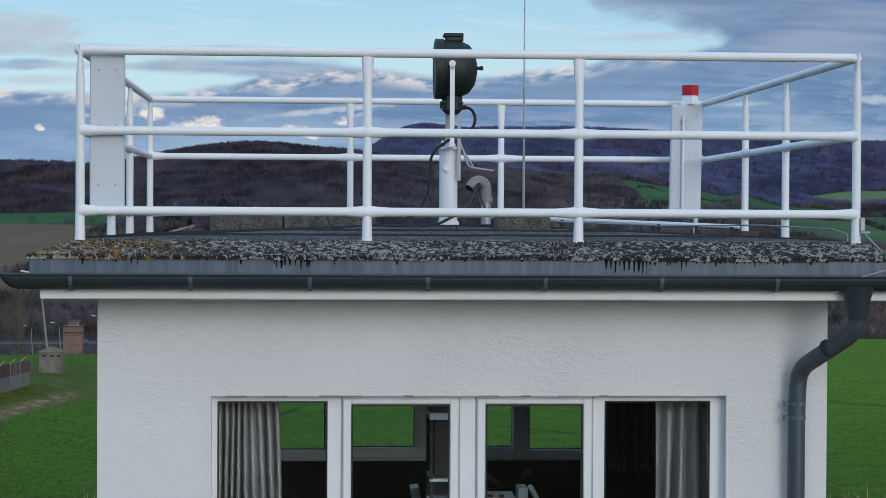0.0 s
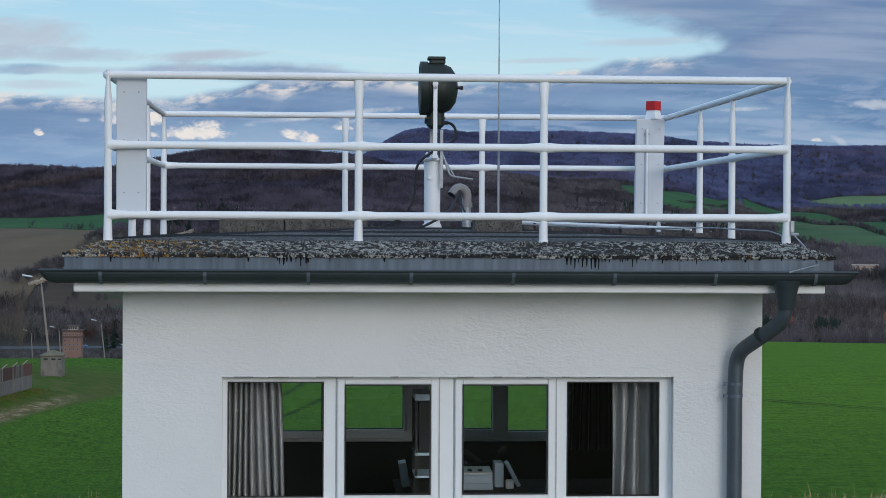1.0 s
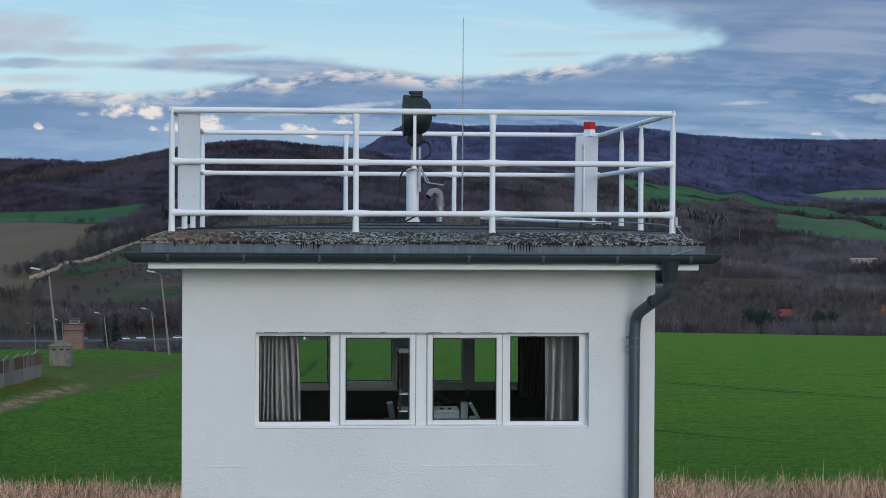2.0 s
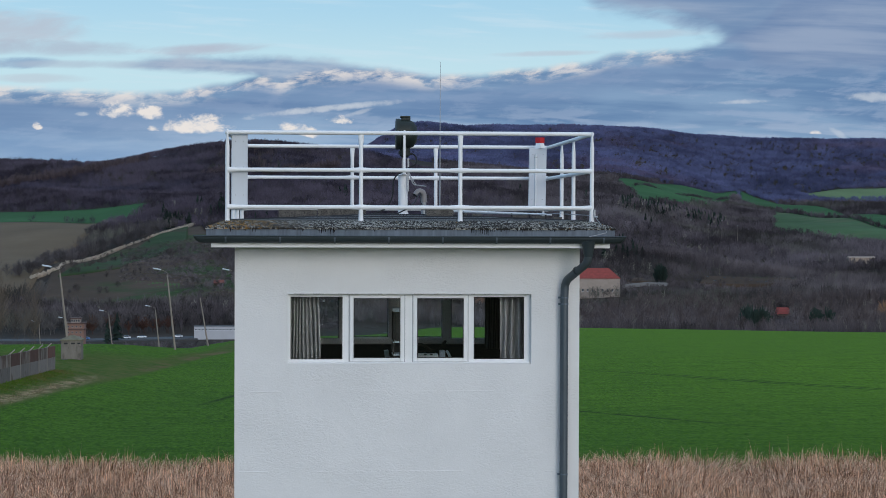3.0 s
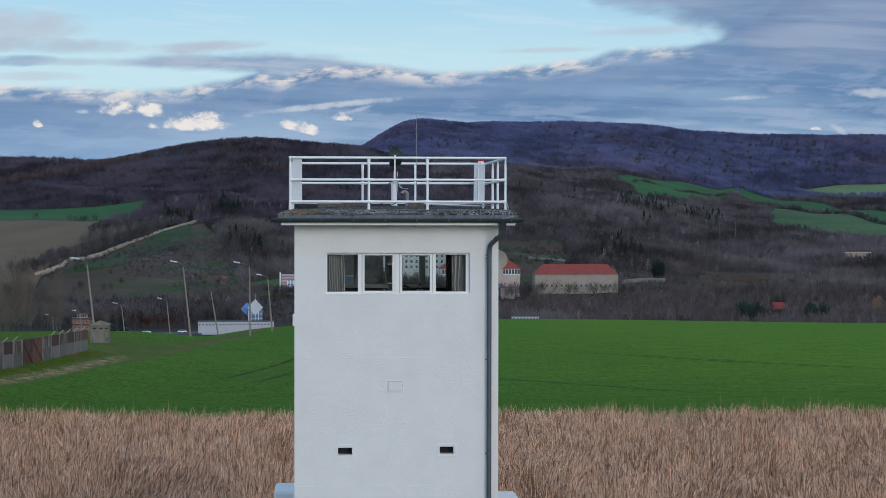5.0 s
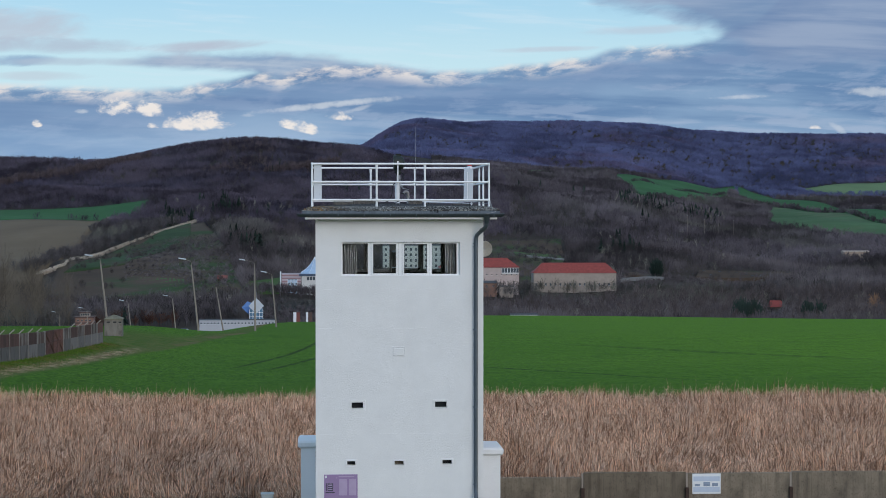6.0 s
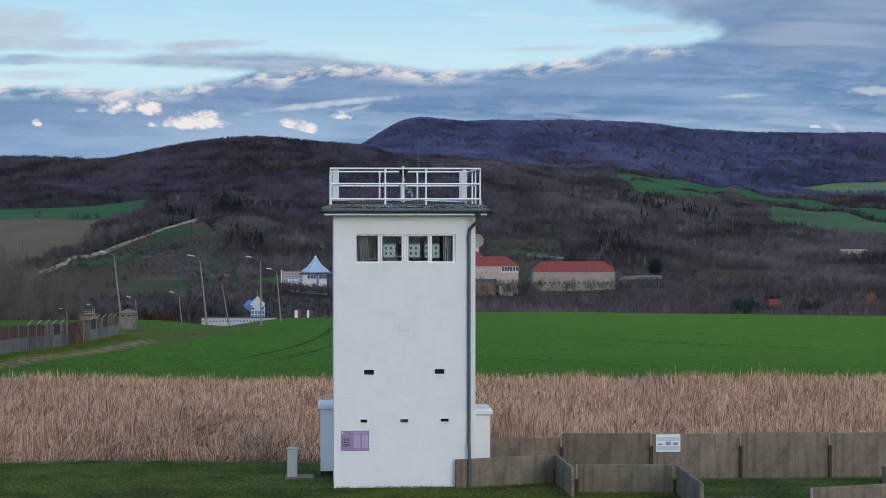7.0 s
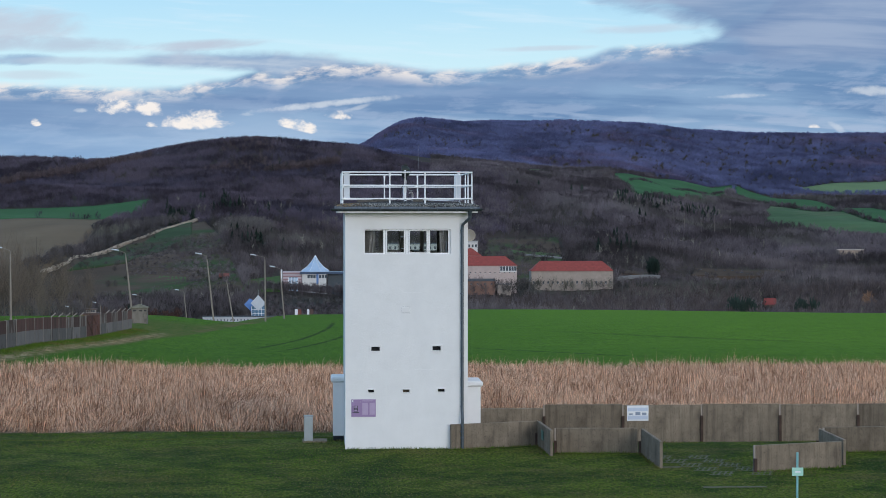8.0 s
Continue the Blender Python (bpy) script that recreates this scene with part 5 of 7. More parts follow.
def radio():
    r = empty("radio_set")
    tagged(r, "grey metal radio console with a pale sloping control panel", "radio console")
    x0, x1, y0 = -0.02, 0.49, 2.15
    z0 = 6.51
    part("case", box(x0, x1, y0, y0 + 0.3, z0, z0 + 0.12, 0.008), BLUEGREY, r)
    part("lower_rail", box(x0 - 0.004, x1 + 0.004, y0 - 0.006, y0 + 0.3, z0 + 0.0, z0 + 0.055, 0.006), BLUEGREY, r)
    m_ = Matrix.Translation((0, y0, z0 + 0.12)) @ Matrix.Rotation(radians(3), 4, "X")
    part("control_panel", box(x0, x1, 0.0, 0.28, 0.0, 0.016, 0.003, m_), WHITE, r, "pale sloping control panel")
    for x in (0.30, 0.38):
        bm = box(x, x + 0.035, 0.05, 0.1, 0.016, 0.028, 0.003, m_)
        part("knob", bm, BLACK, r)
    part("dial", box(0.06, 0.2, 0.05, 0.2, 0.016, 0.021, 0.0, m_), BLUEGREY, r)
    part("microphone_neck", tube(bend([(0.13, y0 + 0.12, z0 + 0.14), (0.27, y0 + 0.05, z0 + 0.19), (0.50, y0, z0 + 0.23), (0.56, y0, z0 + 0.31)], 0.06), 0.006, 6), BLACK, r, smooth=True)
    part("microphone", tube([(0.55, y0, z0 + 0.29), (0.59, y0, z0 + 0.34)], 0.024, 10, 0.017), BLACK, r)


radio()
ph = empty("telephone")
tagged(ph, "black field telephone with a handset on the console", "telephone")
part("body", box(0.05, 0.35, 2.46, 2.66, 6.51, 6.68, 0.03), DARK, ph)
part("handset", tube(bend([(0.03, 2.55, 6.70), (0.08, 2.55, 6.77), (0.3, 2.55, 6.77), (0.42, 2.55, 6.68)], 0.04), 0.02, 8), BLACK, ph, smooth=True)


def tilted(x, w, lean, h, label):
    m_ = Matrix.Translation((x, 2.3, 6.51)) @ Matrix.Rotation(radians(lean), 4, "Y")
    b_ = finish("folder", box(0, w, 0, 0.2, 0, h, 0.003, m_), BLUEGREY)
    tagged(b_, label, "folder")


tilted(0.52, 0.07, 0, 0.19, "upright pale blue document box on the desk")
tilted(0.70, 0.03, -28, 0.2, "pale blue binder leaning on the desk")
tilted(-0.20, 0.06, -10, 0.19, "pale blue document box on the desk")
adapter = finish("plug_box", box(0.60, 0.66, 2.2, 2.26, 6.51, 6.58, 0.008), PAPER)
tagged(adapter, "small white plug box on the desk", "plug box")


def rack():
    r = empty("equipment_rack")
    tagged(r, "tall dark open equipment rack standing in the cabin", "rack")
    for x in (-0.14, 0.15):
        for y in (1.45, 1.85):
            part("upright", box(x - 0.01, x + 0.01, y - 0.01, y + 0.01, 5.72, 7.27), BLACK, r)
    for z, h in ((6.3, 0.018), (6.70, 0.015), (6.865, 0.018), (7.27, 0.045)):
        part("shelf", box(-0.15, 0.16, 1.44, 1.86, z, z + h), BLUEGREY, r, "pale blue-grey metal shelf")
    part("back_panel", box(-0.14, 0.15, 1.84, 1.845, 6.3, 7.27), BLACK, r)
    part("receiver", box(-0.12, 0.13, 1.48, 1.83, 6.89, 7.26, 0.005), BLACK, r, "black receiver cabinet")


rack()

# ---- round the tower ----
def annex(x0, x1, y0, y1, top, label):
    a = empty("annex")
    tagged(a, label, "annex")
    part("body", box(x0, x1, y0, y1, 0.18, top - 0.2), PLASTER, a)
    part("cap", box(x0 - 0.08, x1 + 0.08, y0 - 0.08, y1 + 0.08, top - 0.2, top, 0.05), PLASTER, a, "projecting white cap")
    part("plinth", box(x0 + 0.01, x1 - 0.01, y0 + 0.012, y1 - 0.01, -0.7, 0.18), DARK, a, "dark tarred base")


annex(-2.53, -2.14, 2.5, 3.7, 2.28, "low white plastered annex with a projecting cap")
annex(2.105, 2.62, 1.0, 2.4, 2.24, "low white plastered annex behind the concrete walls")

info = empty("information_board")
tagged(info, "lilac information board screwed to the white tower wall", "information board")
part("board", box(-1.926, -1.086, -0.022, -0.003, 1.116, 1.717, 0.004), LILAC, info)
LILAC2 = material("pale_lilac_print", (0.42, 0.32, 0.47), 0.4, vary=0.05, bump=0.0)
face_bars(info, LILAC2, -0.022, [(-1.55, -1.35, 1.19, 1.60), (-1.30, -1.12, 1.19, 1.60), (-1.56, -1.17, 1.65, 1.68), (-1.63, -1.6, 1.62, 1.64)])
face_bars(info, INK, -0.022, [(-1.89, -1.66, 1.25, 1.28), (-1.84, -1.70, 1.30, 1.50), (-1.88, -1.86, 1.30, 1.50)])
face_bars(info, LILAC2, -0.0255, [(-1.82, -1.72, z, z + 0.018) for z in (1.33, 1.38, 1.43, 1.47)])
face_bars(info, PAPER, -0.022, [(-1.9, -1.86, 1.63, 1.69)])

cab = empty("switch_cabinet")
tagged(cab, "grey plastic switch cabinet on a concrete slab", "switch cabinet")
part("slab", box(-3.62, -2.75, 1.95, 2.75, -0.12, 0.06, 0.01), CONCRETE, cab, "concrete base slab")
CABGREY = material("cabinet_grey", (0.33, 0.36, 0.36), 0.6, vary=0.08)
part("body", box(-3.56, -3.25, 2.1, 2.4, 0.02, 0.90, 0.008), CABGREY, cab)
part("roof", box(-3.58, -3.23, 2.08, 2.42, 0.90, 0.94, 0.012), CABGREY, cab)
part("door", box(-3.545, -3.265, 2.09, 2.102, 0.06, 0.88, 0.003), CABGREY, cab)


def concrete_wall(p, q, top, low, label, n=1, thick=0.1, posts=True):
    """Precast wall elements from p to q in plan."""
    p, q = Vector((*p, 0)), Vector((*q, 0))
    along = (q - p) / n
    ang = math.atan2(along.y, along.x)
    for i in range(n):
        a = p + along * i
        l = along.length
        w = empty("concrete_wall", Matrix.Translation(a) @ Matrix.Rotation(ang, 4, "Z"))
        tagged(w, label, "concrete wall", "precast concrete wall elements")
        dz = random.uniform(-0.02, 0.02)
        bm = box(0.03, l - 0.03, -thick / 2, thick / 2, low, top + dz, 0.012)
        part("element", bm, CONCRETE, w)
        if posts:
            bm = box(-0.05, 0.05, -thick / 2 - 0.07, -thick / 2 + 0.01, low, top - 0.42)
            part("joint_post", bm, RUST, w, "rusty steel joint post")
            bm = box(-0.025, 0.025, -thick / 2 + 0.01, thick / 2 - 0.02, low, top - 0.01)
            part("joint_strip", bm, STUCCO, w, "pale mortar joint")
    return w


random.seed(8)
GREYWALL = "weathered grey precast concrete wall element with dark stains"
concrete_wall((2.45, 6.15), (5.45, 6.02), 0.76, -0.9, GREYWALL)
concrete_wall((5.45, 6.02), (26.45, 5.7), 0.87, -0.9, GREYWALL, 7)
concrete_wall((1.45, -0.22), (4.65, 0.75), 0.85, -0.3, GREYWALL, 1, posts=False)
concrete_wall((4.62, 0.6), (4.72, -2.3), 0.87, -0.3, GREYWALL, 1)
concrete_wall((4.95, -1.4), (7.78, -1.55), 0.84, -0.3, GREYWALL, 1)
concrete_wall((7.84, -1.9), (7.82, -5.6), 0.86, -0.3, GREYWALL, 1)
concrete_wall((10.6, -6.5), (13.65, -5.6), 0.84, -0.4, GREYWALL, 1)
concrete_wall((14.05, -1.9), (17.4, -1.6), 0.84, -0.4, GREYWALL, 1)
concrete_wall((13.88, -2.1), (13.86, -5.2), 0.84, -0.4, GREYWALL, 1)

pic = empty("picture_board")
tagged(pic, "white board with three small photographs on the concrete wall", "information board")
pic.matrix_world = Matrix.Translation((8.6, 5.914, 0.26))
part("board", box(0, 0.82, -0.015, 0.0, 0, 0.58, 0.003), PAPER, pic)
PHOTO = material("grey_photo", (0.22, 0.27, 0.36), 0.5, vary=0.3, scale=12)
for i, (w, h) in enumerate(((0.15, 0.06), (0.19, 0.12), (0.17, 0.09))):
    part("photograph", box(0.07 + i * 0.25, 0.07 + i * 0.25 + w, -0.019, -0.012, 0.22, 0.22 + h), PHOTO, pic)
SKYBAND = material("pale_blue_print", (0.50, 0.56, 0.68), 0.5, vary=0.05, bump=0.0)
part("print", box(0.03, 0.79, -0.018, -0.012, 0.05, 0.2), SKYBAND, pic)
part("print", box(0.03, 0.79, -0.018, -0.012, 0.36, 0.5), SKYBAND, pic)

bin_ = finish("letter_plate", box(-0.003, 0.003, -0.7, -0.15, 0.35, 0.68, 0.002, Matrix.Translation((4.585, -0.2, 0)) @ Matrix.Rotation(radians(2), 4, "Z")),
              material("green_plate", (0.05, 0.16, 0.13), 0.4, vary=0.1))
tagged(bin_, "dark green metal plate on the side of the concrete wall", "metal plate")

sp = empty("marker_post")
tagged(sp, "turquoise steel post with a small pale green plate", "signpost")
TURQ = material("turquoise_paint", (0.20, 0.42, 0.42), 0.45, vary=0.1)
part("pole", tube([(10.32, -13.0, -0.15), (10.32, -13.0, 1.42)], 0.035, 12), TURQ, sp, smooth=True)
part("plate", box(10.16, 10.48, -13.05, -13.036, 0.77, 1.0, 0.003), material("pale_green_plate", (0.35, 0.62, 0.52), 0.4, vary=0.05), sp, "pale green plate")
part("plate_bar", box(10.25, 10.40, -13.054, -13.049, 0.86, 0.9), PAPER, sp)

# perforated concrete track slabs sunk in the grass
MOSSLAB = material("mossy_slab", (0.085, 0.085, 0.050), 0.95, vary=0.35, scale=5, fine=30)
track = empty("concrete_track")
tagged(track, "perforated concrete patrol track slabs sunk in the grass", "track", kind="structure")
for r_ in range(2):
    for i in range(5):
        m_ = Matrix.Translation((8.5 + i * 0.30 + r_ * 1.25, -3.4 - i * 1.0, 0.0)) @ Matrix.Rotation(radians(72), 4, "Z")
        bm = bmesh.new()
        for k in range(4):
            add_box(bm, 0.02, 0.96, 0.06 + k * 0.17, 0.12 + k * 0.17, -0.08, 0.006, 0.0, m_)
        for k in range(3):
            add_box(bm, 0.02 + k * 0.42, 0.10 + k * 0.42, 0.0, 0.7, -0.08, 0.008, 0.0, m_)
        part("track_slab", bm, MOSSLAB, track)
strip_ = finish("kerb_strip", box(8.3, 10.2, -9.95, -9.7, -0.08, 0.012, 0.0), MOSSLAB)
strip2_ = finish("kerb_strip", box(7.9, 8.45, -5.55, -5.35, -0.08, 0.03, 0.0), MOSSLAB)
tagged(strip2_, "short concrete kerb flush with the lawn", "kerb", kind="structure")
tagged(strip_, "narrow concrete strip flush with the lawn", "kerb", kind="structure")


# ---- border fence, guard post, street lamps ----
FENCE_RUST = material("rusty_sheet", (0.082, 0.038, 0.029), 0.9, vary=0.5, scale=1.2, fine=6, per_piece=0.35, stretch=(1, 1, 0.3))
PALE_CONC = material("pale_concrete", (0.148, 0.134, 0.124), 0.95, vary=0.3, scale=1.2, fine=8, per_piece=0.35, second=(0.085, 0.068, 0.058), second_amount=0.3, second_scale=1.2, stretch=(1, 1, 0.5))
STAINED = material("rust_stained_concrete", (0.185, 0.160, 0.142), 0.95, vary=0.4, scale=1.2, fine=8, per_piece=0.3, second=(0.08, 0.046, 0.034), second_amount=0.8, second_scale=1.5, stretch=(1, 1, 0.3))

POST_CONC = material("post_concrete", (0.22, 0.195, 0.175), 0.95, vary=0.25, scale=1.2, fine=8)


def fence_bay(p, q, gate=False, pale=False, arm=True):
    f_ = empty("fence_bay")
    tagged(f_, "border fence bay of rusty sheet over pale concrete slabs" if not gate else "rusty steel gate in the border fence", "fence", "border fence bays")
    p, q = Vector(p), Vector(q)
    z1 = float(ground_z(p.x, p.y))
    z0 = z1 - 0.3
    l = (q - p).length
    fall = Matrix.Identity(4)
    fall[2][0] = (float(ground_z(q.x, q.y)) - z1) / l
    m_ = Matrix.Translation((p.x, p.y, 0)) @ Matrix.Rotation(math.atan2(q.y - p.y, q.x - p.x), 4, "Z") @ fall
    H_ = 1.86
    if gate:
        for a in (0.0, 0.5):
            bm = bmesh.new()
            for za, zb in ((0.1, H_ - 0.1), (H_ - 0.1, 0.1)):
                add_tube(bm, [m_ @ Vector((a * l + 0.1, -0.04, z1 + za)), m_ @ Vector((a * l + l / 2 - 0.1, -0.04, z1 + zb))], 0.035, 4)
            for x0, x1, za, zb in ((a * l + 0.06, a * l + 0.14, 0, H_), (a * l + l / 2 - 0.14, a * l + l / 2 - 0.06, 0, H_), (a * l + 0.1, a * l + l / 2 - 0.1, 0.02, 0.12), (a * l + 0.1, a * l + l / 2 - 0.1, H_ - 0.1, H_), (a * l + 0.1, a * l + l / 2 - 0.1, 0.95, 1.05)):
                add_box(bm, x0, x1, -0.03, 0.03, z1 + za, z1 + zb, 0, m_)
            k = 0
            while k * 0.28 < l / 2 - 0.3:
                add_box(bm, a * l + 0.16 + k * 0.28, a * l + 0.32 + k * 0.28, -0.012, 0.012, z1 + 0.1, z1 + H_ - 0.08, 0, m_)
                k += 1
            part("gate_leaf", bm, FENCE_RUST, f_)
    else:
        part("base_slab", box(0.06, l - 0.06, -0.06, 0.06, z0, z1 + 0.98, 0, m_), PALE_CONC, f_, "pale concrete base slab")
        part("sheet", box(0.05, l - 0.05, -0.055, 0.055, z1 + 0.98, z1 + H_ - 0.02, 0, m_), STAINED if pale else FENCE_RUST, f_, "rust-stained concrete panel" if pale else "rusty steel sheet")
    part("post", box(-0.05, 0.05, -0.085, 0.07, z0, z1 + H_, 0, m_), POST_CONC, f_, "pale concrete post")
    a = m_ @ Vector((0, -0.05, z1 + H_))
    if arm:
        part("arm", tube([a, a + Vector((0.34, -0.05, 0.30))], 0.045, 4), STUCCO, f_, "slanting concrete arm")


def fence_x(y):
    return -24.0 + (y - 46) * 0.0272


rows_y = [97.3 - 3.55 * i for i in range(14, -1, -1)] + [105.8 + 3.8 * i for i in range(7)]
for i, (ya, yb) in enumerate(zip(rows_y, rows_y[1:])):
    fence_bay((fence_x(ya), ya), (fence_x(yb), yb), gate=i == 14, pale=i in (4, 11, 13, 15, 17, 19), arm=9 <= i <= 13 or i > 15)

post_ = empty("guard_post")
tagged(post_, "small concrete guard post with a mossy pyramid roof", "guard post")
gx, gy = -22.4, 144.5
gz = float(ground_z(gx, gy))
bm = bmesh.new()
add_box(bm, gx - 0.86, gx + 0.86, gy - 0.86, gy + 0.86, gz - 0.3, gz + 1.62, 0.04)
part("body", bm, material("rendered_concrete", (0.178, 0.158, 0.134), 0.95, vary=0.25, scale=2, fine=12, second=(0.11, 0.095, 0.08), second_amount=0.35, second_scale=3, stretch=(1, 1, 0.4)), post_)
bm = bmesh.new()
c4 = [bm.verts.new((gx + sx * 0.95, gy + sy * 0.95, gz + 1.62)) for sx, sy in ((-1, -1), (1, -1), (1, 1), (-1, 1))]
t4 = [bm.verts.new((gx + sx * 0.95, gy + sy * 0.95, gz + 1.70)) for sx, sy in ((-1, -1), (1, -1), (1, 1), (-1, 1))]
top_ = bm.verts.new((gx, gy, gz + 2.1))
bm.faces.new(c4[::-1])
for k in range(4):
    bm.faces.new((c4[k], c4[(k + 1) % 4], t4[(k + 1) % 4], t4[k]))
    bm.faces.new((t4[k], t4[(k + 1) % 4], top_))
part("roof", bm, material("mossy_concrete", (0.15, 0.135, 0.09), 0.95, vary=0.4, scale=3), post_, "mossy pyramid roof")
# near-black blocks on the solid wall stand for the slits' inner shade
for x in (-0.62, 0.0):
    part("loophole", box(gx + x, gx + x + 0.34, gy - 0.866, gy - 0.8, gz + 1.3, gz + 1.44), BLACK, post_)
for x in (0.55,):
    part("loophole", box(gx + x, gx + x + 0.26, gy - 0.866, gy - 0.8, gz + 1.3, gz + 1.42), DARK, post_)
finish_post = finish("path_slab", box(gx - 2.4, gx - 0.2, gy - 2.0, gy - 1.4, gz - 0.1, gz + 0.06), PALE_CONC)
tagged(finish_post, "pale concrete slab before the guard post", "slab", kind="structure")

POLE = material("lamp_pole_concrete", (0.25, 0.21, 0.175), 0.9, vary=0.15, scale=0.6, fine=5)
LAMPHEAD = material("pale_lamp_head", (0.62, 0.64, 0.68), 0.4, vary=0.05)


def street_lamp(x, y, top, lean=0.0, arm=2.2, head=True):
    s = empty("street_lamp")
    tagged(s, "slim tapered concrete street lamp with a long pale head" if head else "bare leaning concrete lamp pole without a head", "street lamp", "street lamps")
    z0 = float(land_z(x, y)) - 0.3
    xt = x - lean * (top - z0)
    part("pole", tube([(x, y, z0), (xt, y, top)], 0.13, 10, 0.075), POLE, s, smooth=True)
    if head:
        part("arm", tube(bend([(xt, y, top - 0.1), (xt, y, top + 0.32), (xt - arm * 0.55, y - 0.2, top + 0.62)], 0.2), 0.024, 8), POLE, s)
        m_ = Matrix.Translation((xt - arm * 0.5, y - 0.2, top + 0.60)) @ Matrix.Rotation(radians(10), 4, "Y") @ Matrix.Rotation(radians(180), 4, "Z")
        bm = box(0.05, 0.95, -0.15, 0.15, -0.06, 0.08, 0.05, m_)
        part("head", bm, LAMPHEAD, s, "long pale lamp head")


for q in ((-34.6, 134, 3.9, 0.005, 1.5), (-24.3, 157, 3.15, 0.108, 1.4), (-16.55, 186, 2.1, 0.105, 1.2), (-10.4, 208, 1.45, 0.008, 2.3), (-8.1, 232, -0.9, 0.085, 1.4),
          (-17.05, 258, -3.4, 0.165, 2.0, False), (-27.5, 300, -7.2, 0.10, 1.6), (-37.3, 320, -8.95, 0.11, 1.5), (-50.4, 362, -12.4, 0.07, 1.6), (-60.7, 395, -14.9, 0.05, 1.6)):
    street_lamp(*q)

# ---- buildings in the valley ----
FARGLASS = material("far_window", (0.06, 0.075, 0.09), 0.25, vary=0.2, bump=0.0)
BRICKRED = material("salmon_render", (0.24, 0.140, 0.108), 0.9, vary=0.15, scale=0.3, fine=3)
BLUEMETAL = material("blue_metal", (0.10, 0.20, 0.42), 0.4, 0.2, vary=0.15, scale=0.4, fine=2, bump=0.0)
PALEBLUE = material("pale_blue_roof", (0.36, 0.47, 0.60), 0.4, 0.1, vary=0.15, scale=0.3, fine=2, bump=0.0)


def house(name, label, x0, x1, y0, y1, base, eave, ridge, wall=STUCCO, roof=REDROOF, hip=0.0, cols=0, rows_=1, win=(1.0, 1.3), over=0.6, sill=1.0, step=2.9):
    h = empty(name)
    tagged(h, label, "building")
    low = min(float(far_z(x, y)) for x in (x0, x1) for y in (y0, y1)) - 2
    part("wall", box(x0, x1, y0, y1, min(base, low), eave), wall, h)
    bm = bmesh.new()
    ym_ = (y0 + y1) / 2
    b0 = [bm.verts.new(p) for p in ((x0 - over, y0 - over, eave), (x1 + over, y0 - over, eave), (x1 + over, y1 + over, eave), (x0 - over, y1 + over, eave))]
    r0, r1 = bm.verts.new((x0 - over + hip, ym_, ridge)), bm.verts.new((x1 + over - hip, ym_, ridge))
    bm.faces.new(b0[::-1])
    bm.faces.new((b0[0], b0[1], r1, r0)), bm.faces.new((b0[2], b0[3], r0, r1))
    bm.faces.new((b0[1], b0[2], r1)), bm.faces.new((b0[3], b0[0], r0))
    part("roof", bm, roof, h)
    if cols:
        pitch = (x1 - x0) / cols
        for r_ in range(rows_):
            for c in range(cols):
                xc = x0 + (c + 0.5) * pitch
                z = base + sill + r_ * step
                w_ = part("window", box(xc - win[0] / 2, xc + win[0] / 2, y0 - 0.05, y0 + 0.05, z, z + win[1]), FARGLASS, h)
                part("window_frame", box(xc - win[0] / 2 - 0.12, xc + win[0] / 2 + 0.12, y0 - 0.09, y0 - 0.051, z - 0.15, z), PAPER, w_)
    return h


WHITEWALL = material("white_render", (0.58, 0.57, 0.55), 0.9, vary=0.08, scale=0.3, fine=3)
house("barracks", "long pale barracks with a red tiled hipped roof", 166, 231, 1434, 1450, -48.5, -38.0, -30.2, wall=STUCCO, hip=8, cols=17, rows_=1, win=(1.2, 1.9), sill=0.6)
house("barracks", "pale pink two-storey house with a red tiled roof", 88, 147, 1362, 1377, -40.5, -31.6, -24.6, wall=material("pink_render", (0.46, 0.37, 0.34), 0.9, vary=0.12, scale=0.3, fine=3), hip=9, cols=16, rows_=1, win=(0.8, 0.9), sill=3.2)
glazed = empty("glazed_veranda")
tagged(glazed, "long glazed verandas under the red eaves of the pink house", "veranda")
for xa, xb in ((89, 106), (134, 146.6)):
    part("glazing", box(xa, xb, 1361.3, 1361.98, -35.4, -32.2), FARGLASS, glazed)
    part("parapet", box(xa, xb, 1361.0, 1361.98, -36.6, -35.4), WHITEWALL, glazed, "white parapet")
    for k in range(int((xb - xa) / 2.1) + 1):
        part("glazing_bar", box(xa + k * 2.1, xa + k * 2.1 + 0.3, 1361.1, 1361.3, -35.4, -32.0), PAPER, glazed)
house("annexe_building", "small pale building with a red pyramid roof", 106, 121.5, 1380, 1390, -34, -24.5, -18.7, hip=7.5, cols=5, rows_=1, win=(1.2, 1.2), sill=7.5)
house("hotel", "white four-storey building with rows of dark windows", 49, 104, 1440, 1456, -36, -16.6, -15.8, wall=material("pale_grey_render", (0.42, 0.44, 0.41), 0.9, vary=0.08, scale=0.3, fine=3), roof=ASPHALT, hip=6, cols=14, rows_=4, win=(1.6, 2.2), sill=2.4, step=4.3)
house("farmhouse", "small house with a steep red roof among trees", 315, 324, 1274, 1282, -62, -57.2, -52.8, wall=BRICKRED, hip=1.0)
house("farmhouse", "small white house beside the valley road", 333, 346, 1640, 1648, -51, -47.6, -45.4, wall=WHITEWALL, roof=ASPHALT, hip=0.0, cols=3)
house("farm_shed", "long pale shed at the wood edge", 525, 551, 1840, 1850, -34, -30.0, -28.8, wall=WOODWALL, roof=WOODWALL)
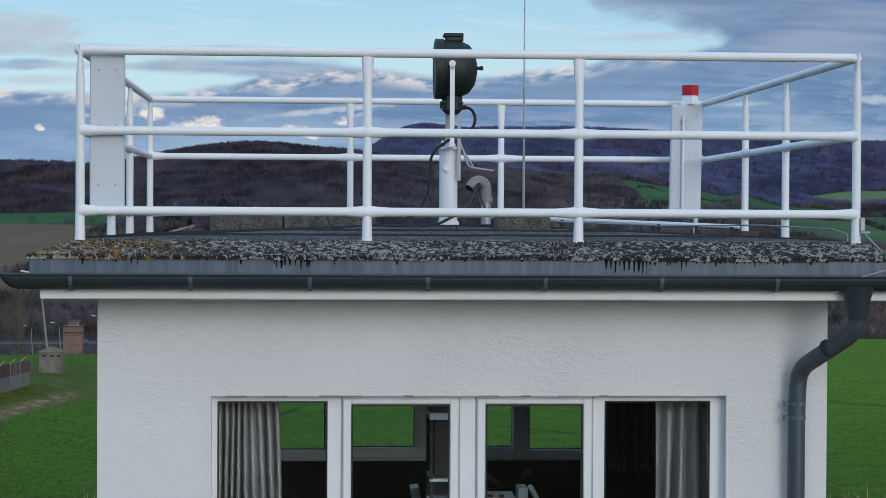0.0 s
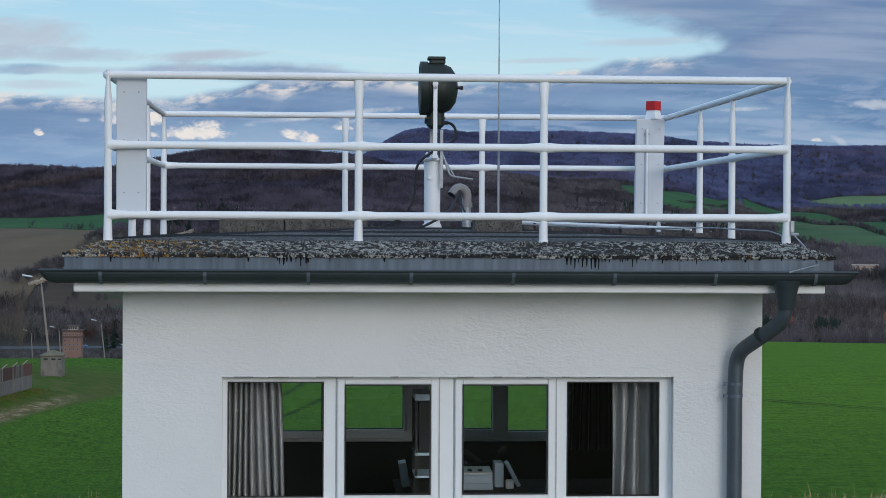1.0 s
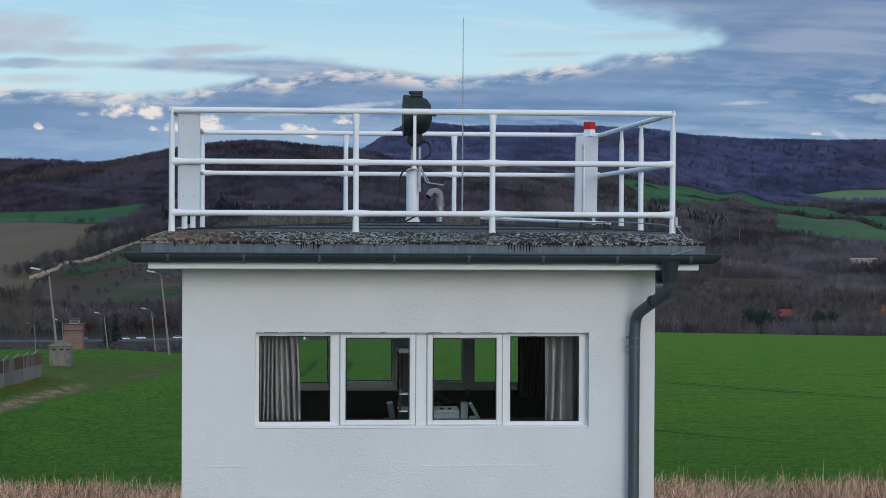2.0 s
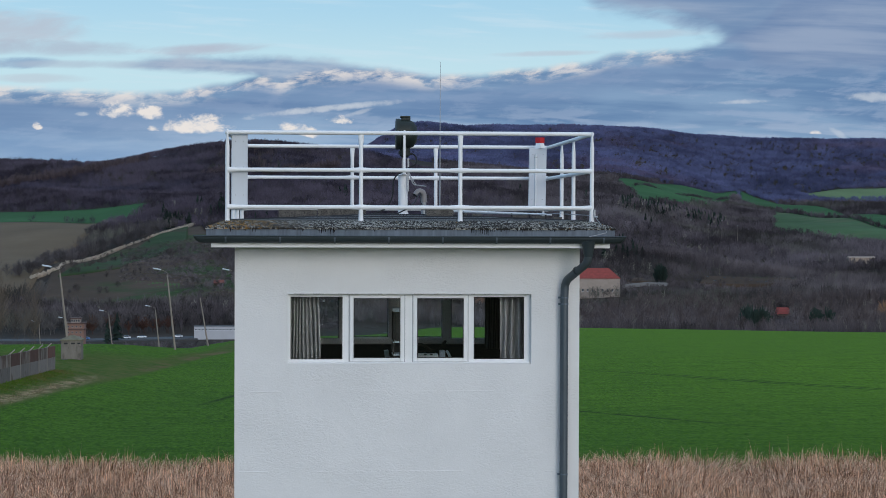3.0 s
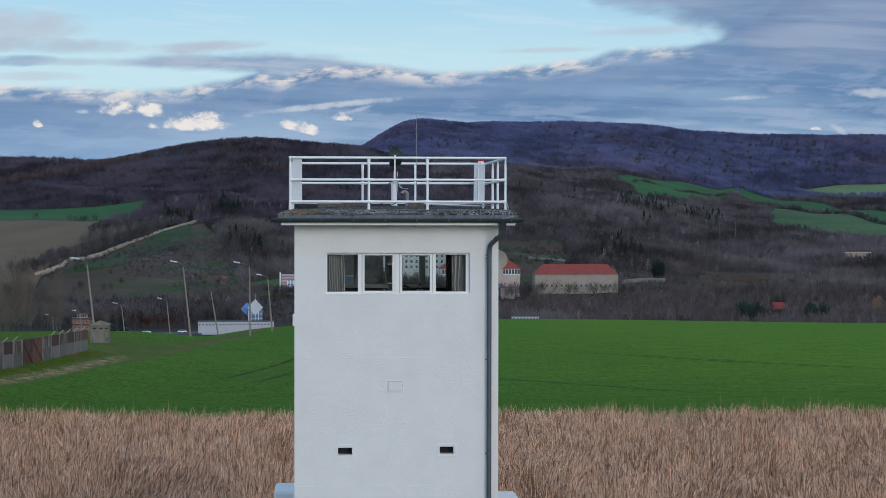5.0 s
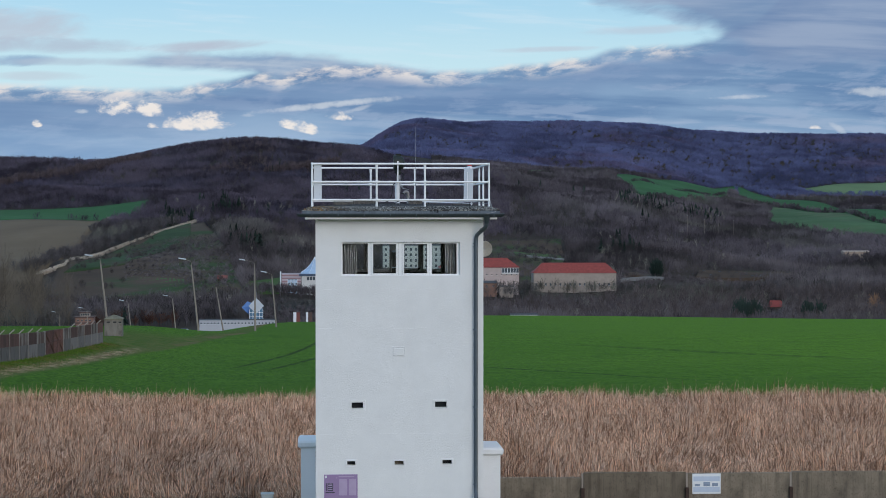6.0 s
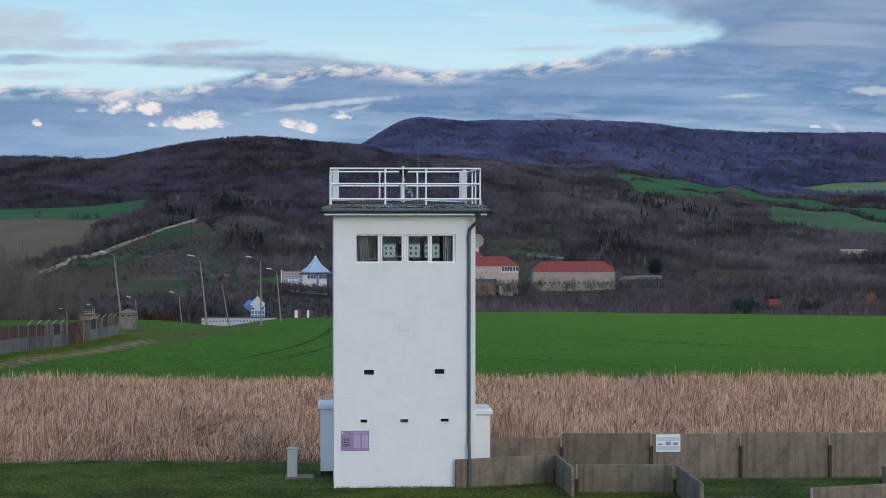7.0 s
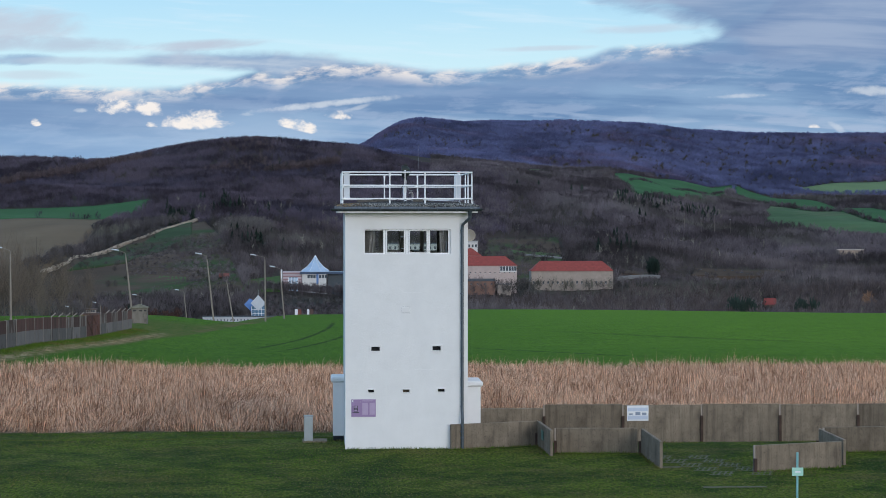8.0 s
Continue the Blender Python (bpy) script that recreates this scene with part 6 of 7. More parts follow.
house("control_building", "long low pale building with small square windows", -62, -24, 928, 938, -51, -45.9, -45.5, wall=material("pale_panel_wall", (0.44, 0.45, 0.48), 0.9, vary=0.06, scale=0.3), roof=ASPHALT, over=0.2,
      cols=22, rows_=1, win=(0.7, 0.7), sill=3.2)
SLATE2 = material("faded_red_tiles", (0.17, 0.058, 0.046), 0.85, vary=0.25, scale=0.5, fine=3)
house("log_house", "small red roofed timber hut on the slope", -71, -65, 1281, 1286, -40.5, -36.6, -34.4, wall=RUST, roof=SLATE2)

SLATE = material("brown_felt", (0.10, 0.062, 0.052), 0.9, vary=0.2)
bt = empty("brick_tower")
tagged(bt, "salmon coloured former control tower with stepped top", "tower building")
bx, by, bz = -106.0, 819.0, -47.5
part("body", box(bx - 4.2, bx + 3.6, by - 4, by + 4, bz - 6, bz + 9.2), BRICKRED, bt)
part("ledge", box(bx - 4.6, bx + 4.0, by - 4.4, by + 4.4, bz + 6.6, bz + 7.1), SLATE, bt)
part("roof", box(bx - 4.7, bx + 4.1, by - 4.5, by + 4.5, bz + 9.2, bz + 9.7), SLATE, bt)
part("lookout", box(bx - 2.2, bx + 1.8, by - 2.2, by + 2.2, bz + 9.7, bz + 11.3), STUCCO, bt)
part("lookout_roof", box(bx - 2.7, bx + 2.3, by - 2.7, by + 2.7, bz + 11.3, bz + 11.7), SLATE, bt)
for r_, z in enumerate((0.9, 3.0, 5.0, 7.5)):
    for c in range(4):
        part("window", box(bx - 3.5 + c * 1.75, bx - 2.6 + c * 1.75, by - 4.06, by - 3.9, bz + z + 0.1, bz + z + 0.9), STUCCO, bt, "pale framed window")
        part("pane", box(bx - 3.38 + c * 1.75, bx - 2.72 + c * 1.75, by - 4.1, by - 4.05, bz + z + 0.2, bz + z + 0.8), FARGLASS, bt)
for c in range(4):
    part("pane", box(bx - 2.0 + c * 0.95, bx - 1.3 + c * 0.95, by - 2.26, by - 2.1, bz + 10.1, bz + 11.0), FARGLASS, bt)

ch = empty("centre_hall")
tagged(ch, "white hall with a pale blue pyramid tent roof", "building")
cx, cy_ = -4.0, 1264.0
part("wall", box(-13.0, 3.6, cy_ - 9, cy_ + 9, -60, -34.0), WHITEWALL, ch)
bm = bmesh.new()
tiers = [[bm.verts.new((cx + r * math.cos(a), cy_ + r * math.sin(a), z)) for a in (2 * math.pi * (k + 0.5) / 8 for k in range(8))]
         for r, z in ((10.5, -32.7), (10.3, -32.1), (6.4, -29.6), (3.3, -26.4), (1.4, -23.6))]
tip = bm.verts.new((cx, cy_, -21.3))
for lo_, hi_ in zip(tiers, tiers[1:]):
    for k in range(8):
        bm.faces.new((lo_[k], lo_[(k + 1) % 8], hi_[(k + 1) % 8], hi_[k]))
for k in range(8):
    bm.faces.new((tiers[-1][k], tiers[-1][(k + 1) % 8], tip))
part("tent_roof", bm, PALEBLUE, ch, "pale blue pyramid roof")
for k in range(8):
    a = 2 * math.pi * (k + 0.5) / 8
    part("roof_rib", tube([(cx + r * math.cos(a), cy_ + r * math.sin(a), z + 0.1) for r, z in ((10.3, -32.1), (6.4, -29.6), (3.3, -26.4), (1.4, -23.6), (0.0, -21.3))], 0.12, 5), PAPER, ch)
DEEPBLUE = material("dark_blue_roof", (0.045, 0.075, 0.13), 0.4, 0.2, vary=0.15, scale=0.4, fine=2, bump=0.0)
part("eave", box(-14.6, 16, cy_ - 9.6, cy_ + 8, -34.2, -32.8), DEEPBLUE, ch, "dark blue flat roof edge")
part("pillar", box(-3.2, -1.8, cy_ - 9.6, cy_ - 9, -41, -33), BLUEMETAL, ch, "blue door tower")
for k in range(7):
    part("window", box(-9.4 + k * 2.0, -7.8 + k * 2.0, cy_ - 9.06, cy_ - 8.9, -37.0, -34.6), FARGLASS, ch)
part("side_wing", box(4.6, 24, cy_ - 6, cy_ + 8, -60, -34.5), FARGLASS, ch, "dark glazed side wing")
part("side_roof", box(4.6, 24.6, cy_ - 7, cy_ + 9, -34.5, -33.7), DEEPBLUE, ch, "flat dark blue wing roof")
wing = empty("glazed_wing")
tagged(wing, "striped wing with a glazed gable beside the hall", "building")
part("wall", box(-26.4, -13.5, cy_ - 8, cy_ + 8, -60, -32.6), material("striped_render", (0.40, 0.33, 0.35), 0.9, vary=0.35, scale=0.2, stretch=(0.2, 0.2, 4)), wing)
for k in range(6):
    part("stripe", box(-26.45, -13.45, cy_ - 8.06, cy_ - 7.9, -44.6 + k * 2.1, -43.9 + k * 2.1), material("rose_band", (0.30, 0.18, 0.19), 0.9, vary=0.15, scale=0.3), wing, "rose-coloured band")
part("corner_mast", tube([(-27.2, cy_ - 8, -60), (-27.2, cy_ - 8, -31.0)], 0.5, 8), PAPER, wing)
part("glazing", box(-22.4, -16.0, cy_ - 8.1, cy_ - 7.9, -52, -36.2), PALEBLUE, wing, "pale blue glazing")
for k in range(5):
    part("glazing_bar", box(-22.4, -16.0, cy_ - 8.16, cy_ - 8.1, -46.5 + k * 2.4, -46.1 + k * 2.4), FARGLASS, wing)
for k in range(4):
    part("glazing_bar", box(-22.5 + k * 2.1, -22.1 + k * 2.1, cy_ - 8.22, cy_ - 8.1, -52, -36.2), PAPER, wing)

BLUEGLASS = material("blue_glazing", (0.10, 0.19, 0.28), 0.25, vary=0.3, scale=0.5, fine=2, bump=0.0)
dia = empty("diamond_building")
tagged(dia, "small glazed building with a blue roof and white diamond gable", "building")
dx, dy, dz = -34.7, 938.0, -39.6
bm = bmesh.new()
fr = [bm.verts.new((dx + 1.2 + a, dy - 4, dz + b_)) for a, b_ in ((-4.0, 0.6), (0, -3.4), (4.0, 0.6), (0, 4.8))]
bk = [bm.verts.new((dx + 1.2 + a, dy - 3.7, dz + b_)) for a, b_ in ((-4.0, 0.6), (0, -3.4), (4.0, 0.6), (0, 4.8))]
bm.faces.new(fr), bm.faces.new(bk[::-1])
for k in range(4):
    bm.faces.new((fr[k], bk[k], bk[(k + 1) % 4], fr[(k + 1) % 4]))
bmesh.ops.recalc_face_normals(bm, faces=bm.faces)
part("gable", bm, material("white_panel", (0.50, 0.54, 0.58), 0.5, vary=0.08, scale=0.4, bump=0.0), dia, "pale diamond gable")
part("body", box(dx - 2.4, dx + 4.6, dy - 3.6, dy + 5, dz - 14, dz - 1.0), BLUEGLASS, dia)
bm = bmesh.new()
v4 = [bm.verts.new(p) for p in ((dx - 6.2, dy - 3, dz - 0.2), (dx - 2.6, dy - 3, dz - 3.8), (dx + 1.2, dy + 6, dz + 0.4), (dx - 3.6, dy + 6, dz + 2.6))]
bm.faces.new(v4)
part("roof", bm, BLUEMETAL, dia, "blue roof slope")
for k in range(5):
    part("glazing_bar", box(dx - 2.3 + k * 1.7, dx - 2.1 + k * 1.7, dy - 3.7, dy - 3.6, dz - 13, dz - 1.0), PAPER, dia)
for k in range(4):
    part("glazing_bar", box(dx - 2.4, dx + 4.6, dy - 3.72, dy - 3.62, dz - 9.4 + k * 2.2, dz - 9.2 + k * 2.2), PAPER, dia)
part("mast", tube([(dx + 1.2, dy - 3, dz + 4.6), (dx + 1.2, dy - 3, dz + 7.6)], 0.12, 6), GALV, dia)

block = empty("white_block")
tagged(block, "small white flat roofed block with a railing behind the red roofs", "building")
part("wall", box(109, 120, 1394, 1402, -40, -14.6), WHITEWALL, block)
for k in range(4):
    part("window", box(110.3 + k * 2.6, 111.7 + k * 2.6, 1393.9, 1394.1, -18.4, -16.2), FARGLASS, block)
part("railing", box(108.6, 120.4, 1393.6, 1393.8, -14.6, -13.4), GALV, block)

hut = empty("notice_wall")
tagged(hut, "row of dark and white notice walls behind the field", "notice wall")
for i, (a, b_, mt) in enumerate(((-14.1, -12.6, PAPER), (-12.6, -10.8, SLATE2), (-7.9, -6.8, PAPER), (-6.8, -4.7, SLATE))):
    part("panel", box(a, b_, 900, 900.6, -56, -40.6), mt, hut)

# motorway in the valley with parked lorries and cars
lane = [(-420.0, 960.0), (-260.0, 945.0), (-120.0, 935.0), (-60.0, 935.0)]
v, f = [], []
for i, (x, y) in enumerate(lane):
    for dy_, dz_ in ((-10, -9), (-9, 0.8), (9, 0.8), (10, -9)):
        v.append((x, y + dy_, float(far_z(x, y)) + dz_))
    if i:
        f += [(4 * i - 4 + k, 4 * i + k, 4 * i + k + 1, 4 * i - 3 + k) for k in range(3)]
tagged(raw("road", v, f, ASPHALT), "grey motorway crossing the valley", "road", kind="structure")
random.seed(11)
for i in range(5):
    x = random.uniform(-130, -68)
    y = random.uniform(930, 940)
    z = float(far_z(x, y)) + 0.7
    c = empty("car")
    tagged(c, "white car on the valley road" if i % 3 else "dark blue car on the valley road", "car", "cars on the valley road")
    mt = PAPER if i % 3 else BLUEMETAL
    bm = box(x, x + 4.6, y, y + 1.9, z + 0.4, z + 1.1, 0.2)
    part("body", bm, mt, c)
    part("cabin", box(x + 1.0, x + 3.6, y + 0.15, y + 1.75, z + 1.0, z + 1.7, 0.2), FARGLASS, c)
    for wx in (0.8, 3.6):
        part("wheel", tube([(x + wx, y - 0.05, z + 0.35), (x + wx, y + 1.95, z + 0.35)], 0.35, 10), BLACK, c)


house("farm_shed", "long low white shed with small windows in the valley", 101, 115, 965, 972, -50, -45.6, -45.0, wall=WHITEWALL, roof=ASPHALT, cols=8, win=(0.9, 0.8), sill=3.0)

# parked cars and light masts by the barracks
random.seed(12)
for i in range(11):
    b_ = 0.201 + i * 0.0044 + random.uniform(-0.0008, 0.0008)
    d_ = random.choice((1690, 1700, 1712))
    x, y = HUB[0] + b_ * d_, HUB[1] + d_
    z = float(far_z(x, y)) + 1.7
    c = empty("car")
    tint = random.choice((PAPER, BLUEMETAL, GALV, BLACK))
    tagged(c, {PAPER: "white", BLUEMETAL: "blue", GALV: "silver", BLACK: "black"}[tint] + " car parked on the gravel car park", "car", "parked cars")
    part("body", box(x, x + 4.4, y, y + 1.8, z + 0.35, z + 0.95, 0.2), tint, c)
    part("cabin", box(x + 0.9, x + 3.5, y + 0.12, y + 1.68, z + 0.9, z + 1.5, 0.2), FARGLASS, c)
    for wx in (0.8, 3.5):
        part("wheel", tube([(x + wx, y - 0.04, z + 0.33), (x + wx, y + 1.84, z + 0.33)], 0.33, 10), BLACK, c)
for b_, d_, h in ((0.1940, 2080, 26), (0.2030, 2100, 22), (0.2103, 2120, 28), (0.2186, 2160, 24)):
    x, y = HUB[0] + b_ * d_, HUB[1] + d_
    z = float(far_z(x, y))
    mast = empty("light_mast")
    tagged(mast, "tall thin grey light mast among bare trees", "mast", "light masts")
    part("pole", tube([(x, y, z - 1), (x, y, z + h)], 0.2, 8, 0.12), POLE, mast)
    part("head", box(x - 0.9, x + 0.9, y - 0.3, y + 0.3, z + h, z + h + 0.5, 0.1), GALV, mast)

house("farm_shed", "low shed with a dark roof below the red roofed house", 108, 128, 1338, 1346, -46, -42.4, -40.6, wall=BRICKRED, roof=ASPHALT, cols=4, win=(1.0, 1.0))
house("farm_shed", "low pale shed below the red roofed house", 130, 140, 1336, 1343, -48, -44.8, -44.2, wall=STUCCO, roof=ASPHALT)
# ---- woods, hedges, reeds, grass ----
rng = np.random.default_rng(7)


def bark(name, base, tone=0.35, vary=0.3, scale=0.006, second=None):
    """Bare twigs seen from afar: light passes between them, one tone for each tree."""
    mt = material(name, base, 0.95, vary=vary, scale=scale, fine=0.05, bump=0.0, spec=0.05, second=second, second_amount=0.45, second_scale=0.004)
    N, L = mt.node_tree.nodes, mt.node_tree.links
    bsdf = N["Principled BSDF"]
    col = bsdf.inputs["Base Color"].links[0].from_socket
    at = N.new("ShaderNodeAttribute")
    at.attribute_name = "tone"
    rg = N.new("ShaderNodeMapRange")
    L.new(at.outputs["Fac"], rg.inputs[0])
    rg.inputs[3].default_value, rg.inputs[4].default_value = 1 - tone, 1 + tone
    mx = N.new("ShaderNodeMix")
    mx.data_type, mx.blend_type = "RGBA", "MULTIPLY"
    mx.inputs[0].default_value = 1.0
    L.new(col, mx.inputs[6])
    L.new(rg.outputs[0], mx.inputs[7])
    L.new(mx.outputs[2], bsdf.inputs["Base Color"])
    # thin twigs let light through to either side
    df, tl, ms = N.new("ShaderNodeBsdfDiffuse"), N.new("ShaderNodeBsdfTranslucent"), N.new("ShaderNodeMixShader")
    L.new(mx.outputs[2], df.inputs[0]), L.new(mx.outputs[2], tl.inputs[0])
    ms.inputs[0].default_value = 0.45
    L.new(df.outputs[0], ms.inputs[1]), L.new(tl.outputs[0], ms.inputs[2])
    L.new(ms.outputs[0], N["Material Output"].inputs[0])
    N.remove(bsdf)
    return mt


def tree_tone(ob, tone):
    a = ob.data.attributes.new("tone", "FLOAT", "POINT")
    a.data.foreach_set("value", np.asarray(tone, np.float32).ravel())


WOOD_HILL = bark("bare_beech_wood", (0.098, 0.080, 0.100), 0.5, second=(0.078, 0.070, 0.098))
# blue distance haze is painted into the far wood's base colours
WOOD_HAZED = bark("far_wood_hazed", (0.128, 0.138, 0.246), 0.3, second=(0.146, 0.125, 0.200))
WOOD_VALLEY = bark("valley_wood", (0.124, 0.103, 0.104), 0.55, 0.42, 0.01, second=(0.126, 0.120, 0.098))
WOOD_GREY = bark("grey_wood", (0.124, 0.104, 0.112), 0.5, 0.4, 0.007, second=(0.122, 0.114, 0.100))
WOOD_TAN = bark("larch_wood", (0.118, 0.088, 0.088), 0.35)
WOOD_RED = bark("rusty_shrub", (0.125, 0.066, 0.048), 0.35)
WOOD_PALE = bark("birch_and_willow", (0.26, 0.24, 0.19), 0.4)
CONIFER = bark("spruce", (0.036, 0.052, 0.042), 0.4)
HEDGE = bark("dry_reed_hedge", (0.58, 0.50, 0.41), 0.2)


def bare_trees(name, mat, xy, h, twigs, width, label, spread=0.34, full=0.5, bole=0.25, lift=0.0):
    """Leafless trees: a trunk, branches that thin out to a domed crown, and sprays of twigs that widen to it."""
    n = len(xy)
    x, y = xy[:, 0], xy[:, 1]
    z = land_z(x, y) + lift
    h = h * rng.uniform(0.7, 1.25, n)
    k = twigs + 1
    hh = h[:, None]
    up = rng.uniform(-0.15, 1, (n, k))
    az = rng.uniform(0, 2 * np.pi, (n, k))
    fl = np.sqrt(np.clip(1 - up * up, 0, 1))
    q = rng.uniform(0.55, 1.0, (n, k))
    ox, oy, oz = spread * q * fl * np.cos(az), spread * q * fl * np.sin(az), 0.55 + 0.45 * q * up
    lo = np.clip(oz - rng.uniform(0.1, 0.35, (n, k)), bole - (0.2 if lift else 0.0), 0.8)
    wid = width * rng.uniform(0.6, 1.4, (n, k)) * 0.5
    wa = rng.uniform(-0.9, 0.9, (n, k))
    wx, wy = wid * np.cos(wa), wid * np.sin(wa)
    spray = rng.random((n, k)) < full
    ox[:, 0], oy[:, 0], oz[:, 0], lo[:, 0], spray[:, 0] = 0.01, 0.0, 0.8, -0.02 - lift / 8, False
    cx, cy, cz = x[:, None], y[:, None], z[:, None]
    A = np.stack([cx + 0.15 * ox * hh, cy + 0.15 * oy * hh, cz + lo * hh], -1)
    B = np.stack([cx + ox * hh, cy + oy * hh, cz + oz * hh], -1)
    wide, thin = np.where(spray[..., None], B, A), np.where(spray[..., None], A, B)
    w = np.stack([wx, wy, np.where(spray, 0.35 * wid * np.sign(wa), 0)], -1) * np.where(spray, 1.4, 1.0)[..., None]
    T = np.stack([wide - w, wide + w, thin], 2)
    v = T.reshape(-1, 3)
    ob = tri_mesh(name, v, np.arange(len(v)).reshape(-1, 3), mat)
    tree_tone(ob, np.repeat(rng.random(n), k * 3))
    tagged(ob, label, "trees", kind="stuff")


def crowns(name, mat, xy, h, twigs, width, label, spread=0.40, bole=0.12):
    """Leafless trees seen from far off: a thin stem and many fine branches that fan up and out to a domed, uneven crown."""
    n = len(xy)
    x, y = xy[:, 0:1], xy[:, 1:2]
    z = land_z(x, y)
    h = h * rng.uniform(0.85, 1.12, (n, 1))
    R = h * spread * rng.uniform(0.75, 1.25, (n, 1))
    up = rng.uniform(-0.25, 1.0, (n, twigs))
    az = rng.uniform(0, 2 * np.pi, (n, twigs))
    fl = np.sqrt(1 - up * up)
    q = rng.uniform(0.6, 1.0, (n, twigs)) * (1 + 0.15 * np.sin(3 * az + 6 * rng.random((n, 1))))
    top = 0.50 + 0.48 * q * up
    root = np.clip(top - rng.uniform(0.25, 0.5, (n, twigs)), bole, 0.7)
    k0 = rng.uniform(0.1, 0.55, (n, twigs))
    top[:, 0], root[:, 0], q[:, 0], k0[:, 0] = 0.85, -0.05, 0.1, 0.0
    A = np.stack([x + R * q * k0 * fl * np.cos(az), y + R * q * k0 * fl * np.sin(az), z + h * root], -1)
    B = np.stack([x + R * q * fl * np.cos(az), y + R * q * fl * np.sin(az), z + h * top], -1)
    wa = rng.uniform(-0.7, 0.7, (n, twigs))
    w = width * rng.uniform(0.6, 1.4, (n, twigs)) * 0.5
    W_ = np.stack([w * np.cos(wa), w * np.sin(wa), 0 * w], -1)
    # about half of the branches widen into a spray of twigs at the end
    fan = (rng.random((n, twigs)) < 0.65)[..., None]
    fan[:, 0] = False
    wide, thin = np.where(fan, B, A), np.where(fan, A, B)
    T = np.stack([wide - W_, wide + W_, thin], 2).reshape(-1, 3)
    ob = tri_mesh(name, T, np.arange(len(T)).reshape(-1, 3), mat)
    group = np.array([0.9 * noise.noise((px / 38, py / 55, 2.0)) + 0.8 * noise.noise((px / 170, py / 260, 9.0)) for px, py in xy])[:, None]
    tone = rng.random((n, 1)) * 0.5 + 0.25 + group + rng.uniform(-0.06, 0.06, (n, twigs))
    tree_tone(ob, np.repeat(tone.ravel(), 3))
    tagged(ob, label, "trees", kind="stuff")


def conifers(name, xy, h, label):
    n = len(xy)
    z = land_z(xy[:, 0], xy[:, 1])
    h = h * rng.uniform(0.7, 1.3, n)
    k = 26
    T = np.zeros((n, k, 3, 3), np.float32)
    lev = np.tile(np.linspace(0.08, 0.95, k), (n, 1)) + rng.uniform(-0.02, 0.02, (n, k))
    az = rng.uniform(0, 2 * np.pi, (n, k))
    rad = 0.27 * (1 - lev) ** 0.8 + 0.02
    hh = h[:, None]
    for j, da in ((0, -0.9), (1, 0.9)):
        T[:, :, j, 0] = xy[:, 0:1] + rad * hh * np.cos(az + da)
        T[:, :, j, 1] = xy[:, 1:2] + rad * hh * np.sin(az + da)
        T[:, :, j, 2] = z[:, None] + (lev - 0.07 * rng.random((n, k))) * hh
    T[:, :, 2, 0], T[:, :, 2, 1] = xy[:, 0:1], xy[:, 1:2]
    T[:, :, 2, 2] = z[:, None] + (lev + 0.13) * hh
    v = T.reshape(-1, 3)
    ob = tri_mesh(name, v, np.arange(len(v)).reshape(-1, 3), CONIFER)
    tree_tone(ob, np.repeat(rng.random(n), k * 3))
    tagged(ob, label, "trees", kind="stuff")


def inside(poly, b, d):
    r = np.zeros(len(b), bool)
    for (x0, y0), (x1, y1) in zip(poly, poly[1:] + poly[:1]):
        c = (y0 > d) != (y1 > d)
        with np.errstate(divide="ignore", invalid="ignore"):
            r ^= c & (b < (x1 - x0) * (d - y0) / (y1 - y0 + 1e-9) + x0)
    return r


CLEAR = [[(-0.03, 1076), (0.016, 1076), (0.016, 1345), (-0.03, 1345)],
         [(-0.146, 1412), (-0.1155, 1692), (-0.0623, 1936), (-0.0605, 1800), (-0.060, 1480), (-0.062, 1300), (-0.128, 1300)],
         [(0.095, 1330), (0.165, 1330), (0.165, 1440), (0.095, 1440)], [(0.02, 1300), (0.11, 1300), (0.11, 1530), (0.02, 1530)],
         [(-0.3, 700), (0.012, 700), (0.012, 1075), (-0.3, 1075)], [(0.09, 1440), (0.165, 1440), (0.165, 1530), (0.09, 1530)],
         [(0.15, 1560), (0.23, 1560), (0.225, 1640), (0.16, 1640)], [(0.225, 1480), (0.245, 1480), (0.245, 1560), (0.225, 1560)],
         [(0.084, 1500), (0.134, 1530), (0.128, 1960), (0.088, 1960)], [(0.155, 1460), (0.238, 1480), (0.236, 1720), (0.165, 1700)],
         [(0.2345, 1180), (0.2445, 1180), (0.2445, 1370), (0.2345, 1370)]]


def scatter(n, b0, b1, d0, d1, clear=True):
    b = rng.uniform(b0, b1, n)
    d = np.sqrt(rng.uniform(d0 * d0, d1 * d1, n))
    if clear:
        keep = np.ones(n, bool)
        for poly in FIELDS + CLEAR:
            keep &= ~inside(poly, b, d)
        b, d = b[keep], d[keep]
    return np.stack([HUB[0] + b * d, HUB[1] + d], 1)


def off(xy, poly):
    """Those of the places that lie outside a patch of the slope."""
    d = xy[:, 1] - HUB[1]
    return xy[~inside(poly, (xy[:, 0] - HUB[0]) / d, d)]


PASTURE = [(-0.1127, 1285), (-0.068, 1262), (-0.0665, 1364), (-0.0935, 1400)]


def clumped(xy, scale, thr):
    q = np.array([noise.noise((x / scale, y / scale, 5.0)) for x, y in xy])
    return xy[q > thr]


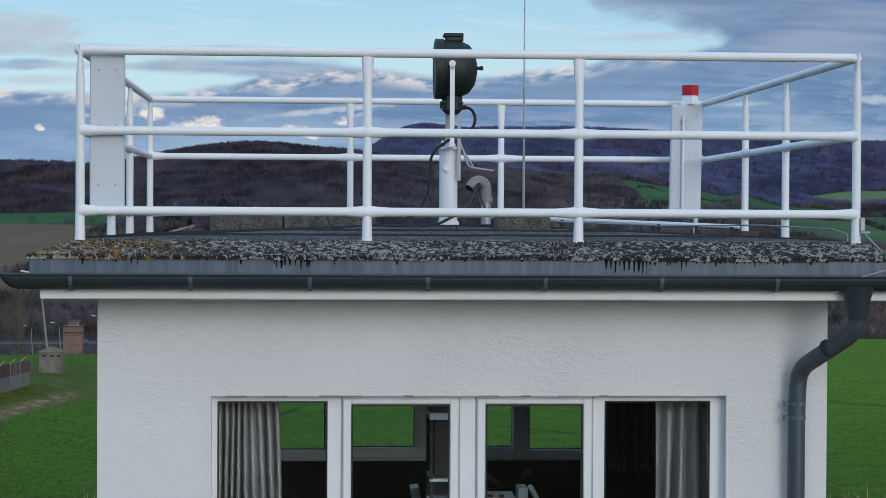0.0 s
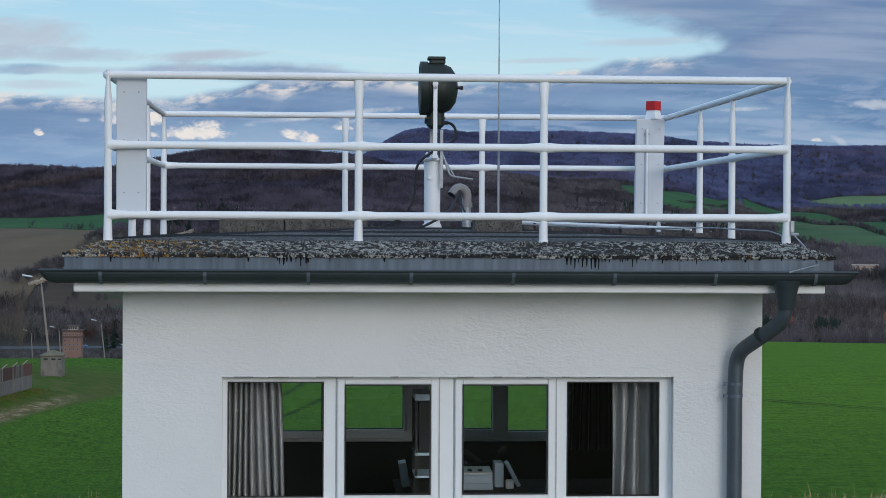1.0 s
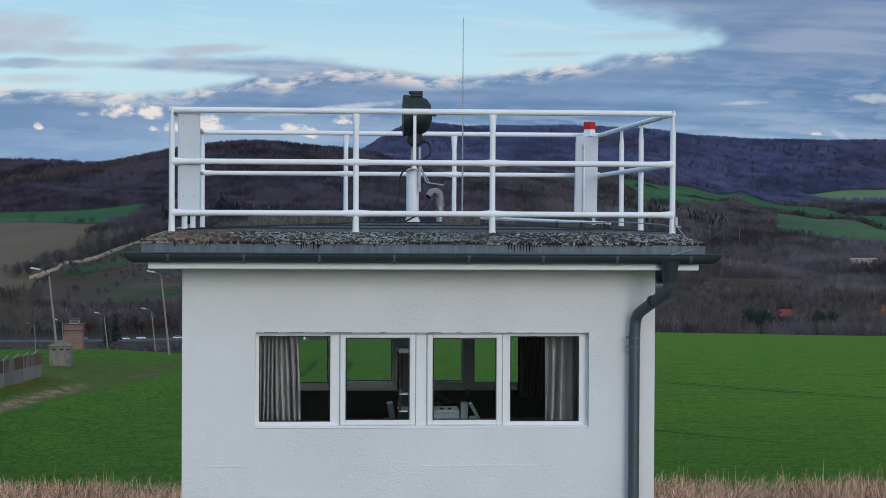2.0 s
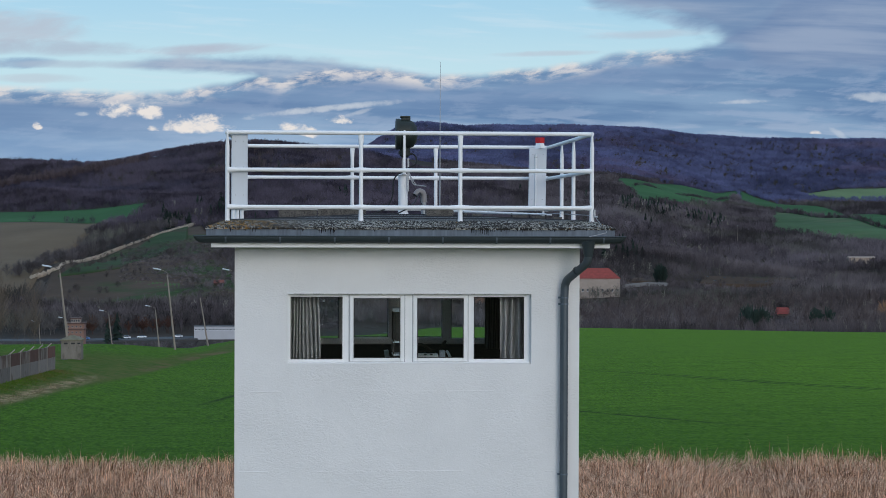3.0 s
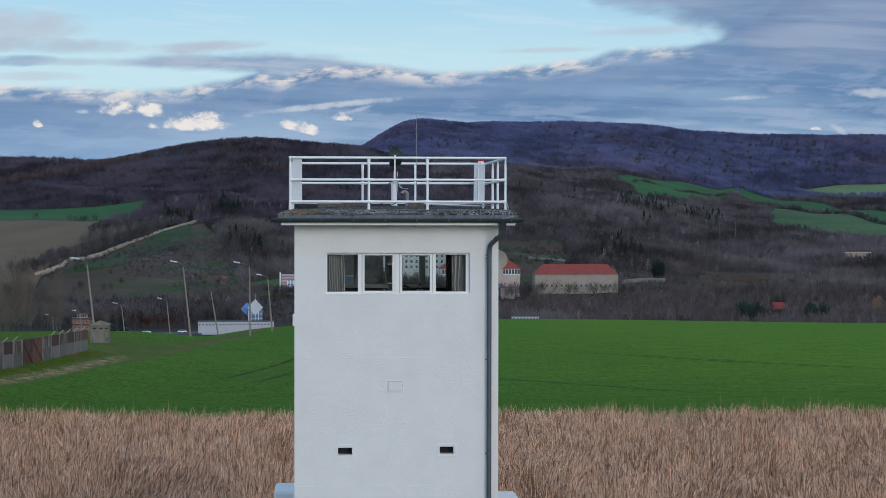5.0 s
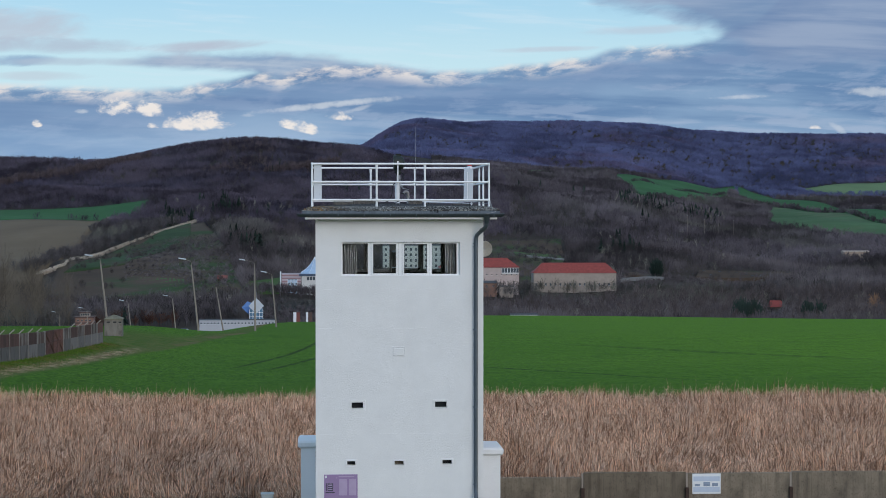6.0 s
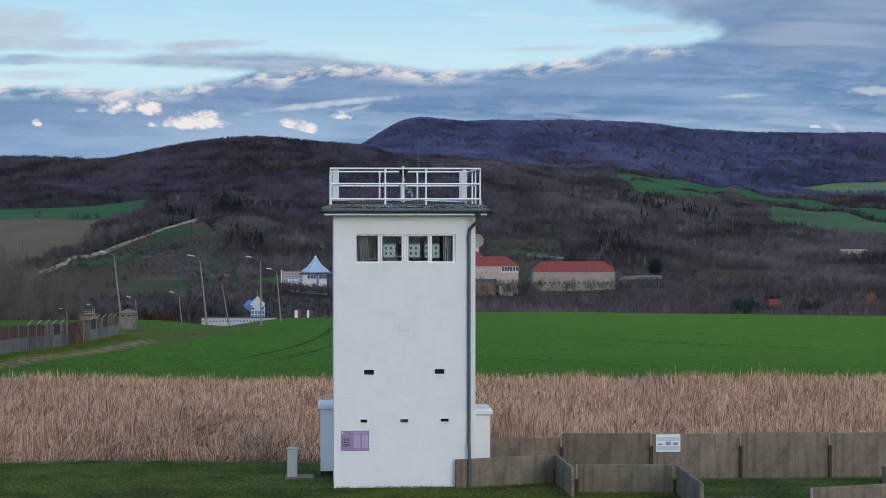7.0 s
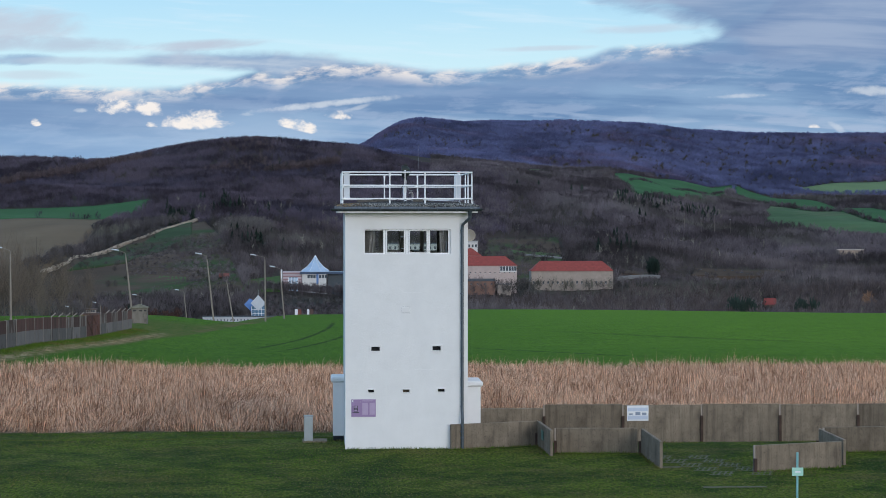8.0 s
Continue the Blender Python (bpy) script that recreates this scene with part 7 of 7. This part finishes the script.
crowns("wood", WOOD_HAZED, scatter(20000, -0.03, 0.325, 3500, 4600), 10, 22, 1.05, "bare beech wood on the far mountain, haze mixed into its colour", 0.66)
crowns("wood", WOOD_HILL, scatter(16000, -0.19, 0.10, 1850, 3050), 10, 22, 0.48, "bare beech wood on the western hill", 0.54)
crowns("wood", WOOD_GREY, scatter(17000, 0.06, 0.325, 1850, 3500), 12, 22, 0.48, "bare mixed wood on the eastern slope", 0.44)
crowns("wood", WOOD_VALLEY, scatter(7500, -0.19, 0.325, 1120, 1900), 12, 42, 0.21, "bare mixed wood in the valley", 0.40)
bare_trees("wood", bark("dark_thicket", (0.128, 0.101, 0.094), 0.4), scatter(4200, 0.02, 0.34, 1180, 1420), 12, 36, 0.2, "bare thicket along the valley bottom", 0.26, 0.2, 0.3)
bare_trees("wood", WOOD_TAN, clumped(scatter(5000, -0.2, 0.2, 2000, 3100), 200, 0.5), 13, 18, 0.4, "tan larches among the bare wood")
bare_trees("wood", WOOD_PALE, clumped(scatter(2600, -0.25, 0.34, 1150, 2100), 60, 0.2), 11, 30, 0.16, "pale birches and willows in the valley", full=0.15)
bare_trees("scrub", WOOD_VALLEY, scatter(1500, -0.19, -0.031, 1060, 1240, False), 10.5, 34, 0.22, "tall bare trees beyond the motorway", 0.3, 0.3)
bare_trees("scrub", WOOD_VALLEY, scatter(3000, -0.2, 0.0, 610, 930, False), 3.4, 26, 0.14, "low bare scrub before the motorway", 0.6, 0.4, 0.05)
bare_trees("scrub", WOOD_GREY, scatter(160, 0.232, 0.247, 1180, 1330, False), 4, 30, 0.2, "low scrub below the farmhouse", 0.5, 0.4, 0.05)
bare_trees("scrub", WOOD_RED, scatter(22, -0.118, -0.072, 1055, 1075, False), 9, 60, 0.22, "rusty brown shrubs beside the motorway", 0.45, 0.4, 0.1)
bare_trees("scrub", WOOD_VALLEY, off(scatter(900, -0.10, -0.03, 1250, 1400), PASTURE), 8, 30, 0.22, "bare shrubs on the lower slope", 0.45, 0.3)
conifers("spruces", np.array([[-102.0, 905.0], [-98.0, 912.0]]), 13, "dark spruces beside the former control tower")
bare_trees("scrub", WOOD_VALLEY, scatter(500, -0.03, 0.016, 1060, 1250, False), 3.5, 24, 0.22, "low bare scrub before the hall", 0.5, 0.3, 0.05)
bare_trees("scrub", WOOD_VALLEY, scatter(200, -0.03, 0.02, 1278, 1308, False), 8, 44, 0.16, "bare scrub below the hall", 0.42, 0.3)
conifers("spruces", clumped(scatter(1800, -0.12, 0.3, 1500, 2600), 120, 0.56), 12, "dark spruces among the bare wood")
crowns("spruces", CONIFER, np.array([[-3.1 + b * 1195, HUB[1] + 1195 + q] for b, q in ((0.2205, 0), (0.2220, 8), (0.2235, -5), (0.2250, 4), (0.2265, 10), (0.2280, -3), (0.2300, 5), (0.2325, 8), (0.258, 6), (0.261, 12), (0.264, 4))]), 18, 190, 0.5, "dark spruces near the farmhouse", 0.27, 0.02)
conifers("spruces", scatter(190, 0.158, 0.212, 2330, 2620, False), 12, "dark spruces at the field edge on the slope")
bare_trees("birch", WOOD_PALE, np.array([[-3.1 + b * 1175, HUB[1] + 1175] for b in (0.1328, 0.1352, 0.1624, 0.2156, 0.2718, 0.2735, 0.282)]), 11.5, 70, 0.13, "single pale birches at the valley bottom", 0.26, 0.05)
bare_trees("tree", bark("rusty_leaves", (0.30, 0.17, 0.10), 0.2), np.array([[-3.1 + b * 1300, HUB[1] + 1300 + 6 * i] for i, b in enumerate((0.2915, 0.2945))]), 13, 120, 0.3, "tree with rusty dead leaves", 0.5, 0.6, 0.1)
crowns("wood", WOOD_GREY, scatter(300, 0.211, 0.2390, 2420, 2980, False), 12, 26, 0.42, "bare copse at the end of the pasture", 0.44)
bare_trees("birch", WOOD_PALE, scatter(120, 0.156, 0.215, 2350, 2600, False), 13, 22, 0.3, "pale birches among the spruces at the field edge", 0.2, 0.0)
crowns("scrub", WOOD_VALLEY, scatter(2600, 0.018, 0.245, 1300, 1720, False), 2.6, 26, 0.16, "low brown scrub round the barracks", 0.8, 0.0)
for line, n_ in (([(-0.1623, 2460), (-0.1362, 2620), (-0.1096, 2708), (-0.0854, 2828)], 420), ([(-0.0265, 2504), (-0.0091, 2564), (0.0116, 2592)], 260)):
    q = rng.random(n_)
    lb = line[0][0] + q * (line[-1][0] - line[0][0])
    ld = np.interp(lb, [c[0] for c in line], [c[1] for c in line]) + rng.uniform(-20, 20, n_)
    bare_trees("wood", WOOD_TAN, np.stack([HUB[0] + lb * ld, HUB[1] + ld], 1), 15, 26, 0.4, "tan larches in a row along the wood edge")
for line, n_, lab in (([(0.2208, 3372), (0.26, 2920), (0.33, 2116)], 260, "dark hedge between the fields on the slope"), ([(0.165, 2980), (0.19, 3190), (0.221, 3440)], 160, "loose hedge along the wheat field"),
                     ([(0.1930, 3700), (0.2208, 3715), (0.262, 3560)], 420, "dark copse above the wheat field")):
    lb = line[0][0] + rng.random(n_) * (line[-1][0] - line[0][0])
    ld = np.interp(lb, [c[0] for c in line], [c[1] for c in line]) + rng.uniform(-9, 9, n_) * (3 if n_ > 400 else 1)
    crowns("hedge", bark("hedge_twigs", (0.070, 0.066, 0.066), 0.4), np.stack([HUB[0] + lb * ld, HUB[1] + ld], 1), 7, 24, 0.4, lab, 0.55, 0.0)
for n_, b0, b1, d0, d1, lab in ((300, 0.084, 0.132, 1520, 1960, "scattered bare shrubs on the terraces"), (170, 0.155, 0.235, 1480, 1710, "loose shrubs round the car park"),
                              (120, -0.075, -0.04, 1320, 1700, "rounded bare bushes on the meadow")):
    crowns("scrub", WOOD_VALLEY, scatter(n_, b0, b1, d0, d1, False), 6.5, 44, 0.16, lab, 0.5, 0.0)
crowns("spruces", CONIFER, scatter(4, 0.1745, 0.1785, 1600, 1640, False), 17, 170, 0.6, "dark spruces behind the barracks", 0.27, 0.02)
conifers("spruces", clumped(scatter(420, -0.078, -0.022, 1880, 2080), 40, 0.22), 12, "dark spruces above the hedge")
bare_trees("wood", bark("grey_crowns", (0.165, 0.145, 0.135), 0.2), clumped(scatter(500, -0.06, -0.024, 1700, 1860), 40, 0.1), 15, 44, 0.3, "pale grey rounded crowns above the meadow", 0.4, 0.5, 0.1)
bare_trees("wood", bark("dark_copse", (0.066, 0.054, 0.058), 0.3), clumped(scatter(3000, -0.26, 0.2, 1500, 2900), 130, 0.28), 13, 24, 0.4, "darker copses in the bare wood", 0.36, 0.4)
s = rng.random(900)
hb = -0.1422 + s * 0.0811
hd = np.interp(hb, [-0.1422, -0.1286, -0.1151, -0.1016, -0.0881, -0.0746, -0.0611], [1428, 1472, 1660, 1724, 1756, 1816, 1948])
xy = np.stack([HUB[0] + hb * hd + rng.uniform(-0.8, 0.8, 900), HUB[1] + hd + rng.uniform(-1, 1, 900)], 1)
bare_trees("hedge", HEDGE, xy, 3.6, 22, 0.3, "pale dry reed hedge running up the slope", 0.35, 0.5, 0.02)
xy = np.stack([HUB[0] + hb * hd - 14 + rng.uniform(-8, 8, 900), HUB[1] + hd + 10 + rng.uniform(-6, 6, 900)], 1)[::3]
bare_trees("shrubs", bark("hedge_shrub", (0.104, 0.090, 0.088), 0.4), xy, 11, 60, 0.14, "dark bare shrubs along the hedge", 0.4)
bare_trees("shrubs", bark("dark_shrub", (0.100, 0.084, 0.078), 0.35), off(clumped(scatter(420, -0.128, -0.045, 1250, 1800, False), 70, 0.1), PASTURE), 6.5, 60, 0.16, "scattered bare shrubs in the meadow", 0.45)
bare_trees("shrubs", WOOD_VALLEY, off(scatter(2200, -0.098, -0.042, 1250, 1720, False), PASTURE), 3.2, 26, 0.16, "low brown scrub in the meadow", 0.6, 0.4, 0.05)
xy = np.concatenate([np.stack([rng.uniform(160, 238, 40), rng.uniform(1400, 1430, 40)], 1), np.stack([rng.uniform(58, 158, 150), rng.uniform(1325, 1356, 150)], 1)])
bare_trees("shrubs", WOOD_VALLEY, xy, 12.5, 34, 0.2, "bare trees before the barracks", 0.36, 0.15)
xy = np.stack([rng.uniform(40, 106, 150), rng.uniform(1328, 1356, 150)], 1)
bare_trees("shrubs", bark("dark_slope_trees", (0.080, 0.064, 0.060), 0.35), xy, 16.5, 44, 0.25, "tall bare trees before the pink house", 0.3, 0.35, 0.2)
xy = np.stack([rng.uniform(-54, -36, 130), rng.uniform(150, 230, 130)], 1)
bare_trees("shrubs", bark("tan_saplings", (0.175, 0.132, 0.104), 0.4), xy, 9.5, 120, 0.022, "tan bare saplings behind the border fence", 0.24, 0.1)
xy = np.stack([rng.uniform(-120, -66, 260), rng.uniform(260, 420, 260)], 1)
bare_trees("shrubs", WOOD_VALLEY, xy, 4.5, 50, 0.07, "low bare scrub below the ridge", 0.45, 0.2, 0.05)


def reeds(n, name, mat, x0, x1, y0, y1, h0, h1, w, label, droop=0.42, up=0.0):
    x, y = rng.uniform(x0, x1, n), rng.uniform(y0, y1, n)
    y = y + (0.35 * np.sin(x * 0.7) + 0.3 * np.sin(x * 0.23 + 1)) * smooth(y1, y1 - 20, y)
    if y1 > 50:
        keep = (y < 57.5 - 22 * smooth(-13, -23, x)) & (y > 12.1 + 0.8 * smooth(-3, -9, x) + 0.35 * np.sin(x * 1.7) * np.sin(x * 0.61 + 1) + rng.exponential(0.25, n))
        x, y = x[keep], y[keep]
        n = len(x)
    patch = np.array([noise.noise((a * 0.22, b_ * 0.22, 1.0)) for a, b_ in zip(x, y)])
    z = ground_z(x, y) - 0.03 + up * rng.random(n) * smooth(13.5, 17, y)
    h = rng.uniform(h0, h1, n) * (1 + 0.6 * patch)
    turn = np.array([noise.noise((a * 0.5, b_ * 0.35, 7.0)) for a, b_ in zip(x, y)])
    az = 7.0 * turn + rng.normal(0, 0.9, n)
    lean = np.abs(rng.normal(0.12, droop, n)) + 0.35 * (patch < -0.2)
    lx, ly = lean * h * np.cos(az), lean * h * np.sin(az) * 0.6
    wa = rng.uniform(-0.8, 0.8, n)
    wx, wy = w * np.cos(wa), w * np.sin(wa)
    V = np.zeros((n, 5, 3), np.float32)
    V[:, 0] = np.stack([x - wx, y - wy, z], 1)
    V[:, 1] = np.stack([x + wx, y + wy, z], 1)
    knee = z + h * np.maximum(0.3, 0.62 - 0.14 * lean)
    V[:, 2] = np.stack([x + lx * 0.4 - wx, y + ly * 0.4 - wy, knee], 1)
    V[:, 3] = np.stack([x + lx * 0.4 + wx, y + ly * 0.4 + wy, knee], 1)
    V[:, 4] = np.stack([x + lx * 1.15, y + ly * 1.15, z + h * np.maximum(0.3, 1 - 0.42 * lean)], 1)
    F = np.array([[0, 1, 3], [0, 3, 2], [2, 3, 4]])
    f = (np.arange(n)[:, None, None] * 5 + F[None]).reshape(-1, 3)
    tagged(tri_mesh(name, V.reshape(-1, 3), f, mat), label, "reeds", kind="stuff")


STRAW = material("dry_reed", (0.69, 0.392, 0.246), 0.9, vary=0.35, scale=0.25, fine=3, bump=0.0, island=0.4, spec=0.2)
STRAW2 = material("dark_dry_reed", (0.190, 0.098, 0.060), 0.9, vary=0.3, scale=0.3, fine=3, bump=0.0, island=0.45, spec=0.2)
STRAW3 = material("bleached_reed", (0.76, 0.525, 0.375), 0.9, vary=0.2, scale=0.3, fine=3, bump=0.0, island=0.3, spec=0.2)
reeds(96000, "reeds", STRAW, -27, 36, 12, 57, 0.34, 0.72, 0.0066, "dense dry straw-coloured reeds behind the tower", 1.1, 0.5)
reeds(78000, "reeds", STRAW2, -27, 36, 12, 57.2, 0.3, 0.62, 0.0075, "darker broken reed stems in the reed bed", 1.2, 0.5)
reeds(84000, "reeds", STRAW3, -27, 36, 12, 57.2, 0.4, 0.75, 0.0055, "bleached bent reed stems lying across the bed", 1.6, 0.6)
reeds(42000, "reeds", STRAW2, -27, 36, 12, 57.2, 0.4, 0.8, 0.009, "dark lodged reed stems lying across the bed", 1.8, 0.6)
reeds(2600, "reeds", STRAW, -27, 36, 20, 57.6, 1.1, 1.45, 0.006, "single tall reed stalks above the bed", 0.3)
GRASS = material("lawn_grass", (0.066, 0.118, 0.013), 0.9, vary=0.5, scale=0.7, fine=6, bump=0.0, second=(0.125, 0.110, 0.034), second_amount=0.5, second_scale=0.35, island=0.4, spec=0.2)
DRYGRASS = material("dry_lawn_grass", (0.120, 0.105, 0.038), 0.9, vary=0.3, scale=0.7, fine=6, bump=0.0, island=0.4, spec=0.2)
reeds(72000, "lawn_grass", GRASS, -21, 20, -18, 12.6, 0.03, 0.09, 0.009, "short green tufts of the lawn")
reeds(22000, "lawn_grass", DRYGRASS, -21, 20, -18, 12.6, 0.03, 0.08, 0.008, "dry tufts in the lawn")


def tufts(pts, n, name, mat, h0, h1, label, wide=0.05):
    """Longer grass along the foot of walls: pts as pairs of plan points."""
    xs_, ys_ = [], []
    for (ax, ay), (bx_, by_) in pts:
        l = math.hypot(bx_ - ax, by_ - ay)
        k = int(n * l)
        t = rng.random(k)
        xs_.append(ax + (bx_ - ax) * t + rng.normal(0, wide, k))
        ys_.append(ay + (by_ - ay) * t + rng.normal(0, wide, k))
    x, y = np.concatenate(xs_), np.concatenate(ys_)
    k = len(x)
    z = ground_z(x, y) - 0.02
    h = rng.uniform(h0, h1, k)
    az = rng.uniform(0, 6.28, k)
    V = np.zeros((k, 3, 3), np.float32)
    V[:, 0] = np.stack([x - 0.012, y, z], 1)
    V[:, 1] = np.stack([x + 0.012, y, z], 1)
    V[:, 2] = np.stack([x + 0.4 * h * np.cos(az), y + 0.3 * h * np.sin(az), z + h], 1)
    tagged(tri_mesh(name, V.reshape(-1, 3), np.arange(3 * k).reshape(-1, 3), mat), label, "grass", kind="stuff")


FEET = [((-2.1, -0.05), (1.45, -0.05)), ((1.45, -0.32), (4.65, 0.66)), ((4.55, 0.6), (4.64, -2.35)), ((4.95, -1.5), (7.78, -1.65)), ((7.75, -1.9), (7.73, -5.65)),
        ((10.6, -6.6), (13.65, -5.7)), ((14.05, -2.0), (17.4, -1.7)), ((2.5, 5.95), (26, 5.58)), ((-3.65, 1.9), (-2.75, 1.9)), ((-2.6, 2.4), (-2.1, 2.4))]
tufts(FEET, 60, "wall_grass", GRASS, 0.04, 0.12, "longer green grass along the foot of the walls")
tufts(FEET, 25, "wall_grass", DRYGRASS, 0.04, 0.12, "dry grass along the foot of the walls")
VERGE = [((-23.2, 52), (-21.2, 128))]
tufts(VERGE, 130, "verge_grass", GRASS, 0.07, 0.2, "rough green grass along the border fence", 0.9)
tufts([((-21.4, 62), (-18.6, 118))], 14, "verge_grass", material("bleached_grass", (0.30, 0.21, 0.12), 0.9, vary=0.3, bump=0.0, island=0.4), 0.06, 0.16, "bleached dry grass on the worn strip", 0.5)
